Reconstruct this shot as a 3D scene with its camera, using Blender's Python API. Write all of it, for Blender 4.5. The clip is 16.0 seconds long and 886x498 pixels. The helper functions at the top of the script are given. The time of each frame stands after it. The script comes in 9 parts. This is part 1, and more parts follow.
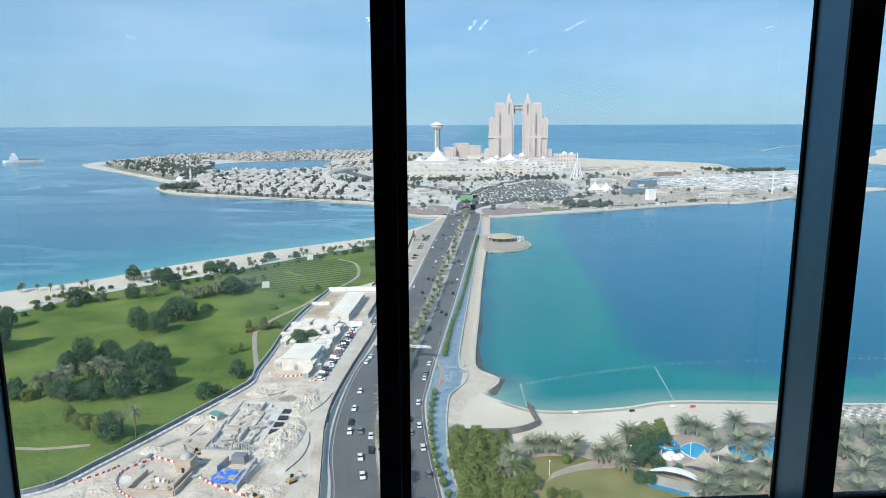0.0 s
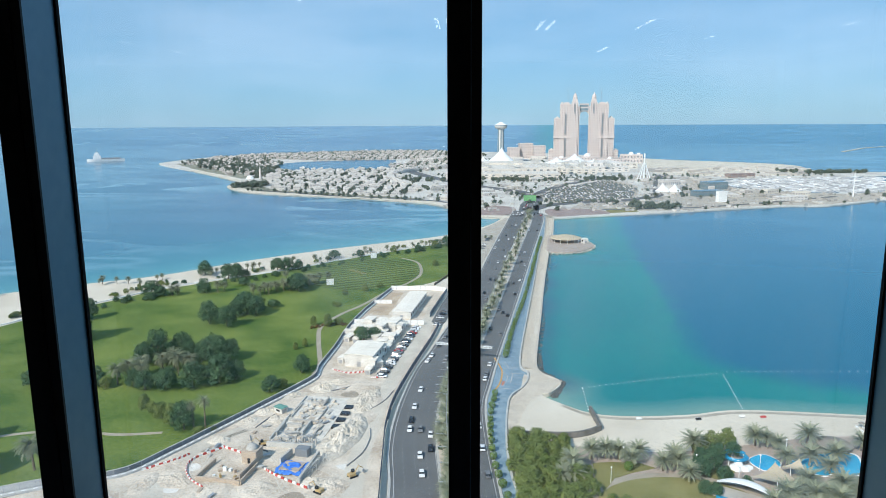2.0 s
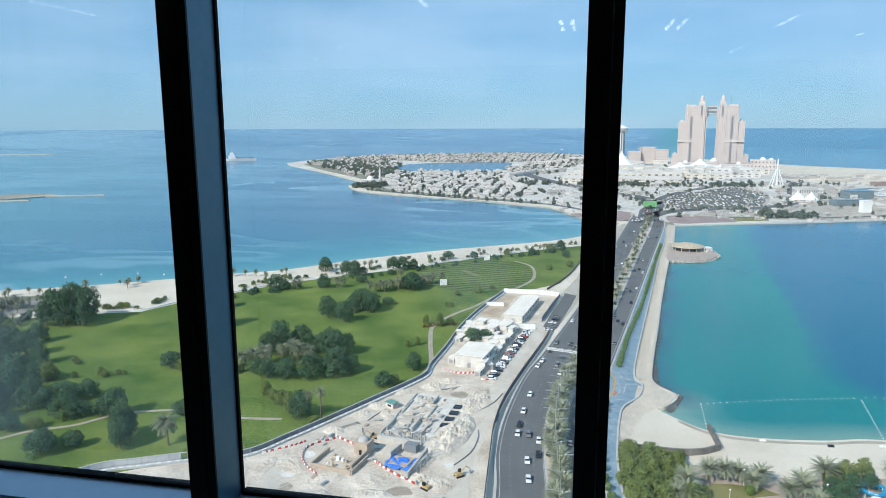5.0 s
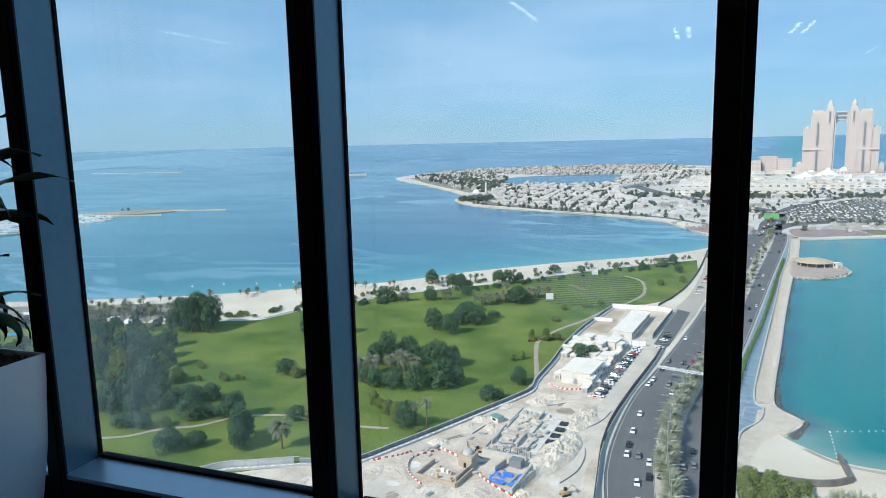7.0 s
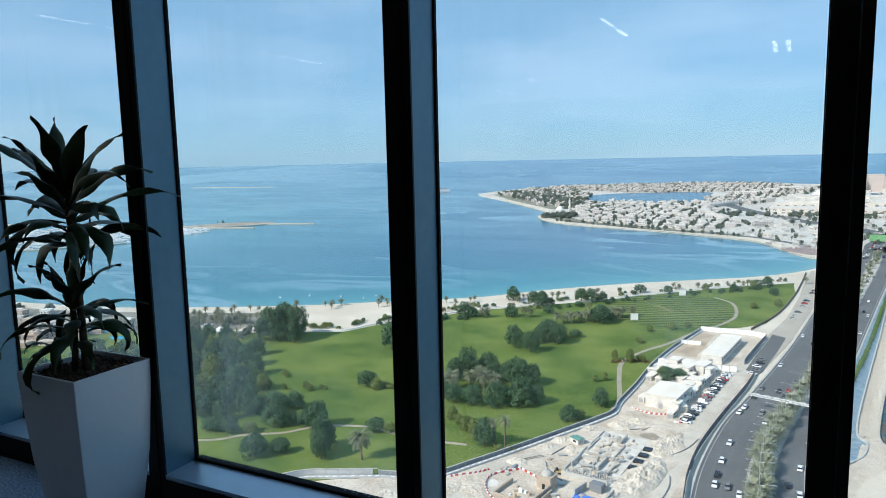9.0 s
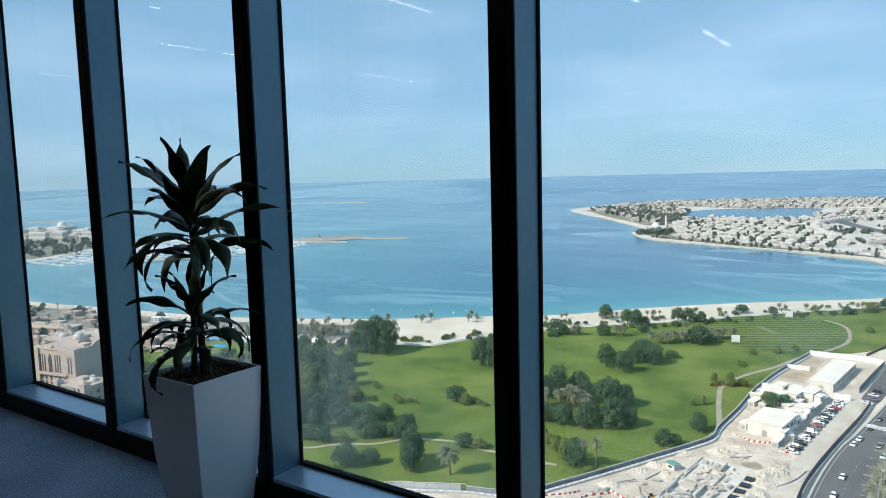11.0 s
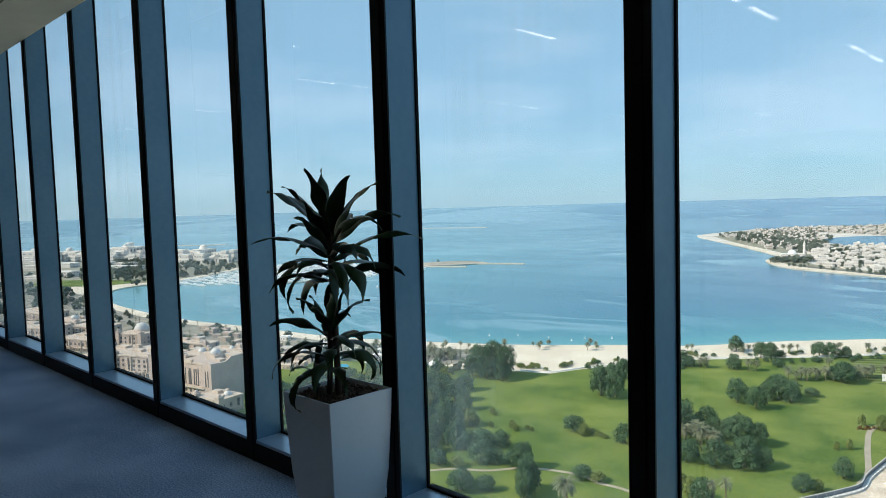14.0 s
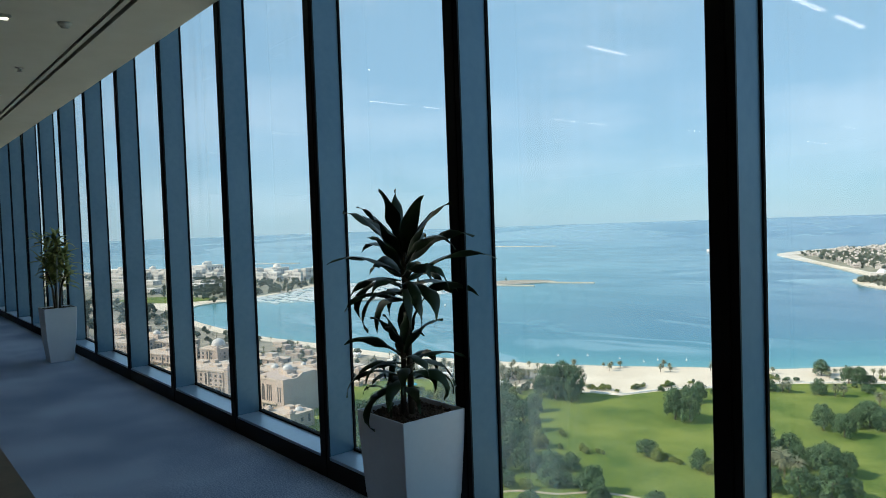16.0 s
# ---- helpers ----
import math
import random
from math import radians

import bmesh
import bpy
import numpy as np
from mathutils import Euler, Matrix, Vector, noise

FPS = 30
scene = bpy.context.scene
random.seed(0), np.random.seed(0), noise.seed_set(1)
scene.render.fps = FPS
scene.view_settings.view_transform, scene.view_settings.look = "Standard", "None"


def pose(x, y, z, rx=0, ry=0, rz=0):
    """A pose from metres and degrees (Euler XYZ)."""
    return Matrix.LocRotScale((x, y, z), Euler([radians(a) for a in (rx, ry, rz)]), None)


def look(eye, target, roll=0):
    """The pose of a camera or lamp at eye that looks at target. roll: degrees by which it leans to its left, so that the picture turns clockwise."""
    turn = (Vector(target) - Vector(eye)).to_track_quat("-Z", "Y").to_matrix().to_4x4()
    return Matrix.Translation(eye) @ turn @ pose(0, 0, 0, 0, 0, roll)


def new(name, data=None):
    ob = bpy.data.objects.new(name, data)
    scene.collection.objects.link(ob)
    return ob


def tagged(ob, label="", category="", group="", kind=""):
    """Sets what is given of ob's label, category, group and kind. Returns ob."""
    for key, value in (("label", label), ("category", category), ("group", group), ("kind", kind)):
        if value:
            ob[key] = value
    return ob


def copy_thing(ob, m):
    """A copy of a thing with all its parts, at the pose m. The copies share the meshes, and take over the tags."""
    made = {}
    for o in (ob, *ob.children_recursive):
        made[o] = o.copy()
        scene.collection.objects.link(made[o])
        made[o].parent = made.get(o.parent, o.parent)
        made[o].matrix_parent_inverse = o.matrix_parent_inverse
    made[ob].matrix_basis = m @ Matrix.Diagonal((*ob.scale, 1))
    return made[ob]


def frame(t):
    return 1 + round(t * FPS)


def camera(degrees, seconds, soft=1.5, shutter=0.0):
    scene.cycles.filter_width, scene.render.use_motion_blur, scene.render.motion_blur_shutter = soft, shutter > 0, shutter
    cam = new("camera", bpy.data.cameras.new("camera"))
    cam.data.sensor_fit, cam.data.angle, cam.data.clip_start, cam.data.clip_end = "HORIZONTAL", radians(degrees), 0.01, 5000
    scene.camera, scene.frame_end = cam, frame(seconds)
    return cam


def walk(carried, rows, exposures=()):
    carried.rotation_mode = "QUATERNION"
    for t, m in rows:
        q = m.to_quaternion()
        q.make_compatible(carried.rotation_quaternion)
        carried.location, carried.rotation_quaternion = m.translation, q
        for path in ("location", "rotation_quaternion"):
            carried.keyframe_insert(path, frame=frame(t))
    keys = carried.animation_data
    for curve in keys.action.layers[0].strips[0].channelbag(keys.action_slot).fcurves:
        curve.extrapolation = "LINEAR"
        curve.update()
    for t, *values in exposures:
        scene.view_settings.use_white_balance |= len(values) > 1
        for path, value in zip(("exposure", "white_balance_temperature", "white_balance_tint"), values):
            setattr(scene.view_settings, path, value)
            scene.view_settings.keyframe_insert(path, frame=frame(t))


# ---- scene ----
cam = camera(65.3, 16.0, soft=0.8)
PATH = [
    (0, (0.035, -2.151, 1.582), (0.151, -0.188, 1.218), -0.2),
    (0.5, (0.029, -2.152, 1.585), (0.097, -0.187, 1.217), -0.4),
    (1, (0.022, -2.150, 1.588), (0.044, -0.185, 1.219), -0.5),
    (1.5, (0.012, -2.147, 1.591), (-0.002, -0.181, 1.223), -0.3),
    (2, (0.002, -2.147, 1.594), (-0.062, -0.181, 1.231), -0.3),
    (2.5, (-0.007, -2.149, 1.597), (-0.129, -0.185, 1.239), -0.1),
    (3, (-0.017, -2.147, 1.600), (-0.195, -0.186, 1.245), -0.2),
    (5.5, (-0.062, -2.152, 1.598), (-0.511, -0.237, 1.240), -0.4),
    (6, (-0.071, -2.157, 1.600), (-0.591, -0.259, 1.243), -0.9),
    (6.5, (-0.081, -2.162, 1.606), (-0.691, -0.287, 1.272), -1.3),
    (7, (-0.091, -2.167, 1.613), (-0.775, -0.314, 1.300), -1.3),
    (7.5, (-0.098, -2.169, 1.619), (-0.840, -0.336, 1.324), -1.2),
    (8, (-0.104, -2.170, 1.621), (-0.900, -0.357, 1.342), -1.3),
    (8.5, (-0.110, -2.171, 1.621), (-0.956, -0.379, 1.351), -1.2),
    (9, (-0.117, -2.178, 1.621), (-1.019, -0.412, 1.359), -1.2),
    (11.5, (-0.143, -2.243, 1.629), (-1.315, -0.634, 1.431), -1.4),
    (12, (-0.147, -2.254, 1.635), (-1.357, -0.672, 1.453), -1.2),
    (12.5, (-0.150, -2.264, 1.637), (-1.405, -0.716, 1.476), -1),
    (13, (-0.157, -2.270, 1.646), (-1.458, -0.759, 1.491), -1.2),
    (13.5, (-0.163, -2.276, 1.642), (-1.512, -0.807, 1.498), -1.5),
    (14, (-0.168, -2.282, 1.639), (-1.561, -0.852, 1.509), -1.7),
    (14.5, (-0.172, -2.287, 1.643), (-1.601, -0.892, 1.526), -2.1),
    (15, (-0.180, -2.290, 1.641), (-1.643, -0.930, 1.534), -1.9),
    (15.5, (-0.188, -2.292, 1.646), (-1.685, -0.968, 1.558), -2),
    (16, (-0.195, -2.294, 1.644), (-1.722, -1.004, 1.574), -2),
]
walk(cam, [(t, look(eye, target, roll)) for t, eye, target, roll in PATH],
     exposures=[(0, 0.05, 6250, 14), (6, 0.07, 6200, 14), (9, 0.15, 6350, 14), (12.5, 0.23, 6750, 13), (16, 0.34, 7100, 13)])

# ---- world, sun ----
SUN_EL, SUN_AZ = radians(38), radians(213)          # height, and bearing clockwise from +y
world = bpy.data.worlds.new("sky")
scene.world = world
world.use_nodes = True
wn, wl = world.node_tree.nodes, world.node_tree.links
sky = wn.new("ShaderNodeTexSky")
sky.sky_type, sky.sun_disc = "NISHITA", False
sky.sun_elevation, sky.sun_rotation = SUN_EL, SUN_AZ
sky.altitude, sky.air_density, sky.dust_density, sky.ozone_density = 100, 1.0, 0.15, 2.5
# thin high cloud over the whole sky
tc = wn.new("ShaderNodeTexCoord")
stretch = wn.new("ShaderNodeMapping")
stretch.inputs["Scale"].default_value = (2.2, 2.2, 9.0)
wisps = wn.new("ShaderNodeTexNoise")
wisps.inputs["Scale"].default_value, wisps.inputs["Detail"].default_value, wisps.inputs["Roughness"].default_value = 0.9, 7, 0.55
wramp = wn.new("ShaderNodeMapRange")
wramp.inputs["From Min"].default_value, wramp.inputs["From Max"].default_value = 0.44, 0.8
wramp.inputs["To Max"].default_value = 0.27
cloud = wn.new("ShaderNodeMixRGB")
cloud.inputs["Color2"].default_value = (7.2, 7.9, 8.8, 1)
wl.new(tc.outputs["Generated"], stretch.inputs["Vector"])
wl.new(stretch.outputs["Vector"], wisps.inputs["Vector"])
wl.new(wisps.outputs["Fac"], wramp.inputs["Value"])
wl.new(wramp.outputs["Result"], cloud.inputs["Fac"])
hue = wn.new("ShaderNodeMixRGB")
hue.blend_type = "MULTIPLY"
hue.inputs["Fac"].default_value, hue.inputs["Color2"].default_value = 1.0, (0.72, 0.97, 1.18, 1)
wl.new(sky.outputs["Color"], hue.inputs["Color1"])
haze = wn.new("ShaderNodeMixRGB")
haze.inputs["Fac"].default_value, haze.inputs["Color2"].default_value = 0.80, (1.88, 3.4, 4.72, 1)
wl.new(hue.outputs["Color"], haze.inputs["Color1"])
wl.new(haze.outputs["Color"], cloud.inputs["Color1"])
wl.new(cloud.outputs["Color"], wn["Background"].inputs["Color"])
wn["Background"].inputs["Strength"].default_value = 0.15

sun = new("sun", bpy.data.lights.new("sun", "SUN"))
sun.data.energy, sun.data.angle, sun.data.color = 5.0, radians(0.5), (1.0, 0.90, 0.76)
sun_from = Vector((math.sin(SUN_AZ) * math.cos(SUN_EL), math.cos(SUN_AZ) * math.cos(SUN_EL), math.sin(SUN_EL)))
sun.matrix_world = Matrix.Translation((0, 0, 200)) @ sun_from.to_track_quat("Z", "Y").to_matrix().to_4x4()

# ---- tools ----
from mathutils.geometry import tessellate_polygon


class Geo:
    """A heap of vertices and faces for one mesh."""

    def __init__(self):
        self.v, self.f = [], []

    def add(self, vs, fs):
        o = len(self.v)
        self.v += [tuple(p) for p in vs]
        self.f += [tuple(i + o for i in f) for f in fs]
        return self

    def box(self, x0, x1, y0, y1, z0, z1, m=None):
        vs = [(x0, y0, z0), (x1, y0, z0), (x1, y1, z0), (x0, y1, z0), (x0, y0, z1), (x1, y0, z1), (x1, y1, z1), (x0, y1, z1)]
        if m is not None:
            vs = [m @ Vector(p) for p in vs]
        return self.add(vs, [(0, 3, 2, 1), (4, 5, 6, 7), (0, 1, 5, 4), (1, 2, 6, 5), (2, 3, 7, 6), (3, 0, 4, 7)])

    def slab(self, cx, cy, z0, sx, sy, h, rz=0, top=1.0):
        """A box on its base, turned about z, with a top that may be narrower."""
        m = pose(cx, cy, z0, 0, 0, rz)
        a, b = sx / 2, sy / 2
        vs = [(-a, -b, 0), (a, -b, 0), (a, b, 0), (-a, b, 0), (-a * top, -b * top, h), (a * top, -b * top, h), (a * top, b * top, h), (-a * top, b * top, h)]
        return self.add([m @ Vector(p) for p in vs], [(0, 3, 2, 1), (4, 5, 6, 7), (0, 1, 5, 4), (1, 2, 6, 5), (2, 3, 7, 6), (3, 0, 4, 7)])

    def turned(self, cx, cy, prof, n=12, arc=1.0):
        """A lathe of (radius, z) pairs."""
        o = len(self.v)
        for r, z in prof:
            for k in range(n):
                a = 2 * math.pi * arc * k / n
                self.v.append((cx + r * math.cos(a), cy + r * math.sin(a), z))
        for j in range(len(prof) - 1):
            for k in range(n):
                b = (k + 1) % n
                self.f.append((o + j * n + k, o + j * n + b, o + (j + 1) * n + b, o + (j + 1) * n + k))
        self.f.append(tuple(o + (len(prof) - 1) * n + k for k in range(n)))
        return self

    def dome(self, cx, cy, z, r, h, n=12, rings=4):
        return self.turned(cx, cy, [(r * math.cos(math.pi / 2 * j / rings) + 0.01, z + h * math.sin(math.pi / 2 * j / rings)) for j in range(rings + 1)], n)

    def tube(self, pts, r0, r1=None, n=6):
        r1 = r0 if r1 is None else r1
        o, last = len(self.v), len(pts) - 1
        for j, p in enumerate(pts):
            d = (Vector(pts[min(j + 1, last)]) - Vector(pts[max(j - 1, 0)])).normalized()
            s = d.orthogonal().normalized()
            u, r = d.cross(s), r0 + (r1 - r0) * j / last
            for k in range(n):
                a = 2 * math.pi * k / n
                self.v.append(tuple(Vector(p) + r * (math.cos(a) * s + math.sin(a) * u)))
        for j in range(last):
            for k in range(n):
                b = (k + 1) % n
                self.f.append((o + j * n + k, o + j * n + b, o + (j + 1) * n + b, o + (j + 1) * n + k))
        self.f.append(tuple(o + last * n + k for k in range(n)))
        self.f.append(tuple(o + k for k in reversed(range(n))))
        return self

    def prism(self, pts, z0, z1):
        n = len(pts)
        area = sum(pts[i][0] * pts[(i + 1) % n][1] - pts[(i + 1) % n][0] * pts[i][1] for i in range(n))
        pts = list(pts) if area > 0 else list(pts)[::-1]
        tris = tessellate_polygon([[Vector((p[0], p[1], 0)) for p in pts]])
        fs = []
        for a, b, c in tris:
            up = (pts[b][0] - pts[a][0]) * (pts[c][1] - pts[a][1]) - (pts[b][1] - pts[a][1]) * (pts[c][0] - pts[a][0])
            fs.append((a + n, b + n, c + n) if up > 0 else (a + n, c + n, b + n))
        fs += [(i, (i + 1) % n, (i + 1) % n + n, i + n) for i in range(n)]
        return self.add([(x, y, z0) for x, y in pts] + [(x, y, z1) for x, y in pts], fs)

    def ribbon(self, mid, wide, z0, z1):
        """A raised band along a line of points."""
        k = len(mid)
        L, R = [], []
        for i in range(k):
            d = Vector(mid[min(i + 1, k - 1)]) - Vector(mid[max(i - 1, 0)])
            nn = Vector((-d.y, d.x)).normalized() * wide / 2
            L.append(Vector(mid[i]) + nn), R.append(Vector(mid[i]) - nn)
        return self.band(L, R, z0, z1)

    def band(self, L, R, z0, z1):
        k = len(L)
        vs = [(p[0], p[1], z) for z in (z0, z1) for line in (L, R) for p in line]
        fs = []
        for i in range(k - 1):
            a, b, c, d = i, i + 1, k + i + 1, k + i
            fs += [(2 * k + a, 2 * k + d, 2 * k + c, 2 * k + b), (a, a + 2 * k, b + 2 * k, b), (d, c, c + 2 * k, d + 2 * k)]
        fs += [(0, k, 3 * k, 2 * k), (k - 1, 3 * k - 1, 4 * k - 1, 2 * k - 1)]
        return self.add(vs, fs)

    def mesh(self, name, mat, smooth=False):
        me = bpy.data.meshes.new(name)
        me.from_pydata(self.v, [], self.f)
        me.materials.append(mat)
        if smooth:
            me.polygons.foreach_set("use_smooth", [True] * len(me.polygons))
        return me


def part(name, g, mat, parent=None, label="", smooth=False, at=None):
    """One mesh object, from a Geo or from a mesh to share, under a thing or by itself."""
    ob = new(name, g.mesh(name, mat, smooth) if isinstance(g, Geo) else g)
    ob.parent = parent
    if at is not None:
        ob.matrix_basis = at
    return tagged(ob, label)


def thing(name, at, label, category, group="", kind=""):
    ob = new(name)
    ob.empty_display_size = 0.1
    ob.matrix_basis = at
    return tagged(ob, label, category, group, kind)


def curve(pts, n=6, closed=False):
    """A smooth line through plan points."""
    P = [Vector(p) for p in pts]
    k, out = len(P), []
    for i in range(k if closed else k - 1):
        if closed:
            a, b, c, d = P[i - 1], P[i], P[(i + 1) % k], P[(i + 2) % k]
        else:
            a, b, c, d = P[max(i - 1, 0)], P[i], P[i + 1], P[min(i + 2, k - 1)]
        for j in range(n):
            t = j / n
            out.append(0.5 * (2 * b + (c - a) * t + (2 * a - 5 * b + 4 * c - d) * t * t + (3 * b - 3 * c + d - a) * t ** 3))
    if not closed:
        out.append(P[-1])
    return out


def inside(p, poly):
    x, y, hit = p[0], p[1], False
    for i in range(len(poly)):
        x0, y0, x1, y1 = poly[i - 1][0], poly[i - 1][1], poly[i][0], poly[i][1]
        if (y0 > y) != (y1 > y) and x < (x1 - x0) * (y - y0) / (y1 - y0) + x0:
            hit = not hit
    return hit


# ---- materials ----
def mat(name, c1, c2=None, size=1.0, rough=0.8, metal=0.0, bump=0.0, fine=None, vary=0.0, spec=0.5, place="world", grain=0.45, island=0.0):
    """A surface that varies between two colours at two scales; size is the large patch in metres, fine the small one."""
    m = bpy.data.materials.new(name)
    m.use_nodes = True
    n, l = m.node_tree.nodes, m.node_tree.links
    b = n["Principled BSDF"]
    b.inputs["Roughness"].default_value, b.inputs["Metallic"].default_value = rough, metal
    b.inputs["Specular IOR Level"].default_value = spec
    c2 = c2 or tuple(v * 0.8 for v in c1)
    fine = fine or size / 9
    if place == "world":
        co = n.new("ShaderNodeNewGeometry").outputs["Position"]
    else:
        co = n.new("ShaderNodeTexCoord").outputs["Object"]
    big, small = n.new("ShaderNodeTexNoise"), n.new("ShaderNodeTexNoise")
    for t, s, d in ((big, size, 3), (small, fine, 2)):
        t.inputs["Scale"].default_value, t.inputs["Detail"].default_value = 1 / s, d
        l.new(co, t.inputs["Vector"])
    add = n.new("ShaderNodeMath")
    add.operation = "MULTIPLY_ADD"
    add.inputs[1].default_value = grain
    l.new(small.outputs["Fac"], add.inputs[0])
    l.new(big.outputs["Fac"], add.inputs[2])
    rng = n.new("ShaderNodeMapRange")
    rng.inputs["From Min"].default_value, rng.inputs["From Max"].default_value = 0.275 + grain / 2, 0.725 + grain / 2
    l.new(add.outputs[0], rng.inputs["Value"])
    fac = rng.outputs["Result"]
    if vary:
        info = n.new("ShaderNodeObjectInfo")
        mx = n.new("ShaderNodeMix")
        mx.inputs[0].default_value = vary
        l.new(fac, mx.inputs[2])
        l.new(info.outputs["Random"], mx.inputs[3])
        fac = mx.outputs[0]
    if island:
        piece = n.new("ShaderNodeNewGeometry")
        mx = n.new("ShaderNodeMix")
        mx.inputs[0].default_value = island
        l.new(fac, mx.inputs[2])
        l.new(piece.outputs["Random Per Island"], mx.inputs[3])
        fac = mx.outputs[0]
    mix = n.new("ShaderNodeMixRGB")
    mix.inputs["Color1"].default_value, mix.inputs["Color2"].default_value = (*c1, 1), (*c2, 1)
    l.new(fac, mix.inputs["Fac"])
    l.new(mix.outputs["Color"], b.inputs["Base Color"])
    if bump:
        bp = n.new("ShaderNodeBump")
        bp.inputs["Strength"].default_value, bp.inputs["Distance"].default_value = min(1, bump * 4), bump
        l.new(small.outputs["Fac"], bp.inputs["Height"])
        l.new(bp.outputs["Normal"], b.inputs["Normal"])
    return m


def glow(name, colour, strength):
    m = bpy.data.materials.new(name)
    m.use_nodes = True
    b = m.node_tree.nodes["Principled BSDF"]
    b.inputs["Base Color"].default_value = (0.9, 0.9, 0.9, 1)
    b.inputs["Emission Color"].default_value, b.inputs["Emission Strength"].default_value = (*colour, 1), strength
    return m


def pane_glass(name, tint, rough=0.0):
    m = bpy.data.materials.new(name)
    m.use_nodes = True
    n, l = m.node_tree.nodes, m.node_tree.links
    n.remove(n["Principled BSDF"])
    clear, gloss, fres, mix = (n.new("ShaderNode" + k) for k in ("BsdfTransparent", "BsdfGlossy", "Fresnel", "MixShader"))
    clear.inputs["Color"].default_value = (*tint, 1)
    gloss.inputs["Roughness"].default_value = rough
    fres.inputs["IOR"].default_value = 1.75
    l.new(fres.outputs[0], mix.inputs[0]), l.new(clear.outputs[0], mix.inputs[1]), l.new(gloss.outputs[0], mix.inputs[2])
    # a thin film of dust with rain streaks
    film, keep, co, st, tx, rg = (n.new("ShaderNode" + k) for k in ("BsdfTranslucent", "MixShader", "NewGeometry", "Mapping", "TexNoise", "MapRange"))
    st.inputs["Scale"].default_value = (9, 9, 0.7)
    tx.inputs["Scale"].default_value, tx.inputs["Detail"].default_value = 1.0, 5
    rg.inputs["From Min"].default_value, rg.inputs["From Max"].default_value = 0.35, 0.75
    rg.inputs["To Min"].default_value, rg.inputs["To Max"].default_value = 0.028, 0.064
    film.inputs["Color"].default_value = (0.74, 0.80, 0.83, 1)
    area, soiled, amount = (n.new("ShaderNode" + k) for k in ("TexNoise", "MapRange", "Math"))
    area.inputs["Scale"].default_value, area.inputs["Detail"].default_value = 0.75, 2
    soiled.inputs["From Min"].default_value, soiled.inputs["From Max"].default_value = 0.45, 0.66
    soiled.inputs["To Min"].default_value, soiled.inputs["To Max"].default_value = 0.7, 3.7
    amount.operation = "MULTIPLY"
    l.new(co.outputs["Position"], area.inputs["Vector"]), l.new(area.outputs["Fac"], soiled.inputs["Value"])
    l.new(rg.outputs["Result"], amount.inputs[0]), l.new(soiled.outputs["Result"], amount.inputs[1])
    l.new(co.outputs["Position"], st.inputs["Vector"]), l.new(st.outputs["Vector"], tx.inputs["Vector"])
    l.new(tx.outputs["Fac"], rg.inputs["Value"]), l.new(amount.outputs[0], keep.inputs[0])
    l.new(mix.outputs[0], keep.inputs[1]), l.new(film.outputs[0], keep.inputs[2])
    l.new(keep.outputs[0], n["Material Output"].inputs["Surface"])
    return m


def clear_glass(name, tint):
    m = bpy.data.materials.new(name)
    m.use_nodes = True
    n, l = m.node_tree.nodes, m.node_tree.links
    n.remove(n["Principled BSDF"])
    clear = n.new("ShaderNodeBsdfTransparent")
    clear.inputs["Color"].default_value = (*tint, 1)
    l.new(clear.outputs[0], n["Material Output"].inputs["Surface"])
    return m


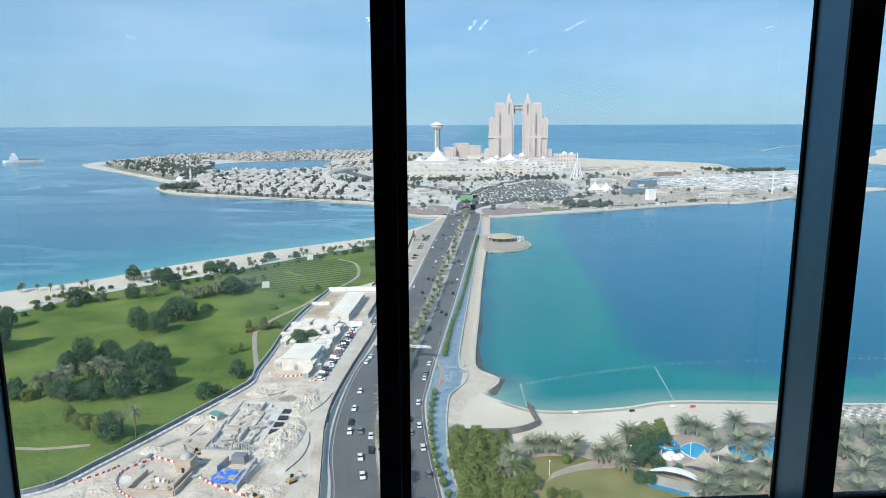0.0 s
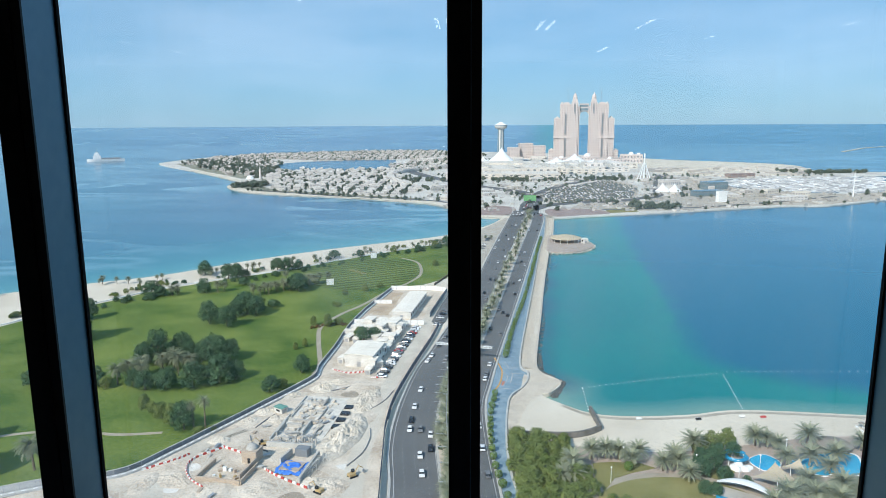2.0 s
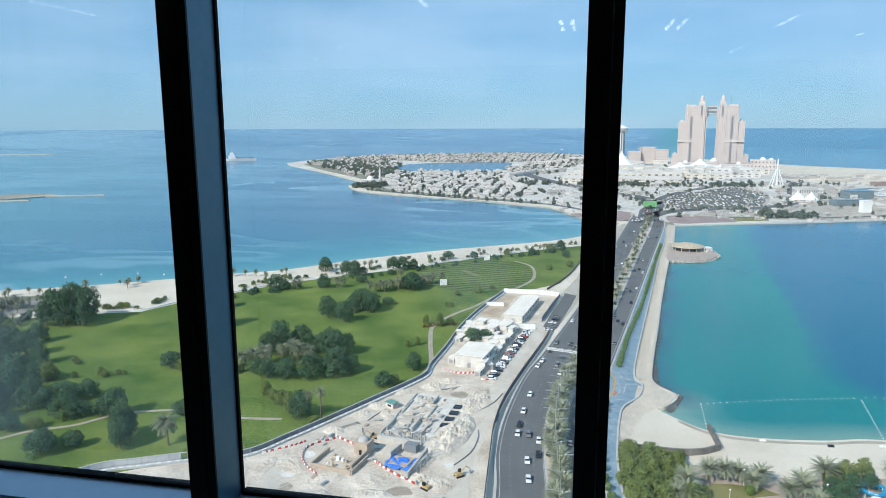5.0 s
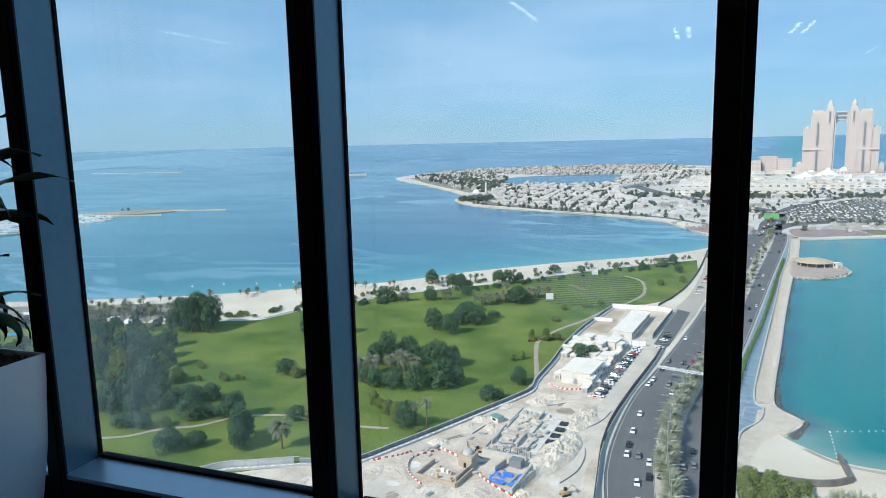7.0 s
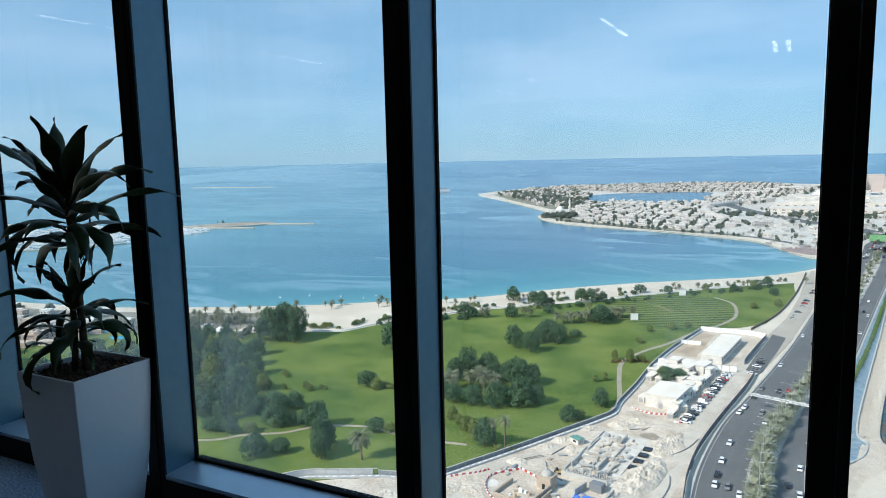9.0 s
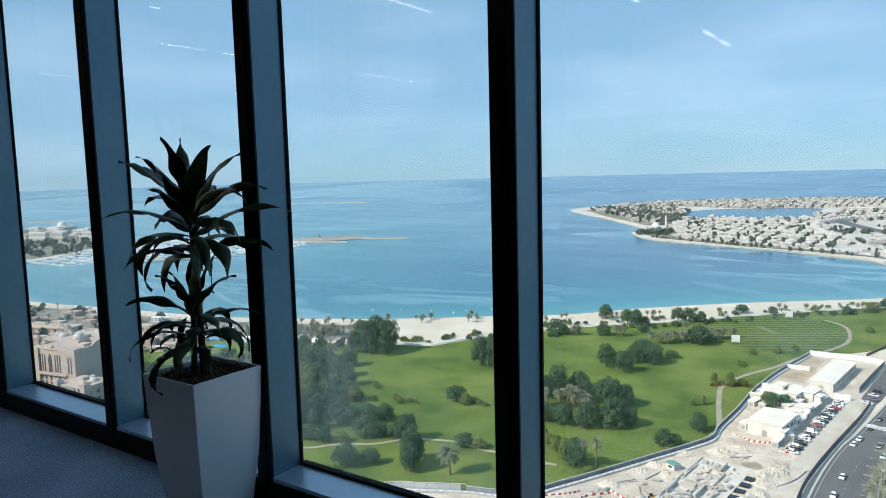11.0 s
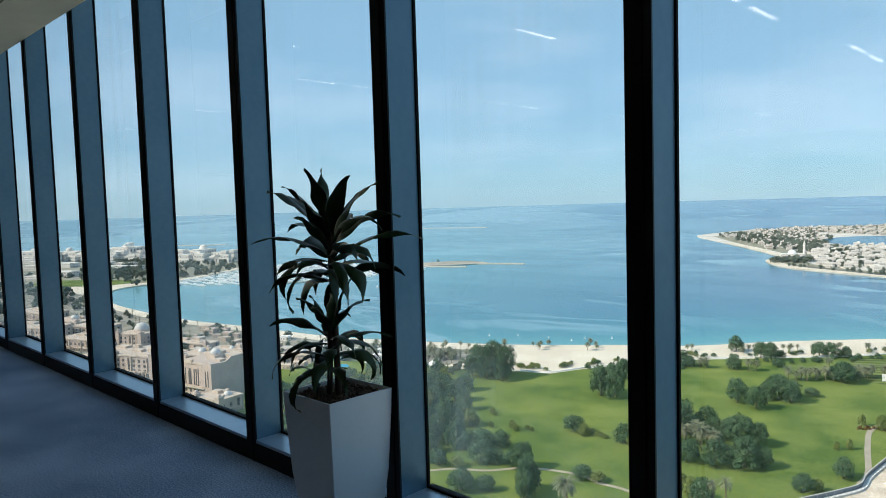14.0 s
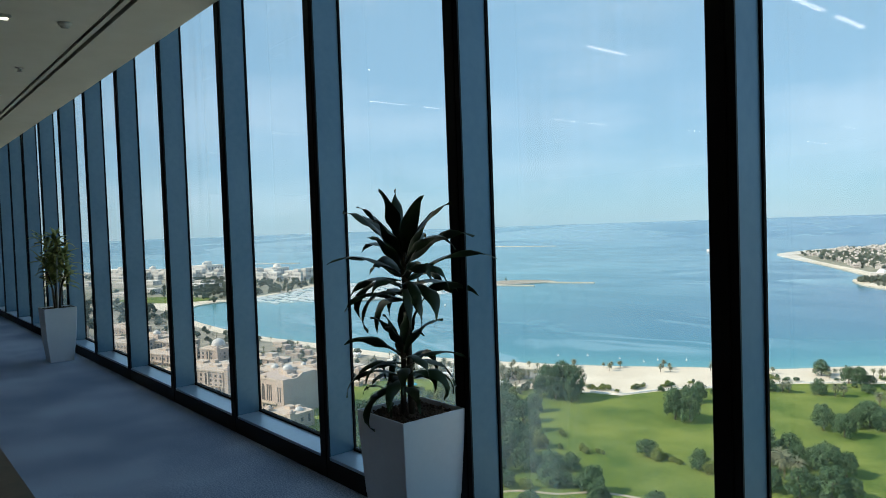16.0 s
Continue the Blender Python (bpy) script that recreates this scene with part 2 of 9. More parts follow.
MAT = dict(
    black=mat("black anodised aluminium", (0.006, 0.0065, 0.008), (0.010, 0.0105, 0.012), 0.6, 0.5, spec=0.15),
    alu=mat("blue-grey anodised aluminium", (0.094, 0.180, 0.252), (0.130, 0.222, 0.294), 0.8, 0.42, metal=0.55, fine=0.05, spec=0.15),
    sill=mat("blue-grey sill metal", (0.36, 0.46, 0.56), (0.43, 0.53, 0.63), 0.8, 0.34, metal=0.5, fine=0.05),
    rubber=mat("black gasket rubber", (0.006, 0.006, 0.007), (0.009, 0.009, 0.010), 0.3, 0.8, spec=0.1),
    glass=pane_glass("window glass", (0.95, 0.985, 0.99)),
    glass_out=clear_glass("window glass, outer side", (0.95, 0.985, 0.99)),
    carpet=mat("grey office carpet", (0.135, 0.19, 0.29), (0.35, 0.43, 0.57), 1.1, 0.95, bump=0.012, fine=0.011, spec=0.1, grain=1.3),
    plaster=mat("grey-white ceiling paint", (0.43, 0.47, 0.43), (0.49, 0.53, 0.49), 2.0, 0.9),
    wall=mat("warm white wall paint", (0.62, 0.62, 0.61), (0.68, 0.68, 0.67), 2.0, 0.85),
    panel=mat("dark walnut wall panels", (0.05, 0.038, 0.03), (0.085, 0.065, 0.05), 0.6, 0.6),
    dark=mat("dark slot", (0.01, 0.01, 0.01), (0.014, 0.014, 0.014), 0.3, 0.8),
    lamp=glow("lamp diffuser", (1.0, 0.98, 0.95), 5.0),
    pot=mat("matt white planter lacquer", (0.70, 0.755, 0.81), (0.75, 0.80, 0.85), 0.4, 0.36, fine=0.03),
    soil=mat("brown clay pebbles", (0.05, 0.03, 0.02), (0.13, 0.075, 0.05), 0.05, 0.9, bump=0.01, fine=0.012),
    leaf=mat("glossy dark green leaf", (0.010, 0.026, 0.009), (0.026, 0.058, 0.016), 0.12, 0.42, vary=0.5, spec=0.35),
    leaf2=mat("yellow green leaf", (0.19, 0.22, 0.05), (0.36, 0.37, 0.12), 0.1, 0.5, vary=0.5),
    stem=mat("brown plant stem", (0.05, 0.035, 0.02), (0.10, 0.075, 0.045), 0.05, 0.8, bump=0.004),
    wood=mat("brown oiled wood veneer", (0.075, 0.05, 0.03), (0.12, 0.08, 0.05), 0.3, 0.45),
)

# ---- the room ----
S, MW, GY = 1.4, 0.105, 0.214          # bay width, width of an upright, depth to the glass
CEIL, SILL = 3.49, 0.14
X0, X1, YB = -33.1, 10.4, -21.0

tagged(part("floor", Geo().box(X0, X1, -1.512, 0.0, -0.12, 0), MAT["carpet"]), "speckled grey office carpet", "floor", kind="structure")
tagged(part("floor", Geo().box(X0, X1, YB, -1.515, -0.12, 0.004), MAT["wood"]), "brown wooden flooring beside the carpet strip", "floor", kind="structure")
g = Geo().box(X0, X1, YB, -0.62, CEIL + 0.02, CEIL + 0.15).box(X0, X1, -0.585, -0.545, CEIL + 0.02, CEIL + 0.15)
g.box(X0, X1, -0.52, -0.012, CEIL, CEIL + 0.38)
tagged(part("ceiling", g, MAT["plaster"]), "white painted ceiling with a lowered band at the windows", "ceiling", kind="structure")
tagged(part("trim", Geo().box(X0, X1, -0.62, -0.585, CEIL + 0.05, CEIL + 0.15).box(X0, X1, -0.545, -0.52, CEIL + 0.05, CEIL + 0.15), MAT["dark"]), "two dark slots along the ceiling", "trim", kind="structure")
tagged(part("wall_back", Geo().box(X0, X1, YB - 0.15, YB, -0.12, CEIL + 0.38), MAT["panel"]), "dark panelled wall at the back of the office", "wall", kind="structure")
tagged(part("wall_west", Geo().box(X0 - 0.15, X0, YB - 0.15, 0.3, -0.12, CEIL + 0.38), MAT["panel"]), "dark panelled end wall", "wall", kind="structure")
tagged(part("wall_east", Geo().box(X1, X1 + 0.15, YB - 0.15, 0.3, -0.12, CEIL + 0.38), MAT["panel"]), "dark panelled end wall", "wall", kind="structure")
tagged(part("roof", Geo().box(X0 - 0.15, X1 + 0.15, YB - 0.15, 0.35, CEIL + 0.38, CEIL + 1.1), MAT["wall"]), "floor slab of the storey above", "slab", kind="structure")
tagged(part("slab", Geo().box(X0 - 0.15, X1 + 0.15, YB - 0.15, 0.35, -0.9, -0.12), MAT["wall"]), "floor slab at the foot of the windows", "slab", kind="structure")

# one bay: the upright at its left, the sill, the gaskets and the pane
ZT = CEIL + 0.379
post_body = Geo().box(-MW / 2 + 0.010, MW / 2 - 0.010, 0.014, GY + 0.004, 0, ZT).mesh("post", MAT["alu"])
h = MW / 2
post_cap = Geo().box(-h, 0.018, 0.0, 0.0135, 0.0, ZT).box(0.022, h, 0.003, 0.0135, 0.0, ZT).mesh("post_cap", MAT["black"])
gasket = Geo()
for s in (-1, 1):
    gasket.box(*sorted((s * (h - 0.012), s * (h - 0.002))), GY - 0.012, GY + 0.005, SILL, ZT)
gasket = gasket.mesh("gasket", MAT["rubber"])
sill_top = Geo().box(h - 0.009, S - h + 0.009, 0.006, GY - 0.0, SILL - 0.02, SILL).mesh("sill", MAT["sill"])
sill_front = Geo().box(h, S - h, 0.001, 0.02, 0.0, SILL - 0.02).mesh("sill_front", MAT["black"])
sill_gasket = Geo().box(h - 0.002, S - h + 0.002, GY - 0.02, GY + 0.02, SILL, SILL + 0.014).mesh("gasket", MAT["rubber"])
pane = Geo().box(h + 0.002, S - h - 0.002, GY, GY + 0.012, SILL - 0.02, ZT).mesh("pane", MAT["glass_out"])
pane.materials.append(MAT["glass"])
pane.polygons[2].material_index = 1      # the side towards the room
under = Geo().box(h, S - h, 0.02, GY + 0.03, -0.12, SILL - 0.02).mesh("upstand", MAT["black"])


def post_x(k):
    """The bays are not all alike: a little wider past the middle and far along the room."""
    return k * S * 1.06 if k >= 0 else k * S if k >= -3 else -3 * S + (k + 3) * 1.446


for k in range(-23, 7):
    bay = post_x(k + 1) - post_x(k)
    w = thing("window_%d" % (k + 24), pose(post_x(k), 0, 0), "tall fixed window with blue-grey aluminium upright and sill", "window", "windows along the facade", "structure")
    for nm, me in (("post", post_body), ("post_cap", post_cap), ("gasket", gasket), ("sill", sill_top), ("sill_front", sill_front), ("gasket", sill_gasket), ("upstand", under), ("pane", pane)):
        o = part(nm, me, None, w, "black anodised front cap" if nm == "post_cap" else "")
        if nm in ("sill", "sill_front", "upstand", "pane") or me is sill_gasket:
            o.scale.x = (bay - 2 * h) / (S - 2 * h)
            o.location.x = h - h * o.scale.x
        if nm == "pane":
            o.visible_shadow = False

# recessed strip lamps in rows across the room
strip_frame = Geo()
for a, b, c, d in ((-0.055, 0.055, -0.39, -0.375), (-0.055, 0.055, 0.375, 0.39), (-0.055, -0.04, -0.375, 0.375), (0.04, 0.055, -0.375, 0.375)):
    strip_frame.box(a, b, c, d, -0.008, 0.02)
strip_frame = strip_frame.mesh("lamp_frame", MAT["plaster"])
strip_light = Geo().box(-0.04, 0.04, -0.375, 0.375, 0.004, 0.02).mesh("diffuser", MAT["lamp"])
lamps = [(-6.95, -1.62), (-4.83, -3.66)]
for x, ys in ((-15.9, (-3.5, -4.45)), (-12.3, (-3.5, -4.45, -7.4, -8.35)), (-8.62, (-3.45, -4.40)), (-8.50, (-7.40, -8.33)), (-2.80, (-3.80, -4.80)), (-2.62, (-7.62, -8.55)),
              (-8.15, (-11.2, -14.3)), (-7.85, (-16.5, -17.4)), (-6.10, (-14.2,)), (-0.55, (-11.2, -12.1)), (-0.33, (-11.2, -12.1)), (1.50, (-11.6, -12.4)), (1.72, (-11.6, -12.4)),
              (3.60, (-11.6, -12.4)), (3.72, (-16.6, -17.5)), (5.70, (-14.4,)), (7.75, (-12.2, -14.4))):
    lamps += [(x, y) for y in ys]
for x, y in lamps:
    lamp = thing("ceiling_light", pose(x, y, CEIL + 0.0), "lit narrow recessed strip lamp in the white ceiling", "ceiling light", "strip lamps in the ceiling")
    part("lamp_frame", strip_frame, None, lamp)
    part("diffuser", strip_light, None, lamp, "bright white diffuser")

# ---- sea and land ----
SEA, GR = -115.0, -113.5
COAST = curve([(-2600, 480), (-2150, 760), (-1800, 950), (-1620, 900), (-1470, 860), (-1330, 800), (-1230, 690), (-1125, 522), (-1105, 419), (-1040, 370), (-924, 334),
               (-793, 326), (-709, 329), (-606, 348), (-500, 365), (-418, 396), (-345, 433), (-280, 478), (-232, 510), (-187, 562), (-130, 615),
               (-84, 649), (-29, 690), (8, 735), (34, 790), (52, 860)], 5)
QUAY = curve([(108, 850), (88, 700), (74, 606), (57, 491), (45, 402), (35, 330), (34, 309), (43, 294), (37, 281), (33, 278), (39, 270), (50, 260), (65, 257), (89, 259),
              (112, 264), (157, 260), (190, 256), (260, 254), (420, 270), (700, 330)], 5)
MAINLAND = [Vector((-4300, 300))] + COAST + QUAY + [Vector((900, 100)), Vector((900, -700)), Vector((-4300, -700))]
ISLE = curve([(-853, 1919), (-643, 1633), (-490, 1415), (-440, 1330), (-436, 1250), (-370, 1148), (-276, 1097), (-181, 1057), (-92, 1005), (-41, 966), (9, 850), (45, 829),
              (101, 824), (168, 849), (273, 885), (430, 943), (496, 950), (613, 1019), (775, 1091), (830, 1125), (770, 1150), (600, 1110), (500, 1160), (440, 1290),
              (520, 1390), (700, 1430), (913, 1480), (1080, 1530), (913, 1560), (800, 1640), (840, 1800), (780, 1920), (601, 2087), (483, 2272), (300, 2520),
              (33, 2700), (-150, 2780), (-330, 2760), (-593, 2640), (-800, 2420), (-874, 2250), (-890, 2050)], 5, True)
LAGOON = curve([(-500, 1790), (-508, 1950), (-425, 2062), (-225, 2125), (-205, 1860), (-185, 1700), (-255, 1650), (-365, 1648)], 6, True)
SANDBAR = curve([(-1010, 905), (-960, 1000), (-915, 1024), (-868, 1012), (-880, 975), (-905, 940), (-960, 900)], 5, True)
EASTLAND = curve([(1250, 1790), (1560, 2200), (1900, 2650), (2500, 3050), (3300, 2700), (2600, 1700), (1700, 1350)], 4, True)

MAT.update(
    sand=mat("pale beach sand", (0.56, 0.49, 0.39), (0.70, 0.63, 0.52), 30, 0.95, fine=1.2),
    islesand=mat("dusty island ground", (0.46, 0.43, 0.385), (0.66, 0.63, 0.57), 60, 0.95, fine=6),
)


def sea_level(r):
    """Flat out to 3.6 km; from there the sheet lifts towards the true horizon."""
    return SEA + 87.5 * max(0.0, (r - 3600) / 1350) ** 1.0


# water that is shallow near the shores: depth goes with the distance from land
shore = [np.array([(p.x, p.y) for p in line]) for line in (COAST, QUAY, ISLE, SANDBAR)]
radii = [60 * 1.032 ** i for i in range(200)]
radii = [r for r in radii if r < 4950] + [4950]
turn = [radians(-70 + 170 * i / 260) for i in range(261)]
vs, fs, shallow = [], [], []
for r in radii:
    for a in turn:
        vs.append((-r * math.sin(a), r * math.cos(a), sea_level(r)))
V = np.array(vs)[:, :2]
reach = np.full((len(V), len(shore)), 1e9)
for k, line in enumerate(shore):
    for i in range(0, len(V), 4000):
        reach[i:i + 4000, k] = np.sqrt(((V[i:i + 4000, None] - line[None]) ** 2).sum(2)).min(1)
nt = len(turn)
for i in range(len(radii) - 1):
    for j in range(nt - 1):
        fs.append((i * nt + j, (i + 1) * nt + j, (i + 1) * nt + j + 1, i * nt + j + 1))
me = bpy.data.meshes.new("water")
me.from_pydata(vs, [], fs)
me.update()
# the sea wall drops straight into deeper water; only the beaches shelve
walled = np.array([(p.x, p.y) for p in QUAY if p.y > 292 and p.x < 140])
wall_gap = np.sqrt(((V[:, None] - walled[None]) ** 2).sum(2)).min(1)
sandy = np.array([(p.x, p.y) for p in QUAY if p.y <= 292])
sand_gap = np.sqrt(((V[:, None] - sandy[None]) ** 2).sum(2)).min(1)
near = np.minimum(np.minimum(reach[:, 0], sand_gap * 1.3), np.minimum(reach[:, 2] * 9, reach[:, 3] * 3))
# the pale bank along the causeway ends in an edge; beyond it the dredged bay
EDGE = curve([(190, 900), (173, 760), (154, 620), (135, 467), (118, 362), (116, 337), (122, 319), (143, 302), (190, 288), (420, 292)], 5)
line = np.array([(p.x, p.y) for p in EDGE])
gap = np.sqrt(((V[:, None] - line[None]) ** 2).sum(2))
at = gap.argmin(1)
along = np.gradient(line, axis=0)[at]
turned_by = along[:, 0] * (V[:, 1] - line[at][:, 1]) - along[:, 1] * (V[:, 0] - line[at][:, 0])
bank = 1 / (1 + np.exp(np.clip(np.where(turned_by < 0, -1, 1) * gap.min(1) / 9, -30, 30)))
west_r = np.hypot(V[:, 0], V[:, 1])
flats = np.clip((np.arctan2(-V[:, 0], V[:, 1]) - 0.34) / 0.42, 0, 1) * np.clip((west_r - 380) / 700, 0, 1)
# weight of the distance haze painted into the far water, from 1.5 km
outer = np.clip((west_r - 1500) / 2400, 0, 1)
bay = 1 / (1 + np.exp(-(V[:, 0] - (V[:, 1] * 0.107 - 30)) / 25))
for name, values in (("shore_distance", near), ("bay_side", bay), ("pale_bank", bank), ("wall_gap", wall_gap), ("west_flats", flats), ("far_haze", outer)):
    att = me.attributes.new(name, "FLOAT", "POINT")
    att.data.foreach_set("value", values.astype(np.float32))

wm = bpy.data.materials.new("sea water")
wm.use_nodes = True
n, l = wm.node_tree.nodes, wm.node_tree.links
b = n["Principled BSDF"]
b.inputs["IOR"].default_value = 1.33
b.inputs["Specular IOR Level"].default_value = 0.33
dist, side = n.new("ShaderNodeAttribute"), n.new("ShaderNodeAttribute")
dist.attribute_name, side.attribute_name = "shore_distance", "bay_side"
pos = n.new("ShaderNodeNewGeometry")
patch = n.new("ShaderNodeTexNoise")
patch.inputs["Scale"].default_value, patch.inputs["Detail"].default_value = 1 / 160, 4
streak_map, streak = n.new("ShaderNodeMapping"), n.new("ShaderNodeTexNoise")
streak_map.inputs["Scale"].default_value, streak_map.inputs["Rotation"].default_value = (1, 2.6, 1), (0, 0, radians(20))
streak.inputs["Scale"].default_value, streak.inputs["Detail"].default_value, streak.inputs["Distortion"].default_value = 1 / 620, 3.0, 2.6
l.new(pos.outputs["Position"], patch.inputs["Vector"])
l.new(pos.outputs["Position"], streak_map.inputs["Vector"])
l.new(streak_map.outputs["Vector"], streak.inputs["Vector"])
# the noise pushes the depth lines about
jit = n.new("ShaderNodeMath")
jit.operation = "MULTIPLY_ADD"
off = n.new("ShaderNodeMath")
off.operation = "SUBTRACT"
off.inputs[1].default_value = 0.5
l.new(patch.outputs["Fac"], off.inputs[0])
scl = n.new("ShaderNodeMath")
scl.operation = "MULTIPLY"
scl.inputs[1].default_value = 0.9
l.new(dist.outputs["Fac"], scl.inputs[0])
l.new(off.outputs[0], jit.inputs[0]), l.new(scl.outputs[0], jit.inputs[1]), l.new(dist.outputs["Fac"], jit.inputs[2])
def named(attribute):
    a = n.new("ShaderNodeAttribute")
    a.attribute_name = attribute
    return a.outputs["Fac"]


def blend(fac, c1, c2):
    m = n.new("ShaderNodeMixRGB")
    for value, socket in ((c1, m.inputs["Color1"]), (c2, m.inputs["Color2"])):
        if isinstance(value, tuple):
            socket.default_value = (*value, 1)
        else:
            l.new(value, socket)
    l.new(fac, m.inputs["Fac"])
    return m.outputs["Color"]


def ranged(value, a, b, c=0.0, d=1.0):
    m = n.new("ShaderNodeMapRange")
    for key, number in (("From Min", a), ("From Max", b), ("To Min", c), ("To Max", d)):
        m.inputs[key].default_value = number
    l.new(value, m.inputs["Value"])
    return m.outputs["Result"]


def depth_haze_ramp(stops):
    rp = n.new("ShaderNodeValToRGB")
    while len(rp.color_ramp.elements) < len(stops):
        rp.color_ramp.elements.new(0.5)
    for e, (d, c) in zip(rp.color_ramp.elements, stops):
        e.position, e.color = d / 4000, (*c, 1)
    l.new(ranged(jit.outputs[0], 0, 4000), rp.inputs["Fac"])
    return rp.outputs["Color"]


# stops beyond 900 m pale again: distance haze put into the water colour
open_sea = depth_haze_ramp(((0, (0.26, 0.40, 0.37)), (8, (0.09, 0.30, 0.325)), (45, (0.043, 0.215, 0.265)), (150, (0.029, 0.146, 0.226)), (330, (0.025, 0.106, 0.190)), (900, (0.028, 0.100, 0.184)), (2200, (0.058, 0.150, 0.245)), (4000, (0.12, 0.235, 0.335))))
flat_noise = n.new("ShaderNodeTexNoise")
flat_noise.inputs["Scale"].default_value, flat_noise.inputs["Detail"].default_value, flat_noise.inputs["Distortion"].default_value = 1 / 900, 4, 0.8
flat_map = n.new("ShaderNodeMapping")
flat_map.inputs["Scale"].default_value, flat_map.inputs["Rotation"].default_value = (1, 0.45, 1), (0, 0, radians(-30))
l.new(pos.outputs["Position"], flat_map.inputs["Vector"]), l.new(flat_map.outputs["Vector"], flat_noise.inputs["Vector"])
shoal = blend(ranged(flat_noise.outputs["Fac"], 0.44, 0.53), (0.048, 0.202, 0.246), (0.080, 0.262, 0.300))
# farther out the shoal colours are paled, painted haze towards the horizon
shoal = blend(named("far_haze"), shoal, blend(ranged(flat_noise.outputs["Fac"], 0.46, 0.50), (0.115, 0.250, 0.310), (0.215, 0.375, 0.430)))
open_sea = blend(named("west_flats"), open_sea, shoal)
dredged = blend(ranged(named("shore_distance"), 0, 900), (0.0, 0.118, 0.205), (0.020, 0.165, 0.262))
inner_bay = blend(ranged(patch.outputs["Fac"], 0.35, 0.65), (0.0, 0.178, 0.184), (0.0, 0.222, 0.206))
in_bay = blend(ranged(named("pale_bank"), 0.18, 0.72), dredged, inner_bay)
in_bay = blend(ranged(jit.outputs[0], 22, 1), in_bay, (0.20, 0.33, 0.275))
in_bay = blend(ranged(named("wall_gap"), 14, 3, 0, 0.8), in_bay, (0.010, 0.070, 0.120))
both = n.new("ShaderNodeMixRGB")
l.new(side.outputs["Fac"], both.inputs["Fac"])
l.new(in_bay, both.inputs["Color2"])
slick = n.new("ShaderNodeMapRange")
slick.inputs["From Min"].default_value, slick.inputs["From Max"].default_value = 0.47, 0.60
slick.inputs["To Min"].default_value, slick.inputs["To Max"].default_value = 0.19, 0.15
l.new(streak.outputs["Fac"], slick.inputs["Value"])
l.new(slick.outputs["Result"], b.inputs["Roughness"])
# thin winding slicks: sky sheen painted in as paler colour, in some stretches only
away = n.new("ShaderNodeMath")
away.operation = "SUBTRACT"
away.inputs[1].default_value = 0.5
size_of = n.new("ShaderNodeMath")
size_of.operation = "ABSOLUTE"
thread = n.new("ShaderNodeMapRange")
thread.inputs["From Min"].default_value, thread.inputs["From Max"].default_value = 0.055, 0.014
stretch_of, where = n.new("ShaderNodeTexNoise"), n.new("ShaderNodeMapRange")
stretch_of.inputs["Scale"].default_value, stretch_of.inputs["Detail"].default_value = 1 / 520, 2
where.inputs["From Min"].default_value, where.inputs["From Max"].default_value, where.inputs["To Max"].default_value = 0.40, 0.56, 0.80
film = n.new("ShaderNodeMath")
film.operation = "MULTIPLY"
sheen = n.new("ShaderNodeMixRGB")
sheen.inputs["Color2"].default_value = (0.20, 0.36, 0.43, 1)
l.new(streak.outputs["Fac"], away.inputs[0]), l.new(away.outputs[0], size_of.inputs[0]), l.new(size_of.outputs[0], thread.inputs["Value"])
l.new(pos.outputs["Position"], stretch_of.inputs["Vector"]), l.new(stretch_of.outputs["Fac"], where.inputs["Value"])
l.new(thread.outputs["Result"], film.inputs[0]), l.new(where.outputs["Result"], film.inputs[1]), l.new(film.outputs[0], sheen.inputs["Fac"])
l.new(open_sea, sheen.inputs["Color1"]), l.new(sheen.outputs["Color"], both.inputs["Color1"]), l.new(both.outputs["Color"], b.inputs["Base Color"])
wave = n.new("ShaderNodeTexNoise")
wave.inputs["Scale"].default_value, wave.inputs["Detail"].default_value = 1 / 5, 3
l.new(pos.outputs["Position"], wave.inputs["Vector"])
wb = n.new("ShaderNodeBump")
wb.inputs["Strength"].default_value, wb.inputs["Distance"].default_value = 0.06, 0.4
l.new(wave.outputs["Fac"], wb.inputs["Height"])
l.new(wb.outputs["Normal"], b.inputs["Normal"])
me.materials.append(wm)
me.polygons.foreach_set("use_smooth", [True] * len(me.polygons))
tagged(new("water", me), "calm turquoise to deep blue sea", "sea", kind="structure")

tagged(part("ground", Geo().prism(MAINLAND, -119, GR), MAT["sand"]), "pale sandy shore and ground of the mainland", "ground", kind="structure")
tagged(part("ground", Geo().prism(ISLE, -119, GR), MAT["islesand"]), "dusty pale ground of the island across the bay", "ground", kind="structure")
MAT["lagoon"] = mat("blue lagoon water", (0.030, 0.125, 0.205), (0.040, 0.150, 0.230), 80, 0.22, fine=6)
tagged(part("water", Geo().prism(LAGOON, -119, GR + 0.5), MAT["lagoon"]), "blue lagoon between the white villas", "lagoon", kind="structure")
tagged(part("ground", Geo().prism(SANDBAR, -119, SEA + 1.0), mat("damp tan sandbar", (0.20, 0.185, 0.155), (0.42, 0.385, 0.325), 30, 0.9, fine=5)), "low tan sandbar in the open water", "sandbar", kind="structure")
tagged(part("ground", Geo().prism(EASTLAND, -119, GR), MAT["sand"]), "bare sandy land across the water", "ground", kind="structure")

# wet sand where the beaches meet the water
MAT["wet"] = mat("wet sand", (0.34, 0.295, 0.225), (0.44, 0.39, 0.31), 12, 0.55, fine=1.5)
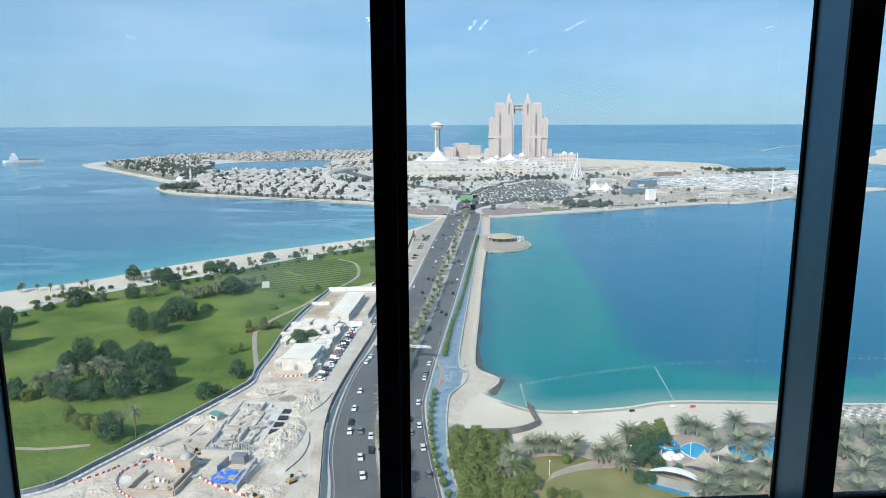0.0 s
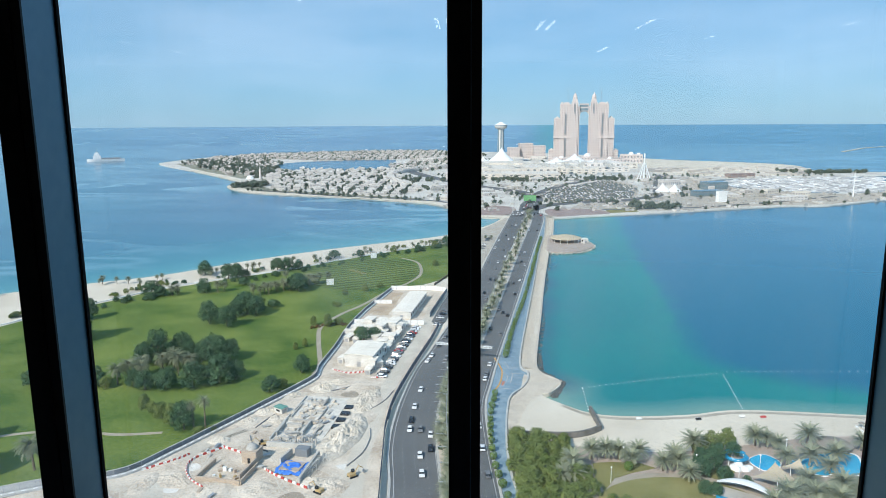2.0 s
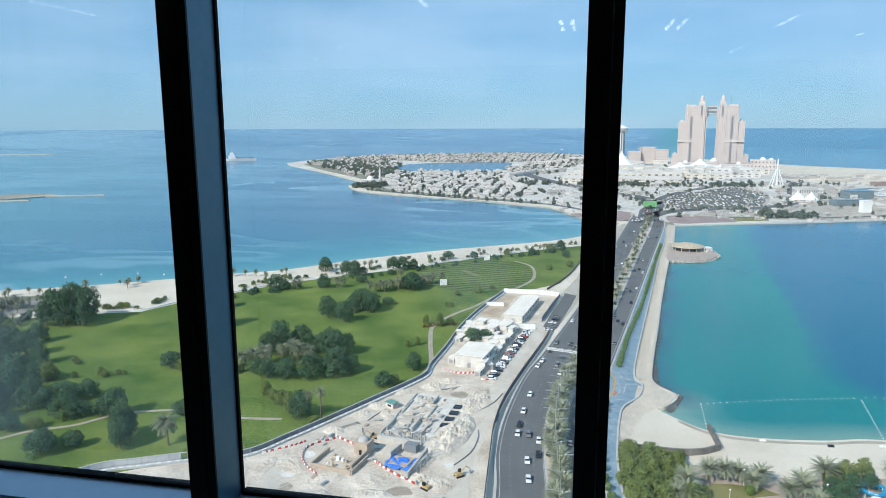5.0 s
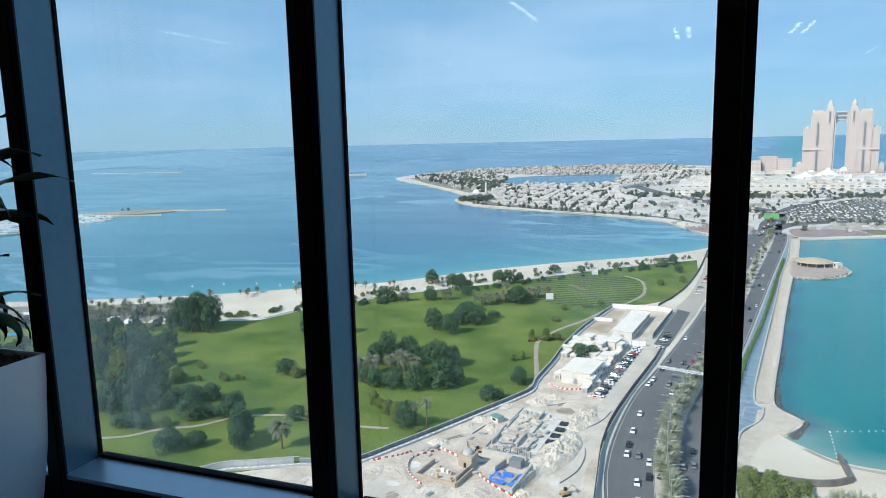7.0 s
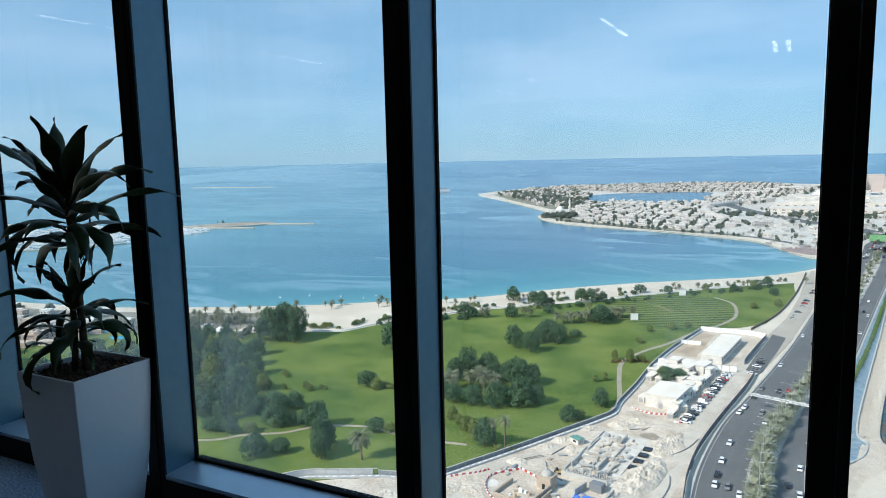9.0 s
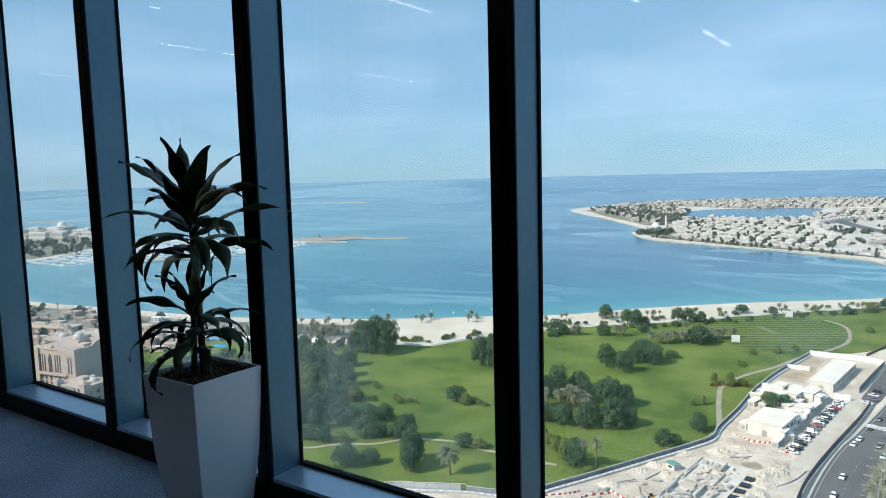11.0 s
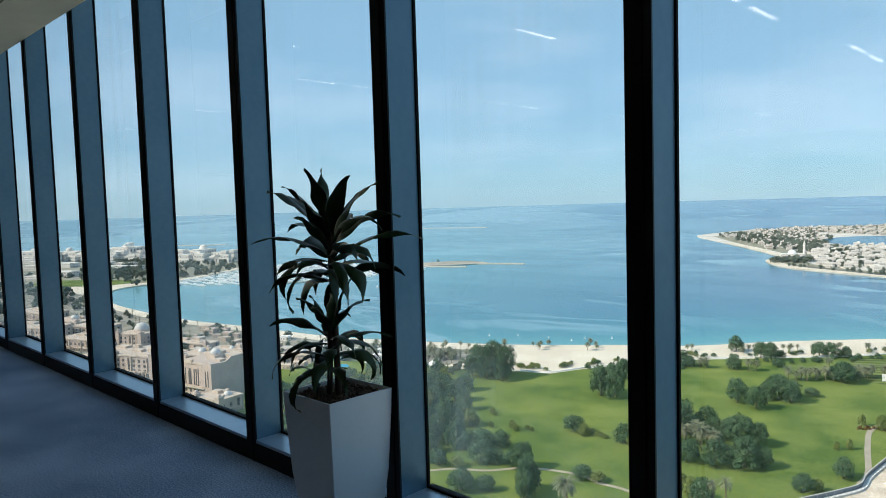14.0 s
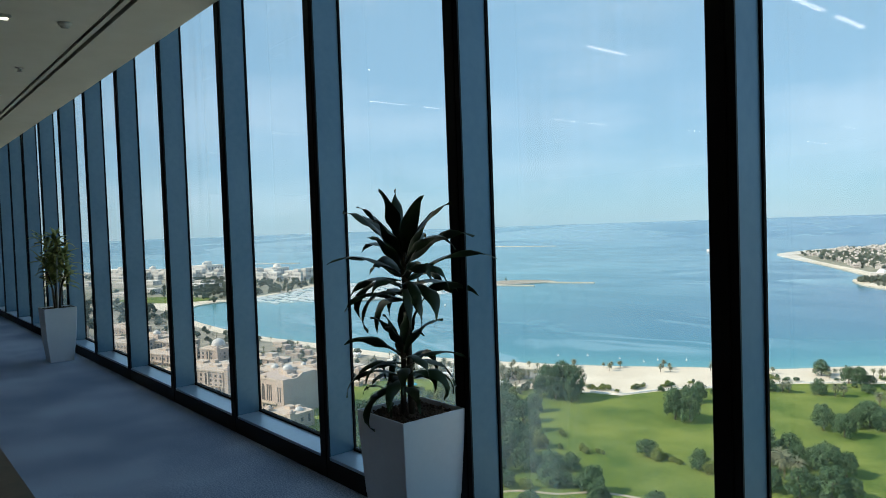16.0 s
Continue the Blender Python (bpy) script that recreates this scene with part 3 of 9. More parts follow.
for pts, wd in (([(40, 267), (50, 257.6), (65, 254.4), (89, 256.4), (112, 261.4), (157, 257.4), (190, 253.4), (260, 251.4)], 2.0),):
    tagged(part("wet_sand", Geo().ribbon(curve(pts, 8), wd, GR - 0.5, GR + 0.02), MAT["wet"]), "darker wet sand along the waterline", "sand", kind="structure")

# ---- plants outside ----
MAT.update(
    grass=mat("mown park grass", (0.054, 0.110, 0.022), (0.184, 0.228, 0.058), 26, 0.95, fine=1.3, spec=0.1, grain=0.95),
    dry_grass=mat("drier park grass", (0.175, 0.172, 0.062), (0.270, 0.248, 0.108), 9, 0.95, fine=1.5, spec=0.1),
    foliage=mat("dense dark foliage", (0.028, 0.070, 0.037), (0.102, 0.178, 0.088), 5, 0.75, fine=0.9, vary=0.3, spec=0.2, island=0.35),
    foliage_light=mat("light green foliage", (0.085, 0.130, 0.034), (0.235, 0.275, 0.085), 4, 0.75, fine=0.8, vary=0.3, spec=0.2, island=0.3),
    frond=mat("grey green palm fronds", (0.10, 0.118, 0.068), (0.22, 0.232, 0.145), 3, 0.7, fine=0.6, vary=0.4, spec=0.3),
    bark=mat("grey brown bark", (0.10, 0.075, 0.05), (0.19, 0.145, 0.10), 1.0, 0.9, bump=0.05),
    path=mat("pale paved path", (0.31, 0.265, 0.205), (0.41, 0.36, 0.29), 6, 0.9, fine=0.7),
)


def leaf_cloud(rng, r, z0, z1, clumps, leaves, size):
    """A low crown: leaves gathered in clumps of uneven size."""
    g = Geo()
    for c in range(clumps):
        a, q = rng.uniform(0, 2 * math.pi), math.sqrt(rng.random())
        zz = rng.random()
        rad = r * (0.35 + 0.65 * math.sin(math.pi * (0.18 + 0.72 * zz)))
        cx, cy, cz = rad * 0.84 * q * math.cos(a), rad * 0.84 * q * math.sin(a), z0 + (z1 - z0) * (0.10 + 0.80 * zz + 0.05 * rng.gauss(0, 1))
        cr = r * rng.uniform(0.22, 0.42)
        for k in range(leaves):
            d = Vector((rng.gauss(0, 1), rng.gauss(0, 1), rng.gauss(0.15, 0.9))).normalized()
            leaf_tri(g, rng, Vector((cx, cy, cz)) + d * cr * rng.uniform(0.6, 1.0), d, size, 0.36)
    return g


def leaf_tri(g, rng, p, d, size, loose):
    nn = (d + Vector((rng.gauss(0, loose), rng.gauss(0, loose), rng.gauss(0.2, loose)))).normalized()
    u = (Matrix.Rotation(rng.uniform(0, 6.28), 3, nn) @ nn.orthogonal().normalized()) * size * rng.uniform(0.6, 1.3)
    w = nn.cross(u) * rng.uniform(0.7, 1.1)
    g.add([p - u, p - w * 0.6 + u * 0.5, p + u * 0.7 + w], [(0, 1, 2)])


def lobed_crown(rng, r, z0, z1, leaves, size, spire=0.0):
    """A broad crown of rounded boughs: leaves in tufts over each bough, gaps between the boughs, shaded leaves within."""
    g, H, lobes = Geo(), z1 - z0, []
    k0 = rng.uniform(0, 6.28)
    for n, ring, za, zb, ra, rb in ((1, 0.0, 0.58, 0.62, 0.46, 0.54), (7, 0.56, 0.34, 0.60, 0.28, 0.42), (4, 0.27, 0.66, 0.80, 0.25, 0.36), (6, 0.66, 0.14, 0.30, 0.20, 0.30), (7, 0.76, 0.25, 0.62, 0.12, 0.21)):
        for k in range(n):
            a = k0 + 2 * math.pi * k / n + rng.uniform(-0.35, 0.35)
            q = r * ring * rng.uniform(0.85, 1.12)
            zz = rng.uniform(za, zb)
            q *= 1 - spire * zz
            lobes.append((Vector((q * math.cos(a), q * math.sin(a), z0 + H * zz)), r * rng.uniform(ra, rb), min(1.25, max(0.7, 0.62 * H / r))))
    total = sum(c[1] ** 2 for c in lobes)
    for i, (c, rad, tall) in enumerate(lobes):
        tufts = max(5, int(leaves * rad * rad / total / 5))
        for k in range(tufts):
            d = Vector((rng.gauss(0, 1), rng.gauss(0, 1), rng.gauss(0.25, 1))).normalized()
            bulge = 1 + 0.26 * noise.noise(c * 1.3 + d * 2.6)
            p = c + Vector((d.x, d.y, d.z * tall)) * rad * bulge
            if p.z < z0 or any(j != i and ((p - o) * 1.0).length < q * 0.80 for j, (o, q, t) in enumerate(lobes)):
                continue
            for j in range(7):
                e = Vector((rng.gauss(0, 1), rng.gauss(0, 1), rng.gauss(0, 1))) * size * 0.9
                leaf_tri(g, rng, p + e, d, size, 0.42)
        for k in range(tufts // 2):
            d = Vector((rng.gauss(0, 1), rng.gauss(0, 1), rng.gauss(0, 1))).normalized()
            leaf_tri(g, rng, c + d * rad * 0.72, d, size * 2.1, 0.3)
    return g


def tree_proto(seed, r, h, clumps, leaves, size, leafmat, low=0.2, boughs=5):
    rng = random.Random(seed)
    trunk = Geo().tube([(0, 0, -0.3), (0.15, 0.1, h * 0.25), (-0.1, 0.15, h * 0.45)], r * 0.07, r * 0.045, 7)
    for k in range(boughs):
        a = 2 * math.pi * k / 5 + rng.random()
        trunk.tube([(-0.05, 0.1, h * (0.3 + 0.03 * k)), (r * 0.3 * math.cos(a), r * 0.3 * math.sin(a), h * 0.55), (r * 0.55 * math.cos(a), r * 0.55 * math.sin(a), h * 0.78)], r * 0.03, r * 0.012, 5)
    crown = leaf_cloud(rng, r, h * low, h, clumps, leaves, size) if clumps else lobed_crown(rng, r, h * low, h, leaves, size, 0.35 if h > 2.4 * r else 0.12)
    return trunk.mesh("trunk", MAT["bark"]), crown.mesh("crown", leafmat)


def palm_proto(seed, h, reach, fronds, leaflets, droop=1.5, lowest=-0.5, leafmat=None, slim=0.17):
    rng = random.Random(seed)
    lean = rng.uniform(-0.3, 0.3)
    trunk = Geo().tube([(0, 0, -0.3), (lean * 0.4, 0, h * 0.35), (lean, 0.1, h)], 0.34, 0.24, 7)
    crown = Geo()
    for k in range(fronds):
        a, up = k * 2.399 + rng.uniform(-0.2, 0.2), 1.25 - (1.25 - lowest) * (k / fronds) + rng.uniform(-0.1, 0.1)
        L = reach * rng.uniform(0.85, 1.1)
        p, q = Vector((lean, 0.1, h)), up
        side = Vector((-math.sin(a), math.cos(a), 0))
        for j in range(leaflets):
            step = L / leaflets
            nxt = p + Vector((math.cos(a) * math.cos(q), math.sin(a) * math.cos(q), math.sin(q))) * step
            q -= droop / leaflets
            w = reach * slim * math.sin(math.pi * (0.12 + 0.84 * j / leaflets)) + 0.05
            tip = (nxt - p) * 0.9
            for s in (-1, 1):
                crown.add([p, nxt, nxt + tip * 0.4 + side * s * w + Vector((0, 0, -0.25 * w))], [(0, 1, 2)])
            p = nxt
    return trunk.mesh("trunk", MAT["bark"]), crown.mesh("crown", leafmat or MAT["frond"])


TREE = [tree_proto(k, 6, 10.5, 0, 3600, 0.30, MAT["foliage"], 0.06) for k in range(5)]
LIGHT = [tree_proto(10 + k, 5, 8.5, 0, 3000, 0.27, MAT["foliage_light"], 0.05) for k in range(4)]
SMALL = [tree_proto(20 + k, 2.6, 4.2, 0, 1300, 0.20, MAT["foliage"], 0.03) for k in range(3)]
# far foliage paled and greyed: distance haze put into its colour
MAT["hazed_leaf"] = mat("hazed olive foliage", (0.094, 0.124, 0.098), (0.170, 0.202, 0.152), 6, 0.8, fine=1.2, spec=0.2)
FAR = [tree_proto(30 + k, 5, 8, 11, 18, 1.3, MAT["hazed_leaf"], 0.1, 0) for k in range(2)]
PALM = [palm_proto(k, 6.5, 4.2, 42, 7) for k in range(3)]
FARPALM = [palm_proto(8 + k, 7.5, 3.0, 18, 4) for k in range(2)]
TALL = [palm_proto(14 + k, 11, 3.2, 26, 5) for k in range(2)]
MAT["pale_frond"] = mat("pale grey-green date palm fronds", (0.185, 0.205, 0.125), (0.315, 0.325, 0.215), 1.2, 0.6, fine=0.5, spec=0.3)
PALM_LOW = [palm_proto(50 + k, 3.6, 4.3, 70, 7, 0.85, -0.1, MAT["pale_frond"], 0.12) for k in range(3)]
MAT["clipped_leaf"] = mat("fresh green clipped foliage", (0.075, 0.135, 0.026), (0.150, 0.225, 0.050), 1.5, 0.7, fine=0.5, spec=0.25)


def clipped_proto(seed, r, h):
    """A small street tree shorn to a rounded block: short stem, dense even leaves on the shorn faces."""
    rng = random.Random(seed)
    trunk = Geo().tube([(0, 0, -0.3), (0.04, 0.02, 0.5), (0, 0, h * 0.5)], 0.12, 0.08, 6)
    crown, mid, half = Geo(), h * 0.56, h * 0.44
    for k in range(760):
        d = Vector((rng.gauss(0, 1), rng.gauss(0, 1), rng.gauss(0.15, 1))).normalized()
        out = (abs(d.x) ** 3.2 + abs(d.y) ** 3.2 + abs(d.z) ** 3.2) ** (-1 / 3.2) * (1 + 0.07 * noise.noise(d * 3 + Vector((seed, 0, 0)))) * rng.uniform(0.9, 1.02)
        leaf_tri(crown, rng, Vector((d.x * r * out, d.y * r * out, mid + d.z * half * out)), d, 0.17, 0.4)
    return trunk.mesh("trunk", MAT["bark"]), crown.mesh("crown", MAT["clipped_leaf"])


HEDGE = [clipped_proto(40 + k, 1.2, 2.7) for k in range(3)]
grow = random.Random(5)


def plant(protos, x, y, size=1.0, z=GR, name="tree", label="dense dark green broadleaf tree on the lawn", category="tree", group="trees in the park", flat=1.0):
    tr, cr = grow.choice(protos)
    s = size * grow.uniform(0.9, 1.1)
    t = thing(name, Matrix.LocRotScale((x, y, z + 0.3), Euler((0, 0, grow.uniform(0, 6.28))), (s, s, s * flat)), label, category, group)
    if name != "shrub":
        part("trunk", tr, None, t)
    part("crown", cr, None, t)
    return t


LAWN = [(-300, 140), (-175, 165), (-157, 183), (-132, 201), (-115, 208), (-105, 224), (-93, 247), (-84, 265), (-74, 285), (-69.5, 295), (-70, 309), (-68, 338), (-67, 370), (-64, 403),
        (-59, 430), (-53, 470), (-30, 480), (-14, 500), (-3, 560), (3, 620), (2, 665), (-34, 637), (-86, 587), (-138, 528), (-166, 505), (-213, 462), (-233, 430),
        (-257, 396), (-268, 371), (-287, 364), (-315, 347), (-356, 343), (-430, 300), (-460, 200), (-420, 140)]
tagged(part("lawn", Geo().prism(LAWN, GR - 0.2, GR + 0.25), MAT["grass"]), "mown green parkland grass behind the beach", "lawn", kind="structure")

# cricket oval with mown stripes
oval = [Vector((-80 + 46 * math.cos(a), 520 + 56 * math.sin(a))) for a in np.linspace(0, 2 * math.pi, 40, endpoint=False)]
ov = mat("striped oval grass", (0.105, 0.160, 0.044), (0.195, 0.245, 0.078), 40, 0.95, fine=2.5, spec=0.1)
n, l = ov.node_tree.nodes, ov.node_tree.links
band, geo = n.new("ShaderNodeTexWave"), n.new("ShaderNodeNewGeometry")
spin = n.new("ShaderNodeMapping")
spin.inputs["Rotation"].default_value = (0, 0, radians(62))
band.inputs["Scale"].default_value = 0.045
hard = n.new("ShaderNodeMapRange")
hard.inputs["From Min"].default_value, hard.inputs["From Max"].default_value, hard.inputs["To Min"].default_value = 0.42, 0.58, 0.48
over = n.new("ShaderNodeMixRGB")
over.blend_type, over.inputs["Fac"].default_value = "MULTIPLY", 1.0
base_mix = n["Principled BSDF"].inputs["Base Color"].links[0].from_socket
l.new(geo.outputs["Position"], spin.inputs["Vector"]), l.new(spin.outputs["Vector"], band.inputs["Vector"]), l.new(band.outputs["Fac"], hard.inputs["Value"])
l.new(base_mix, over.inputs["Color1"]), l.new(hard.outputs["Result"], over.inputs["Color2"])
l.new(over.outputs["Color"], n["Principled BSDF"].inputs["Base Color"])
tagged(part("oval", Geo().prism(oval, GR, GR + 0.32), ov), "cricket oval mown in light and dark stripes", "lawn", kind="structure")
tagged(part("pitch", Geo().slab(-84, 522, GR, 5, 22, 0.38, 40), MAT["dry_grass"]), "worn pale strip in the middle of the oval", "cricket pitch", kind="structure")
MAT["white"] = mat("white paint", (0.76, 0.76, 0.74), (0.82, 0.82, 0.80), 4, 0.7)
for x, y, rz in ((-96, 475, 40), (-77.8, 573, 40)):
    sc = thing("sight_screen", pose(x, y, GR + 0.3, 0, 0, rz - 20), "white wooden sight screen at the edge of the oval", "sight screen", "sight screens")
    g = Geo()
    for k in range(6):
        g.box(-2.6, 2.6, -0.06, 0.06, 0.6 + 0.75 * k, 0.6 + 0.75 * k + 0.7)
    part("board", g, MAT["white"], sc)
    for sx in (-2.3, 2.3):
        part("leg", Geo().box(sx - 0.1, sx + 0.1, -0.2, 0.2, 0, 4.9), MAT["white"], sc)
for nm, pts, wd in (("walkway", [(-70, 300), (-70, 314), (-78, 349), (-82, 376), (-75, 402), (-65, 424), (-54, 457), (-41, 485), (-34, 515), (-39, 557), (-54, 576)], 2.4),
                    ("walkway", [(-300, 185), (-250, 186), (-215, 198), (-204, 209), (-191, 217), (-184, 226), (-175, 233), (-159, 238), (-148, 236), (-139, 237), (-129, 236), (-114, 238)], 1.9)):
    tagged(part(nm, Geo().ribbon(curve(pts, 6), wd, GR, GR + 0.36), MAT["path"]), "pale winding path through the park grass", "path", kind="structure")

# park trees: place, width and height
def tree_sized(protos, x, y, wide, high, **kw):
    base_w, base_h = (12.0, 10.5) if protos is TREE else (10.0, 8.5) if protos is LIGHT else (5.2, 4.2)
    t = plant(protos, x, y, 1.0, **kw)
    t.scale = (wide / base_w, wide / base_w * grow.uniform(0.92, 1.08), high / base_h)
    return t


for x, y, w, h in ((-304, 341, 15, 22), (-295, 346, 17, 25), (-285, 345, 15, 24), (-293, 336, 15, 21), (-281, 337, 11, 17), (-303, 333, 12, 15)):
    tree_sized(TREE, x, y, w, h, label="very large dark ficus tree at the edge of the beach", group="big trees at the beach")
wood = [(-233, 206), (-213, 226), (-216, 246), (-252, 272), (-270, 296), (-284, 314), (-300, 316), (-345, 316), (-372, 285), (-362, 215), (-320, 172)]
for gx in range(-430, -200, 12):
    for gy in range(165, 345, 12):
        x, y = gx + grow.uniform(-5, 5), gy + grow.uniform(-5, 5)
        if inside((x, y), wood) and grow.random() < 0.93:
            tree_sized(TREE if grow.random() < 0.78 else LIGHT, x, y, grow.uniform(9, 16), grow.uniform(9, 15.5), label="dark green tree in the thick wood beside the lawn", group="trees of the wood")
PARK = ((-200, 223, 14, 10), (-194, 226, 8, 7), (-187, 229, 9.5, 7), (-212, 238, 15, 9), (-205, 243, 10, 8), (-221, 207, 10, 6.5), (-212, 208, 10, 7), (-204, 212, 7, 5), (-186, 194, 12, 9.5), (-178, 201, 8.5, 6.5), (-190, 200, 8, 7),
        (-191, 283, 11, 9), (-184, 281, 7, 6), (-156, 236, 9.8, 5.5), (-149, 237, 7, 4.5), (-164, 284, 10, 9), (-158, 281, 6, 6),
        (-214, 346, 14, 19), (-206, 348, 15, 21), (-223, 389, 11, 14), (-217, 352, 10, 14),
        (-212, 447, 16, 10), (-205, 444, 9, 7), (-199, 510, 13.6, 11), (-177, 497, 11.5, 12), (-168, 492, 10.5, 14), (-179, 454, 11.5, 10), (-158, 476, 9, 6), (-140, 528, 15, 10), (-147, 524, 12, 11), (-132, 530, 10, 8),
        (-115, 459, 15.5, 14), (-121, 463, 10, 9), (-112, 577, 12.6, 7), (-148, 380, 13, 14), (-136, 375, 12, 13), (-133, 401, 17, 15), (-126, 398, 13, 13), (-138, 396, 10, 11), (-121, 417, 9, 5.5),
        (-148, 313, 16, 17), (-154, 309, 10, 13), (-140, 320, 12, 14), (-134, 316, 9, 12), (-122, 315, 15, 15), (-115, 318, 10, 12), (-129, 317, 9, 11), (-110, 289, 16, 13), (-104, 293, 9, 10), (-120, 283, 13, 12), (-131, 281, 11.5, 10.5), (-140, 280, 9.5, 9.5), (-147, 284, 8, 8),
        (-131, 260, 5.5, 6.7), (-107, 241, 10.5, 12), (-113, 245, 7, 9), (-120, 251, 7, 7), (-126, 256, 5, 5), (-84, 279, 9, 7.5), (-80, 283, 5.5, 5), (-76, 302, 8.5, 9), (-78, 375, 5.2, 8.6), (-87, 378, 4, 6), (-73, 380, 6, 4.5),
        (-87, 335, 3, 4), (-83, 339, 3.2, 5), (-81, 449, 4.6, 4.6), (-69, 459, 6, 6), (-42, 607, 8, 7), (-18, 640, 10, 9), (-28, 630, 7, 6), (-12, 600, 8, 7), (-8, 560, 7, 6), (-24, 545, 6, 5), (-90, 580, 8, 7),
        (-165, 500, 8, 7), (-64, 606, 7, 6), (-54, 350, 10, 8), (-49, 354, 8, 7), (-57, 356, 7, 6))
for x, y, w, h in PARK:
    tree_sized(TREE if w > 7.5 else LIGHT, x, y, w, h)
for x, y, w, h in ((-165, 212, 11, 14), (-160, 203, 9, 13), (-163, 206, 8, 15), (-181, 228, 11, 13)):
    tree_sized(TREE, x, y, w, h, label="tall dark green tree with drooping boughs on the lawn")
for x, y in ((-137, 304), (-133, 299), (-141, 300), (-149, 296), (-152, 290), (-146, 291), (-128, 300), (-155, 286)):
    plant(PALM, x, y, 1.15, name="palm_tree", label="silvery date palm among dark park trees", category="palm tree", group="palms in the park")
for k in range(18):
    plant(PALM, -142 + 2.1 * k + grow.uniform(-3, 3), 452 + 1.4 * k + grow.uniform(-7, 7), grow.uniform(0.75, 1.0), name="palm_tree", label="dusty grey palm in the grove beside the oval", category="palm tree", group="palms beside the oval")
for x, y in ((-103, 241), (-99, 242)):
    plant(TALL, x, y, 0.95, name="palm_tree", label="tall slender palm beside the hoarding", category="palm tree", group="palms in the park")
plant(PALM, -145, 209, 1.35, name="palm_tree", label="large grey-green date palm on the lawn", category="palm tree", group="palms in the park")
for x, y, w, h in ((-243, 282, 4.5, 2.8), (-239, 279, 4, 2.4), (-218, 268, 4.5, 4), (-214, 266, 4, 3.6), (-210, 270, 3.3, 2.7), (-207, 270, 2.4, 2.6), (-227, 262, 3.3, 3.3), (-235, 258, 6, 6), (-196, 288, 5, 3.5), (-183, 286, 5, 2.6), (-178, 285, 5, 2.4), (-174, 284, 4, 2.2), (-81, 419, 6, 3.4), (-100, 238, 5.8, 2.6), (-96, 240, 4, 2.4), (-60, 470, 5, 4)):
    tree_sized(LIGHT, x, y, w, h, name="shrub", label="small light green bush on the lawn", category="shrub", group="bushes on the lawn")
for k in range(72):
    u = grow.random()
    plant(SMALL, -260 + 240 * u + grow.uniform(-6, 6), 388 + 246 * u + grow.uniform(-6, 4), grow.uniform(0.5, 1.0), name="shrub", label="low green shrub between grass and sand", category="shrub", group="shrubs behind the beach")
for x, y in ((-197, 444), (-194, 446), (-170, 455), (-166, 457), (-132, 492), (-112, 480), (-100, 487), (-106, 484)):
    plant(PALM, x, y, 0.9, name="palm_tree", label="grey-green date palm on the lawn", category="palm tree", group="palms in the park")
EDGE_GREEN = curve([(2, 672), (-34, 644), (-86, 594), (-138, 536), (-166, 513), (-213, 470), (-236, 436), (-262, 402), (-274, 378), (-292, 371), (-330, 362)], 10)
for k in range(96):
    p = grow.choice(EDGE_GREEN)
    tree_sized(LIGHT if k % 3 else TREE, p.x + grow.uniform(-9, 1), p.y + grow.uniform(0, 9), grow.uniform(2.2, 5.6), grow.uniform(1.6, 3.8), name="shrub", label="bushy green shrub in the beach sand", category="shrub", group="shrubs in the beach sand")
for k in range(64):
    u = min(1.0, max(0.0, (k // 4 + 0.5) / 16 + grow.gauss(0, 0.017)))
    x, y = -408 + 440 * u, 352 + 335 * u + (14 if u < 0.35 else 0)
    plant(PALM, x + grow.uniform(-7, 7), y + grow.uniform(-12, 9), grow.uniform(0.5, 0.72), name="palm_tree", label="slender palm standing in the white beach sand", category="palm tree", group="palms along the beach")
for k in range(40):
    plant(PALM, -345 - 9 * (k % 10) + grow.uniform(-4, 4), 352 + 8 * (k // 10) - 1.8 * (k % 10) + grow.uniform(-3, 3), grow.uniform(0.6, 0.85), name="palm_tree", label="bushy date palm behind the beach", category="palm tree", group="palms at the beach club")

# low white wall between grass and beach, dark wall along the causeway strip, flower beds
tagged(part("garden_wall", Geo().ribbon(curve([(2, 669), (-34, 640), (-86, 590), (-138, 531), (-166, 508), (-213, 465), (-234, 433), (-258, 400), (-270, 374), (-290, 367)], 6), 0.8, GR, GR + 0.9), MAT["white"]), "low winding white wall between grass and beach", "wall", kind="structure")
tagged(part("garden_wall", Geo().ribbon(curve([(-22, 478), (-8, 530), (2, 600), (8, 668), (12, 725)], 6), 0.6, GR, GR + 1.5), MAT["bark"]), "low brown wall along the parking strip", "wall", kind="structure")
MAT["bloom"] = mat("rust red flowering hedge", (0.16, 0.05, 0.02), (0.09, 0.09, 0.02), 2, 0.8, fine=0.4)
for k in range(7):
    fb = leaf_cloud(random.Random(60 + k), 2.2, 0, 1.3, 7, 26, 0.35)
    tagged(part("flower_bed", fb, MAT["bloom"], at=pose(-86 + 2.6 * k, 372 + 1.5 * (k % 3) + 1.1 * k, GR + 0.3)), "low rust-red flowering hedge beside the path", "flower bed", "flower beds")

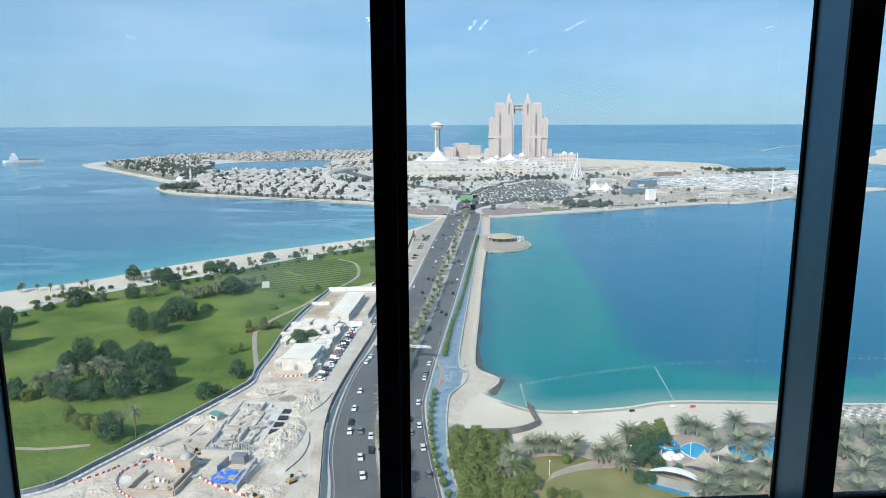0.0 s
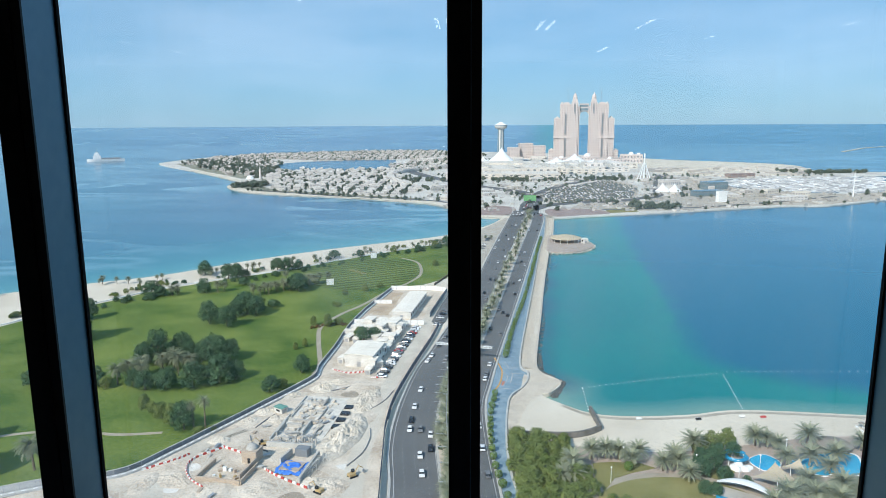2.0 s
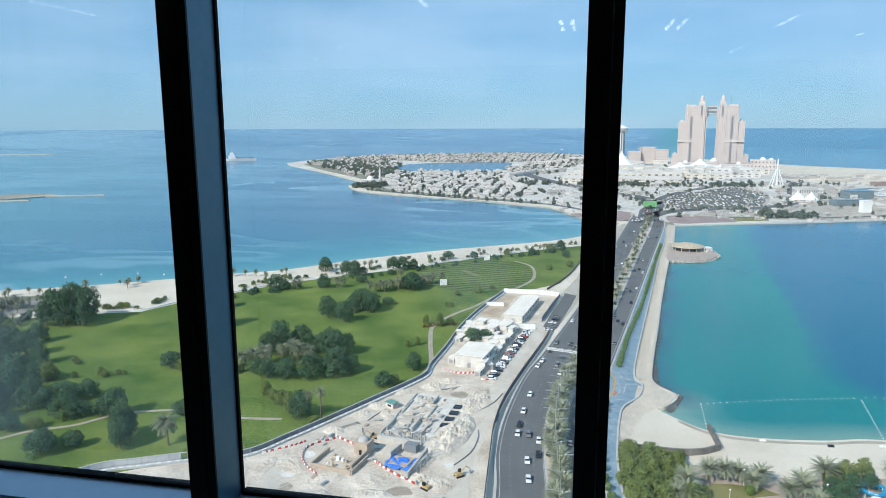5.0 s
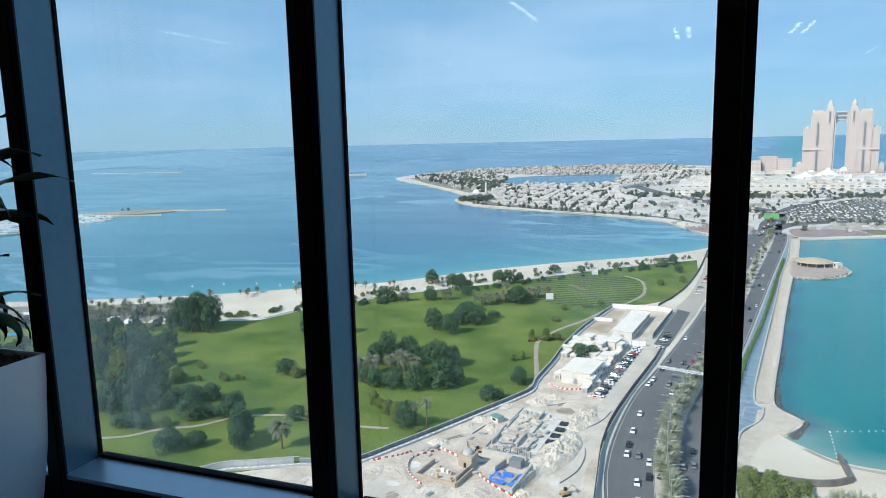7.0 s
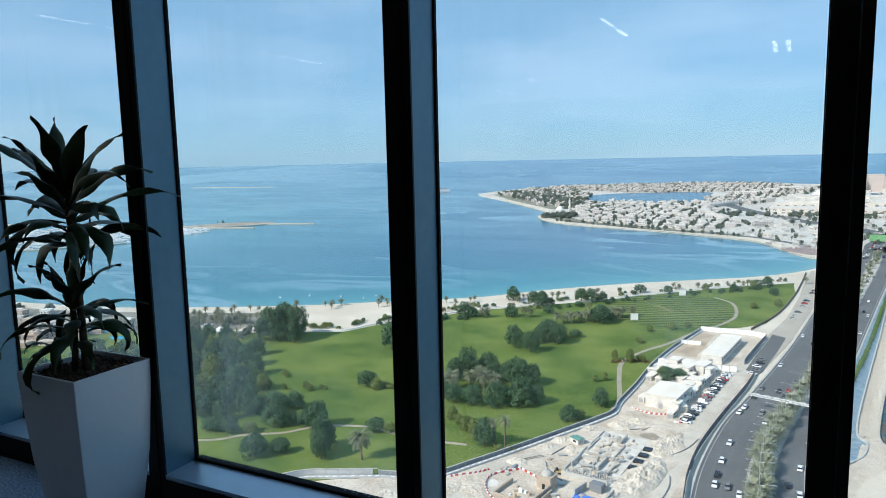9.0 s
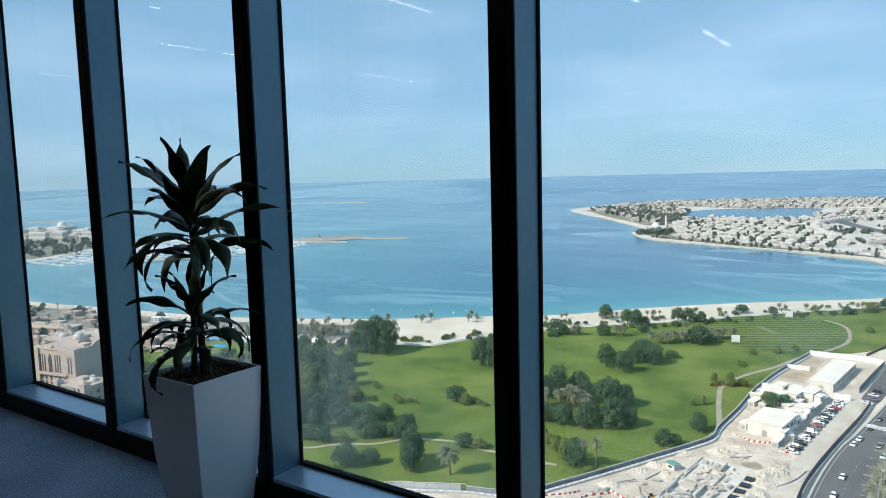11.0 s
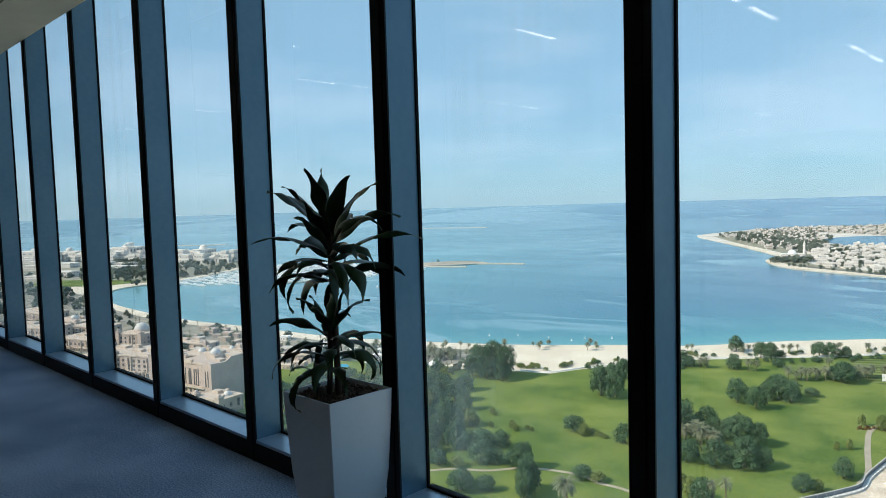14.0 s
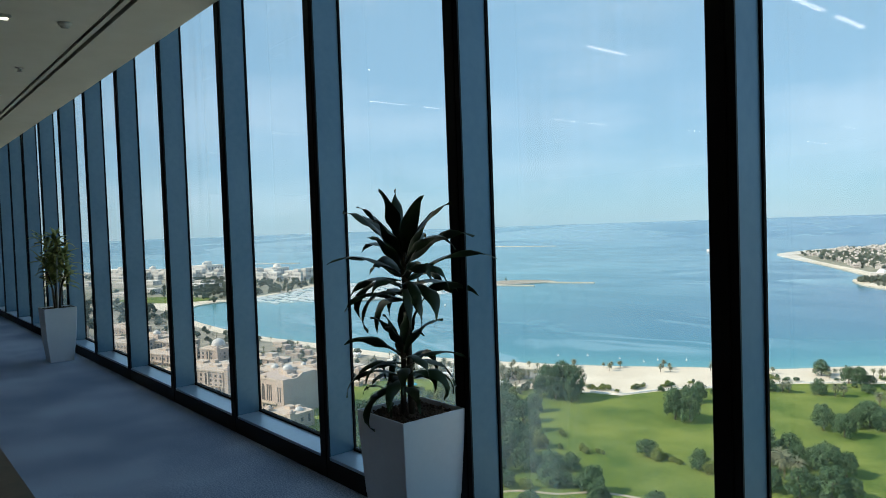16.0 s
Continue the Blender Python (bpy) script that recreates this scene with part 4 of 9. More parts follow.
# ---- road, promenade ----
MAT.update(
    asphalt=mat("grey asphalt", (0.100, 0.102, 0.102), (0.148, 0.149, 0.148), 25, 0.9, fine=1.5),
    line=mat("worn white road paint", (0.30, 0.30, 0.295), (0.50, 0.50, 0.49), 2, 0.8),
    kerb=mat("pale concrete kerb", (0.42, 0.41, 0.38), (0.54, 0.53, 0.50), 3, 0.9),
    bluepave=mat("blue paving", (0.14, 0.225, 0.285), (0.27, 0.355, 0.41), 4, 0.8, fine=0.8, grain=0.9),
    rock=mat("pale armour rock", (0.40, 0.365, 0.31), (0.62, 0.575, 0.505), 3, 0.9, fine=0.7, island=0.5),
    concrete=mat("pale concrete", (0.36, 0.34, 0.31), (0.50, 0.48, 0.44), 6, 0.9, fine=0.8),
    dust=mat("pale dusty earth", (0.44, 0.36, 0.28), (0.70, 0.615, 0.51), 11, 0.97, fine=0.8, bump=0.15, grain=0.8),
    rubble=mat("pale broken limestone", (0.45, 0.395, 0.32), (0.68, 0.61, 0.52), 3, 0.97, bump=0.1, fine=0.5, grain=0.8),
    steel=mat("galvanised steel", (0.38, 0.39, 0.40), (0.48, 0.49, 0.50), 1, 0.5, 0.6),
    hoard=mat("grey blue hoarding", (0.15, 0.165, 0.18), (0.24, 0.255, 0.27), 6, 0.7, vary=0.5),
    navy=mat("dark blue hoarding", (0.045, 0.07, 0.11), (0.075, 0.10, 0.14), 6, 0.6, vary=0.4),
    red=mat("red plastic", (0.45, 0.05, 0.04), (0.52, 0.08, 0.06), 1, 0.6),
    yellow=mat("yellow machine paint", (0.40, 0.28, 0.12), (0.50, 0.36, 0.17), 1, 0.5),
    tarp=mat("bright blue tarpaulin", (0.03, 0.14, 0.55), (0.06, 0.22, 0.68), 2, 0.6),
    carglass=mat("dark car glass", (0.015, 0.018, 0.02), (0.02, 0.024, 0.028), 1, 0.1),
    tyre=mat("black tyre", (0.012, 0.012, 0.012), (0.018, 0.018, 0.018), 0.5, 0.9),
    carwhite=mat("white car paint", (0.72, 0.72, 0.72), (0.78, 0.78, 0.78), 3, 0.25),
    cargrey=mat("grey car paint", (0.16, 0.165, 0.17), (0.22, 0.225, 0.23), 3, 0.25),
    carblack=mat("black car paint", (0.012, 0.012, 0.014), (0.02, 0.02, 0.022), 3, 0.2),
    carred=mat("red car paint", (0.35, 0.02, 0.02), (0.42, 0.03, 0.03), 3, 0.25),
)
RL = curve([(-21, 110), (-22, 150), (-23.5, 197), (-27, 228), (-27, 262), (-23, 306), (-15, 347), (3, 455), (25, 624), (54, 832), (64, 900)], 8)
RR = curve([(16, 110), (14, 150), (11, 195), (8.5, 234), (8, 265), (11, 289), (17, 330), (33, 430), (60, 604), (90, 794), (98, 868)], 8)
MED = (0.475, 0.675)


def road(u, s):
    k = min(int(u), len(RL) - 2)
    f = u - k
    return (RL[k].lerp(RL[k + 1], f)).lerp(RR[k].lerp(RR[k + 1], f), s)


def across(s, a=0.0, b=None, step=0.5):
    b = len(RL) - 1.01 if b is None else b
    return [road(u, s) for u in np.arange(a, b, step)]


tagged(part("road", Geo().band(across(0.0), across(1.0), GR - 0.2, GR + 0.30), MAT["asphalt"]), "wide grey asphalt highway along the causeway", "road", kind="structure")
g = Geo().band(across(MED[0]), across(MED[1]), GR + 0.2, GR + 0.5)
tagged(part("median", g, MAT["dust"]), "sandy central reservation planted with palms", "median", kind="structure")
g = Geo()
for s in (-0.012, MED[0], MED[1], 1.012):
    g.band(across(s - 0.012), across(s + 0.012), GR + 0.1, GR + 0.52)
tagged(part("kerb", g, MAT["kerb"]), "pale concrete kerbs of the highway", "kerb", kind="structure")
g = Geo()
for s in (0.13, 0.245, 0.36, 0.775, 0.875):
    for u in np.arange(1, len(RL) - 3, 0.75):
        a, b = road(u, s), road(u + (0.16 if u < 40 else 0.08), s)
        g.ribbon([a, b], 0.16, GR + 0.29, GR + 0.306)
for s in (0.03, 0.455, 0.695, 0.97):
    g.ribbon(across(s), 0.25, GR + 0.29, GR + 0.306)
tagged(part("road_marking", g, MAT["line"]), "white dashed and solid lane lines", "road marking", kind="structure")

for u in np.arange(6, 78, 0.62):
    p = road(u + grow.uniform(-0.15, 0.15), 0.575 + grow.uniform(-0.06, 0.06))
    plant(PALM_LOW, p.x, p.y, grow.uniform(0.75, 0.98), GR + 0.2, "palm_tree", "date palm planted on the central reservation", "palm tree", "palms on the median")
for u in np.arange(4, 76, 0.9):
    p = road(u, 0.575 + grow.uniform(-0.07, 0.07))
    plant(SMALL, p.x, p.y, grow.uniform(0.4, 0.6), GR + 0.1, "shrub", "low green shrub on the central reservation", "shrub", "shrubs on the median")

# double-armed lamps on the median
def street_lamp(x, y, rz, h=12, arm=4.0, both=True):
    t = thing("street_lamp", pose(x, y, GR + 0.4, 0, 0, rz), "tall galvanised double-armed street lamp on the median", "street lamp", "street lamps of the highway")
    part("pole", Geo().tube([(0, 0, 0), (0, 0, h)], 0.16, 0.08, 8), MAT["steel"], t)
    for s in (-1, 1):
        arm_part = part("arm", Geo().tube([(0, 0, h - 0.3), (s * arm * 0.5, 0, h + 0.3), (s * arm, 0, h + 0.4)], 0.07, 0.05, 6), MAT["steel"], t)
        part("lamp_head", Geo().box(s * arm - 0.5, s * arm + 0.5, -0.18, 0.18, h + 0.28, h + 0.45), MAT["steel"], arm_part)


for u in np.arange(3, 78, 2.1):
    p, q = road(u, 0.575), road(u + 0.3, 0.575)
    street_lamp(p.x, p.y, math.degrees(math.atan2(q.y - p.y, q.x - p.x)) - 90)

# sign gantries
gt = thing("gantry", pose(-0.6, 322.5, GR + 0.3, 0, 0, -14), "white steel lattice sign gantry on one median post", "gantry", "sign gantries")
part("post", Geo().tube([(0, 0, 0), (0, 0, 4.6)], 0.32, 0.28, 10), MAT["white"], gt)
for sx in (-1, 1):
    part("bracket", Geo().tube([(0, 0, 4.4), (sx * 0.9, 0, 5.9), (sx * 2.6, 0, 6.5)], 0.24, 0.2, 8), MAT["white"], gt)
    for yy in (-0.45, 0.45):
        for z in (6.4, 7.2):
            part("chord", Geo().tube([(0, yy, z), (sx * 14.2, yy, z)], 0.11, 0.11, 6), MAT["white"], gt)
        lace = Geo()
        for k in range(12):
            lace.tube([(sx * 1.18 * k, yy, 6.4 + 0.8 * (k % 2)), (sx * 1.18 * (k + 1), yy, 7.2 - 0.8 * (k % 2))], 0.06, 0.06, 5)
        part("lacing", lace, MAT["white"], gt)
    for k in range(3):
        part("sign_board", Geo().box(sx * (3.4 + 4.0 * k) - 1.0, sx * (3.4 + 4.0 * k) + 1.0, 0.55, 0.67, 5.9, 7.6), MAT["steel"], gt)


p = road(25.5, 0.575)
sg = thing("road_sign", pose(p.x, p.y, GR + 0.4, 0, 0, 90), "grey road sign on a single post on the median", "road sign")
part("post", Geo().tube([(0, 0, 0), (0, 0, 6.4)], 0.14, 0.12, 8), MAT["steel"], sg)
part("sign_board", Geo().box(-1.7, 1.7, -0.22, -0.12, 4.2, 6.6), MAT["steel"], sg)
part("frame", Geo().box(-1.8, 1.8, -0.12, -0.02, 4.1, 4.2).box(-1.8, 1.8, -0.12, -0.02, 6.6, 6.7), MAT["white"], sg)


# ---- cars ----
def car_proto(paint, label):
    t = thing("car", pose(0, 0, -500), label, "car", "cars on the highway")
    g = Geo()
    prof = [(-2.3, 0.35), (-2.35, 0.7), (-2.2, 0.95), (1.0, 0.98), (2.2, 0.82), (2.35, 0.6), (2.3, 0.35)]
    for s in (-0.92, 0.92):
        g.v += [(x, s * (1 if 0.4 < z < 0.9 else 0.93), z) for x, z in prof]
    k = len(prof)
    g.f += [tuple(range(k))[::-1], tuple(range(k, 2 * k))] + [(i, (i + 1) % k, (i + 1) % k + k, i + k) for i in range(k)]
    part("body", g, paint, t)
    part("roof", Geo().slab(-0.45, 0, 1.36, 1.9, 1.45, 0.1, top=0.9), paint, t)
    part("window", Geo().slab(-0.4, 0, 0.96, 3.0, 1.68, 0.40, top=0.72), MAT["carglass"], t, "dark window band")
    for x in (-1.4, 1.4):
        for s in (-0.85, 0.85):
            part("wheel", Geo().tube([(x, s - 0.1, 0.33), (x, s + 0.1, 0.33)], 0.33, 0.33, 10), MAT["tyre"], t)
    return t


CARS = [car_proto(MAT["carwhite"], "white car with dark windows"), car_proto(MAT["cargrey"], "grey car with dark windows"),
        car_proto(MAT["carblack"], "black car with dark windows"), car_proto(MAT["carred"], "red car with dark windows")]
first = {}
drive = random.Random(12)


def put_car(x, y, rz, z=GR + 0.31, pick=None, group=None):
    k = pick if pick is not None else drive.choice((0, 0, 0, 1, 1, 2, 2, 0, 3) if drive.random() < 0.5 else (0, 0, 1, 2))
    if k not in first:
        first[k] = CARS[k]
        CARS[k].matrix_basis = pose(x, y, z, 0, 0, rz)
        c = CARS[k]
    else:
        c = copy_thing(CARS[k], pose(x, y, z, 0, 0, rz))
    if group:
        c["group"] = group
    return c


spots = set()
for k in range(96):
    u = drive.uniform(44, 79.5) if k > 26 else drive.uniform(9, 44)
    lane = drive.choice((0.075, 0.185, 0.30, 0.41, 0.725, 0.825, 0.925))
    if any(abs(u - a) < 0.7 and lane == b for a, b in spots):
        continue
    spots.add((u, lane))
    p, q = road(u, lane), road(u + 0.2, lane)
    rz = math.degrees(math.atan2(q.y - p.y, q.x - p.x))
    put_car(p.x, p.y, rz if lane > 0.5 else rz + 180)

# ---- promenade, sea wall ----
WALLTOP = curve([(34, 110), (25.5, 160), (16.8, 197), (14.9, 220), (15.6, 243), (17.2, 262), (19.5, 275), (26.3, 287), (29, 302), (26.5, 318), (37, 397), (49.5, 485), (65, 598), (81, 700), (98, 840)], 6)
edge = []
for p in WALLTOP:
    edge.append(min((road(u, 1.03) for u in np.arange(0, len(RL) - 1.1, 0.25)), key=lambda q: (q - p).length))
tagged(part("promenade", Geo().band(edge, WALLTOP, GR - 0.2, GR + 0.42), MAT["bluepave"]), "blue paved seaside promenade beside the highway", "promenade", kind="structure")
tagged(part("sea_wall", Geo().ribbon(WALLTOP, 0.7, GR - 0.2, GR + 1.3), MAT["kerb"]), "low pale concrete wall along the promenade", "sea wall", kind="structure")
g = Geo()
for i in list(range(26, 36, 3)) + list(range(40, len(WALLTOP) - 30, 6)):
    a, b = edge[i], WALLTOP[i]
    if (a - b).length > 5:
        g.ribbon([a.lerp(b, 0.3), a.lerp(b, 0.8)], 0.35, GR + 0.3, GR + 0.435)
tagged(part("paving_band", g, MAT["line"]), "white bands across the blue paving", "paving", kind="structure")
hedge_line = curve([(19.5, 160), (12.6, 196.5), (10.1, 215), (9.5, 236), (10.3, 256), (12.6, 274.5), (13.8, 281)], 24) + curve([(19.9, 324.3), (23.4, 348), (28, 378), (41, 452), (63, 598), (74.5, 672)], 24)
spaced = [hedge_line[0]]
for p in hedge_line:
    if (p - spaced[-1]).length > 5.9:
        spaced.append(p)
for p in spaced:
    plant(HEDGE, p.x + grow.uniform(-0.12, 0.12), p.y, grow.uniform(0.95, 1.1), GR + 0.2, "clipped_tree", "small tree clipped to a rounded block beside the blue promenade", "tree", "clipped trees on the promenade")
# paving pattern of the rounded bay: orange kerb line, white bars and arcs
MAT["orange"] = mat("faded orange kerb paint", (0.52, 0.27, 0.06), (0.60, 0.34, 0.10), 3, 0.8, fine=0.5)
MAT["brick_red"] = mat("faded red paving", (0.42, 0.16, 0.09), (0.50, 0.22, 0.14), 3, 0.85, fine=0.5)
tagged(part("kerb_line", Geo().ribbon(curve([(14.4, 324), (15.4, 318.5), (17.2, 307), (16.6, 297), (15.2, 289), (13.0, 282)], 8), 0.7, GR + 0.2, GR + 0.45), MAT["orange"]), "orange painted kerb round the lay-by", "kerb", kind="structure")
tagged(part("paving_patch", Geo().prism([(16.6, 292.5), (18.0, 292.5), (16.8, 287.2), (15.9, 287.6)], GR + 0.3, GR + 0.44), MAT["brick_red"]), "red paved ramp at the lay-by", "paving", kind="structure")
g = Geo()
for pts, wide in (([(19.2, 317.5), (20.6, 310), (22.8, 309.9)], 0.55), ([(22.1, 303.2), (21.5, 298.3), (20.1, 290.2)], 0.5), ([(16.8, 284.2), (18.9, 283.6)], 0.8), ([(20.5, 302), (27.4, 302.8)], 0.35), ([(21.3, 289.5), (25, 288.1)], 0.35), ([(21.8, 309), (26.5, 312)], 0.3)):
    g.ribbon([Vector(p) for p in pts], wide, GR + 0.3, GR + 0.45)
g.ribbon(curve([(17.4, 304), (19.2, 299.5), (18.6, 292.6), (16.8, 287)], 6), 0.35, GR + 0.3, GR + 0.452)
tagged(part("paving_band", g, MAT["line"]), "white bars and arcs laid in the blue paving", "paving", kind="structure")
lay = random.Random(3)


def rock_heap(rng, place, count, size):
    g = Geo()
    for k in range(count):
        x, y, z = place(rng)
        s = size * rng.uniform(0.6, 1.3)
        m = pose(x, y, z, rng.uniform(0, 90), rng.uniform(0, 90), rng.uniform(0, 90))
        c = [(1, 0, 0), (0, 1, 0), (-1, 0.1, 0), (0, -1, 0.1), (0.1, 0, 0.8), (0, 0.1, -0.8)]
        g.add([m @ (Vector(p) * s * rng.uniform(0.75, 1.2)) for p in c], [(0, 1, 4), (1, 2, 4), (2, 3, 4), (3, 0, 4), (1, 0, 5), (2, 1, 5), (3, 2, 5), (0, 3, 5)])
    return g


WATERSIDE = curve([(20, 238), (22, 253), (26.5, 268), (35, 282), (42, 292), (35, 308), (36, 330), (46, 402), (58, 491), (75, 606), (90, 700), (110, 850)], 8)


SLOPE_TOP = curve([tuple(p) for p in WALLTOP[::6]], 60)


def revet(rng):
    i = rng.randrange(len(WATERSIDE) - 1)
    p = WATERSIDE[i].lerp(WATERSIDE[i + 1], rng.random())
    q = min(SLOPE_TOP, key=lambda w: (w - p).length)
    f = rng.random()
    r = p.lerp(q, f * 0.93)
    return r.x, r.y, GR - 0.35 + 0.85 * f + rng.uniform(-0.1, 0.25)


tagged(part("rock_revetment", rock_heap(lay, revet, 14000, 0.40), MAT["rock"]), "pale broken armour rocks sloping into the water", "rocks", kind="stuff")

foot = [min(WATERSIDE, key=lambda w: (w - p).length) for p in WALLTOP[18:]]
tagged(part("rubble_slope", Geo().band(WALLTOP[18:], foot, SEA - 2, GR - 0.25), MAT["rock"]), "slope of pale rubble below the promenade", "embankment", kind="structure")


def head(rng):
    u, v = rng.random(), rng.random()
    p = Vector((27, 300)).lerp(Vector((24, 280)), u).lerp(Vector((43.5, 294)).lerp(Vector((36, 280)), u), v)
    return p.x, p.y, GR + 0.35 - 0.5 * v + rng.uniform(-0.1, 0.4)


MAT["wet_rock"] = mat("dark wet rock", (0.06, 0.065, 0.06), (0.13, 0.13, 0.12), 3, 0.5, fine=0.7, island=0.5)


def wet_foot(rng):
    a = rng.choice(((43.5, 296, 37.5, 279), (35.5, 309, 43.5, 296), (36.5, 332, 35.5, 309), (47, 404, 36.5, 332), (75.5, 608, 47, 404)) if rng.random() < 0.5 else ((43.5, 296, 37.5, 279),))
    u = rng.random()
    return a[0] + (a[2] - a[0]) * u + rng.uniform(-0.4, 1.8), a[1] + (a[3] - a[1]) * u + rng.uniform(-0.8, 0.8), SEA + rng.uniform(-0.5, 0.25)


tagged(part("wet_rocks", rock_heap(random.Random(16), wet_foot, 900, 0.8), MAT["wet_rock"]), "dark wet rocks at the foot of the sea wall", "rocks", kind="stuff")
tagged(part("rock_head", rock_heap(random.Random(6), head, 3000, 0.52), MAT["rock"]), "heap of pale rocks at the rounded head of the sea wall", "rocks", kind="stuff")

# ---- building site ----
SITE = [(-157, 181), (-132, 199), (-114, 206), (-104, 222), (-92, 245), (-83, 263), (-73, 283), (-68, 293), (-68.5, 309), (-66.5, 338), (-65, 370), (-62, 403), (-57, 430), (-51, 469),
        (-22, 475), (-13, 467), (-16, 420), (-15.5, 377), (-19, 351), (-26, 306), (-30, 270), (-31, 246), (-30, 232), (-28, 211), (-25, 150), (-23, 110), (-140, 110), (-175, 160)]
tagged(part("building_ground", Geo().prism(SITE, GR - 0.2, GR + 0.2), MAT["dust"]), "pale dusty earth of a building site", "bare ground", kind="structure")
# beaten tracks
MAT["site_track"] = mat("beaten pale track", (0.49, 0.435, 0.36), (0.63, 0.57, 0.48), 9, 0.95, fine=1.2)
MAT["track"] = mat("beaten grey track", (0.38, 0.335, 0.275), (0.48, 0.43, 0.36), 9, 0.95, fine=1.2)
for pts, wd in (([(-34, 180), (-37, 215), (-36, 240), (-35, 270), (-32, 300), (-27, 335), (-22, 372), (-20, 420)], 7), ([(-100, 150), (-96, 185), (-101, 205), (-96, 226), (-84, 242)], 6)):
    tagged(part("track", Geo().ribbon(curve(pts, 8), wd, GR, GR + 0.24), MAT["site_track"]), "beaten vehicle track over the dusty site", "track", kind="structure")


MAT["strip"] = mat("pale grey sheet roof", (0.40, 0.405, 0.40), (0.53, 0.53, 0.52), 5, 0.6, fine=0.6)


def fence(name, pts, label, panelmat, h, panel=3.6, cap=True):
    line = curve(pts, 16)
    f = thing(name, pose(0, 0, GR + 0.2), label, "fence")
    run, k = 0.0, 0
    a = line[0]
    for b in line[1:]:
        run += (b - a).length if run else (b - a).length
        if run >= panel:
            d = b - start if k else b - line[0]
            s0 = start if k else line[0]
            part("panel", Geo().ribbon([s0.lerp(b, 0.02), s0.lerp(b, 0.98)], 0.12, 0.1, h), panelmat, f)
            part("post", Geo().slab(b.x, b.y, 0, 0.22, 0.22, h + 0.15), MAT["steel"], f)
            start, run, k = b, 0.0, k + 1
        a = b
    if cap:
        part("top_rail", Geo().ribbon(line, 0.45, h, h + 0.12), MAT["kerb"], f)
        part("walk_strip", Geo().ribbon([p + Vector((0.9, -0.9)) for p in line], 1.4, 0.0, 0.75), MAT["strip"], f, "pale blue-grey covered strip behind the panels")
        last = None
        for i in range(len(line) - 1):
            p, d = line[i], line[i + 1] - line[i]
            if last is None or (p - last).length > 2.4:
                nn = Vector((d.y, -d.x)).normalized() * 1.35
                part("footing_block", Geo().slab(p.x + nn.x, p.y + nn.y, 0, 1.7, 0.6, 0.8, math.degrees(math.atan2(d.y, d.x)), 0.85), MAT["white"], f, "white concrete footing block")
                last = p


fence("hoarding", [(-175, 160), (-159, 185), (-146, 193), (-132, 200)], "pale panelled hoarding with white posts round the site", MAT["strip"], 2.9)
fence("hoarding", [(-132, 200), (-114, 207), (-104, 223), (-92, 246), (-83, 264), (-73, 284), (-68.5, 296), (-69, 309), (-67, 338), (-66, 370), (-62.5, 403), (-58.5, 426), (-51.2, 463)],
      "long grey panelled hoarding with a pale coping round the site", MAT["hoard"], 2.2)
fence("hoarding", [(-51.2, 463), (-40, 462.4), (-22, 462), (-12.4, 457.5)], "white panelled hoarding at the far end of the site", MAT["white"], 3.2, cap=False)
fence("hoarding", [(-12.4, 457.5), (-15, 440), (-18.5, 415), (-21.3, 393)], "grey hoarding beside the parking bays", MAT["hoard"], 3.0, cap=False)
fence("road_screen", [(-15, 377), (-18, 351), (-25, 306), (-29.5, 270), (-30.3, 246), (-29.5, 232), (-28, 211), (-25, 170), (-23, 130)], "dark blue screen between the site and the highway", MAT["navy"], 2.8, cap=False)
fence("hoarding", [(-64, 381), (-48, 380.5), (-34, 379.6), (-20.3, 380.4)], "white hoarding across the site offices", MAT["white"], 3.0, cap=False)
fence("hoarding", [(-58.6, 426.4), (-46.4, 426.8)], "white hoarding across the fenced yard", MAT["white"], 2.6, cap=False)
tagged(part("yard", Geo().prism([(-60, 402), (-46.5, 400), (-42, 455), (-51, 457), (-57, 428)], GR, GR + 0.26), mat("reddish tan yard soil", (0.38, 0.285, 0.195), (0.56, 0.45, 0.33), 7, 0.95, fine=1.0)), "reddish tan soil of the fenced yard", "ground", kind="structure")

tagged(part("lay_by", Geo().prism([(-19.6, 386), (-16.5, 414), (-10.4, 457), (-9.5, 470), (-1.5, 464), (-5.5, 430), (-11.5, 386), (-14, 378)], GR, GR + 0.27), MAT["asphalt"]), "grey asphalt lay-by beside the fenced yard", "road", kind="structure")


MAT["shed_wall"] = mat("dusty white cabin panels", (0.56, 0.53, 0.48), (0.72, 0.69, 0.64), 4, 0.75, fine=0.6)
MAT["warm_roof"] = mat("dusty white sheet roof", (0.78, 0.70, 0.59), (0.88, 0.81, 0.71), 5, 0.7, fine=0.7)


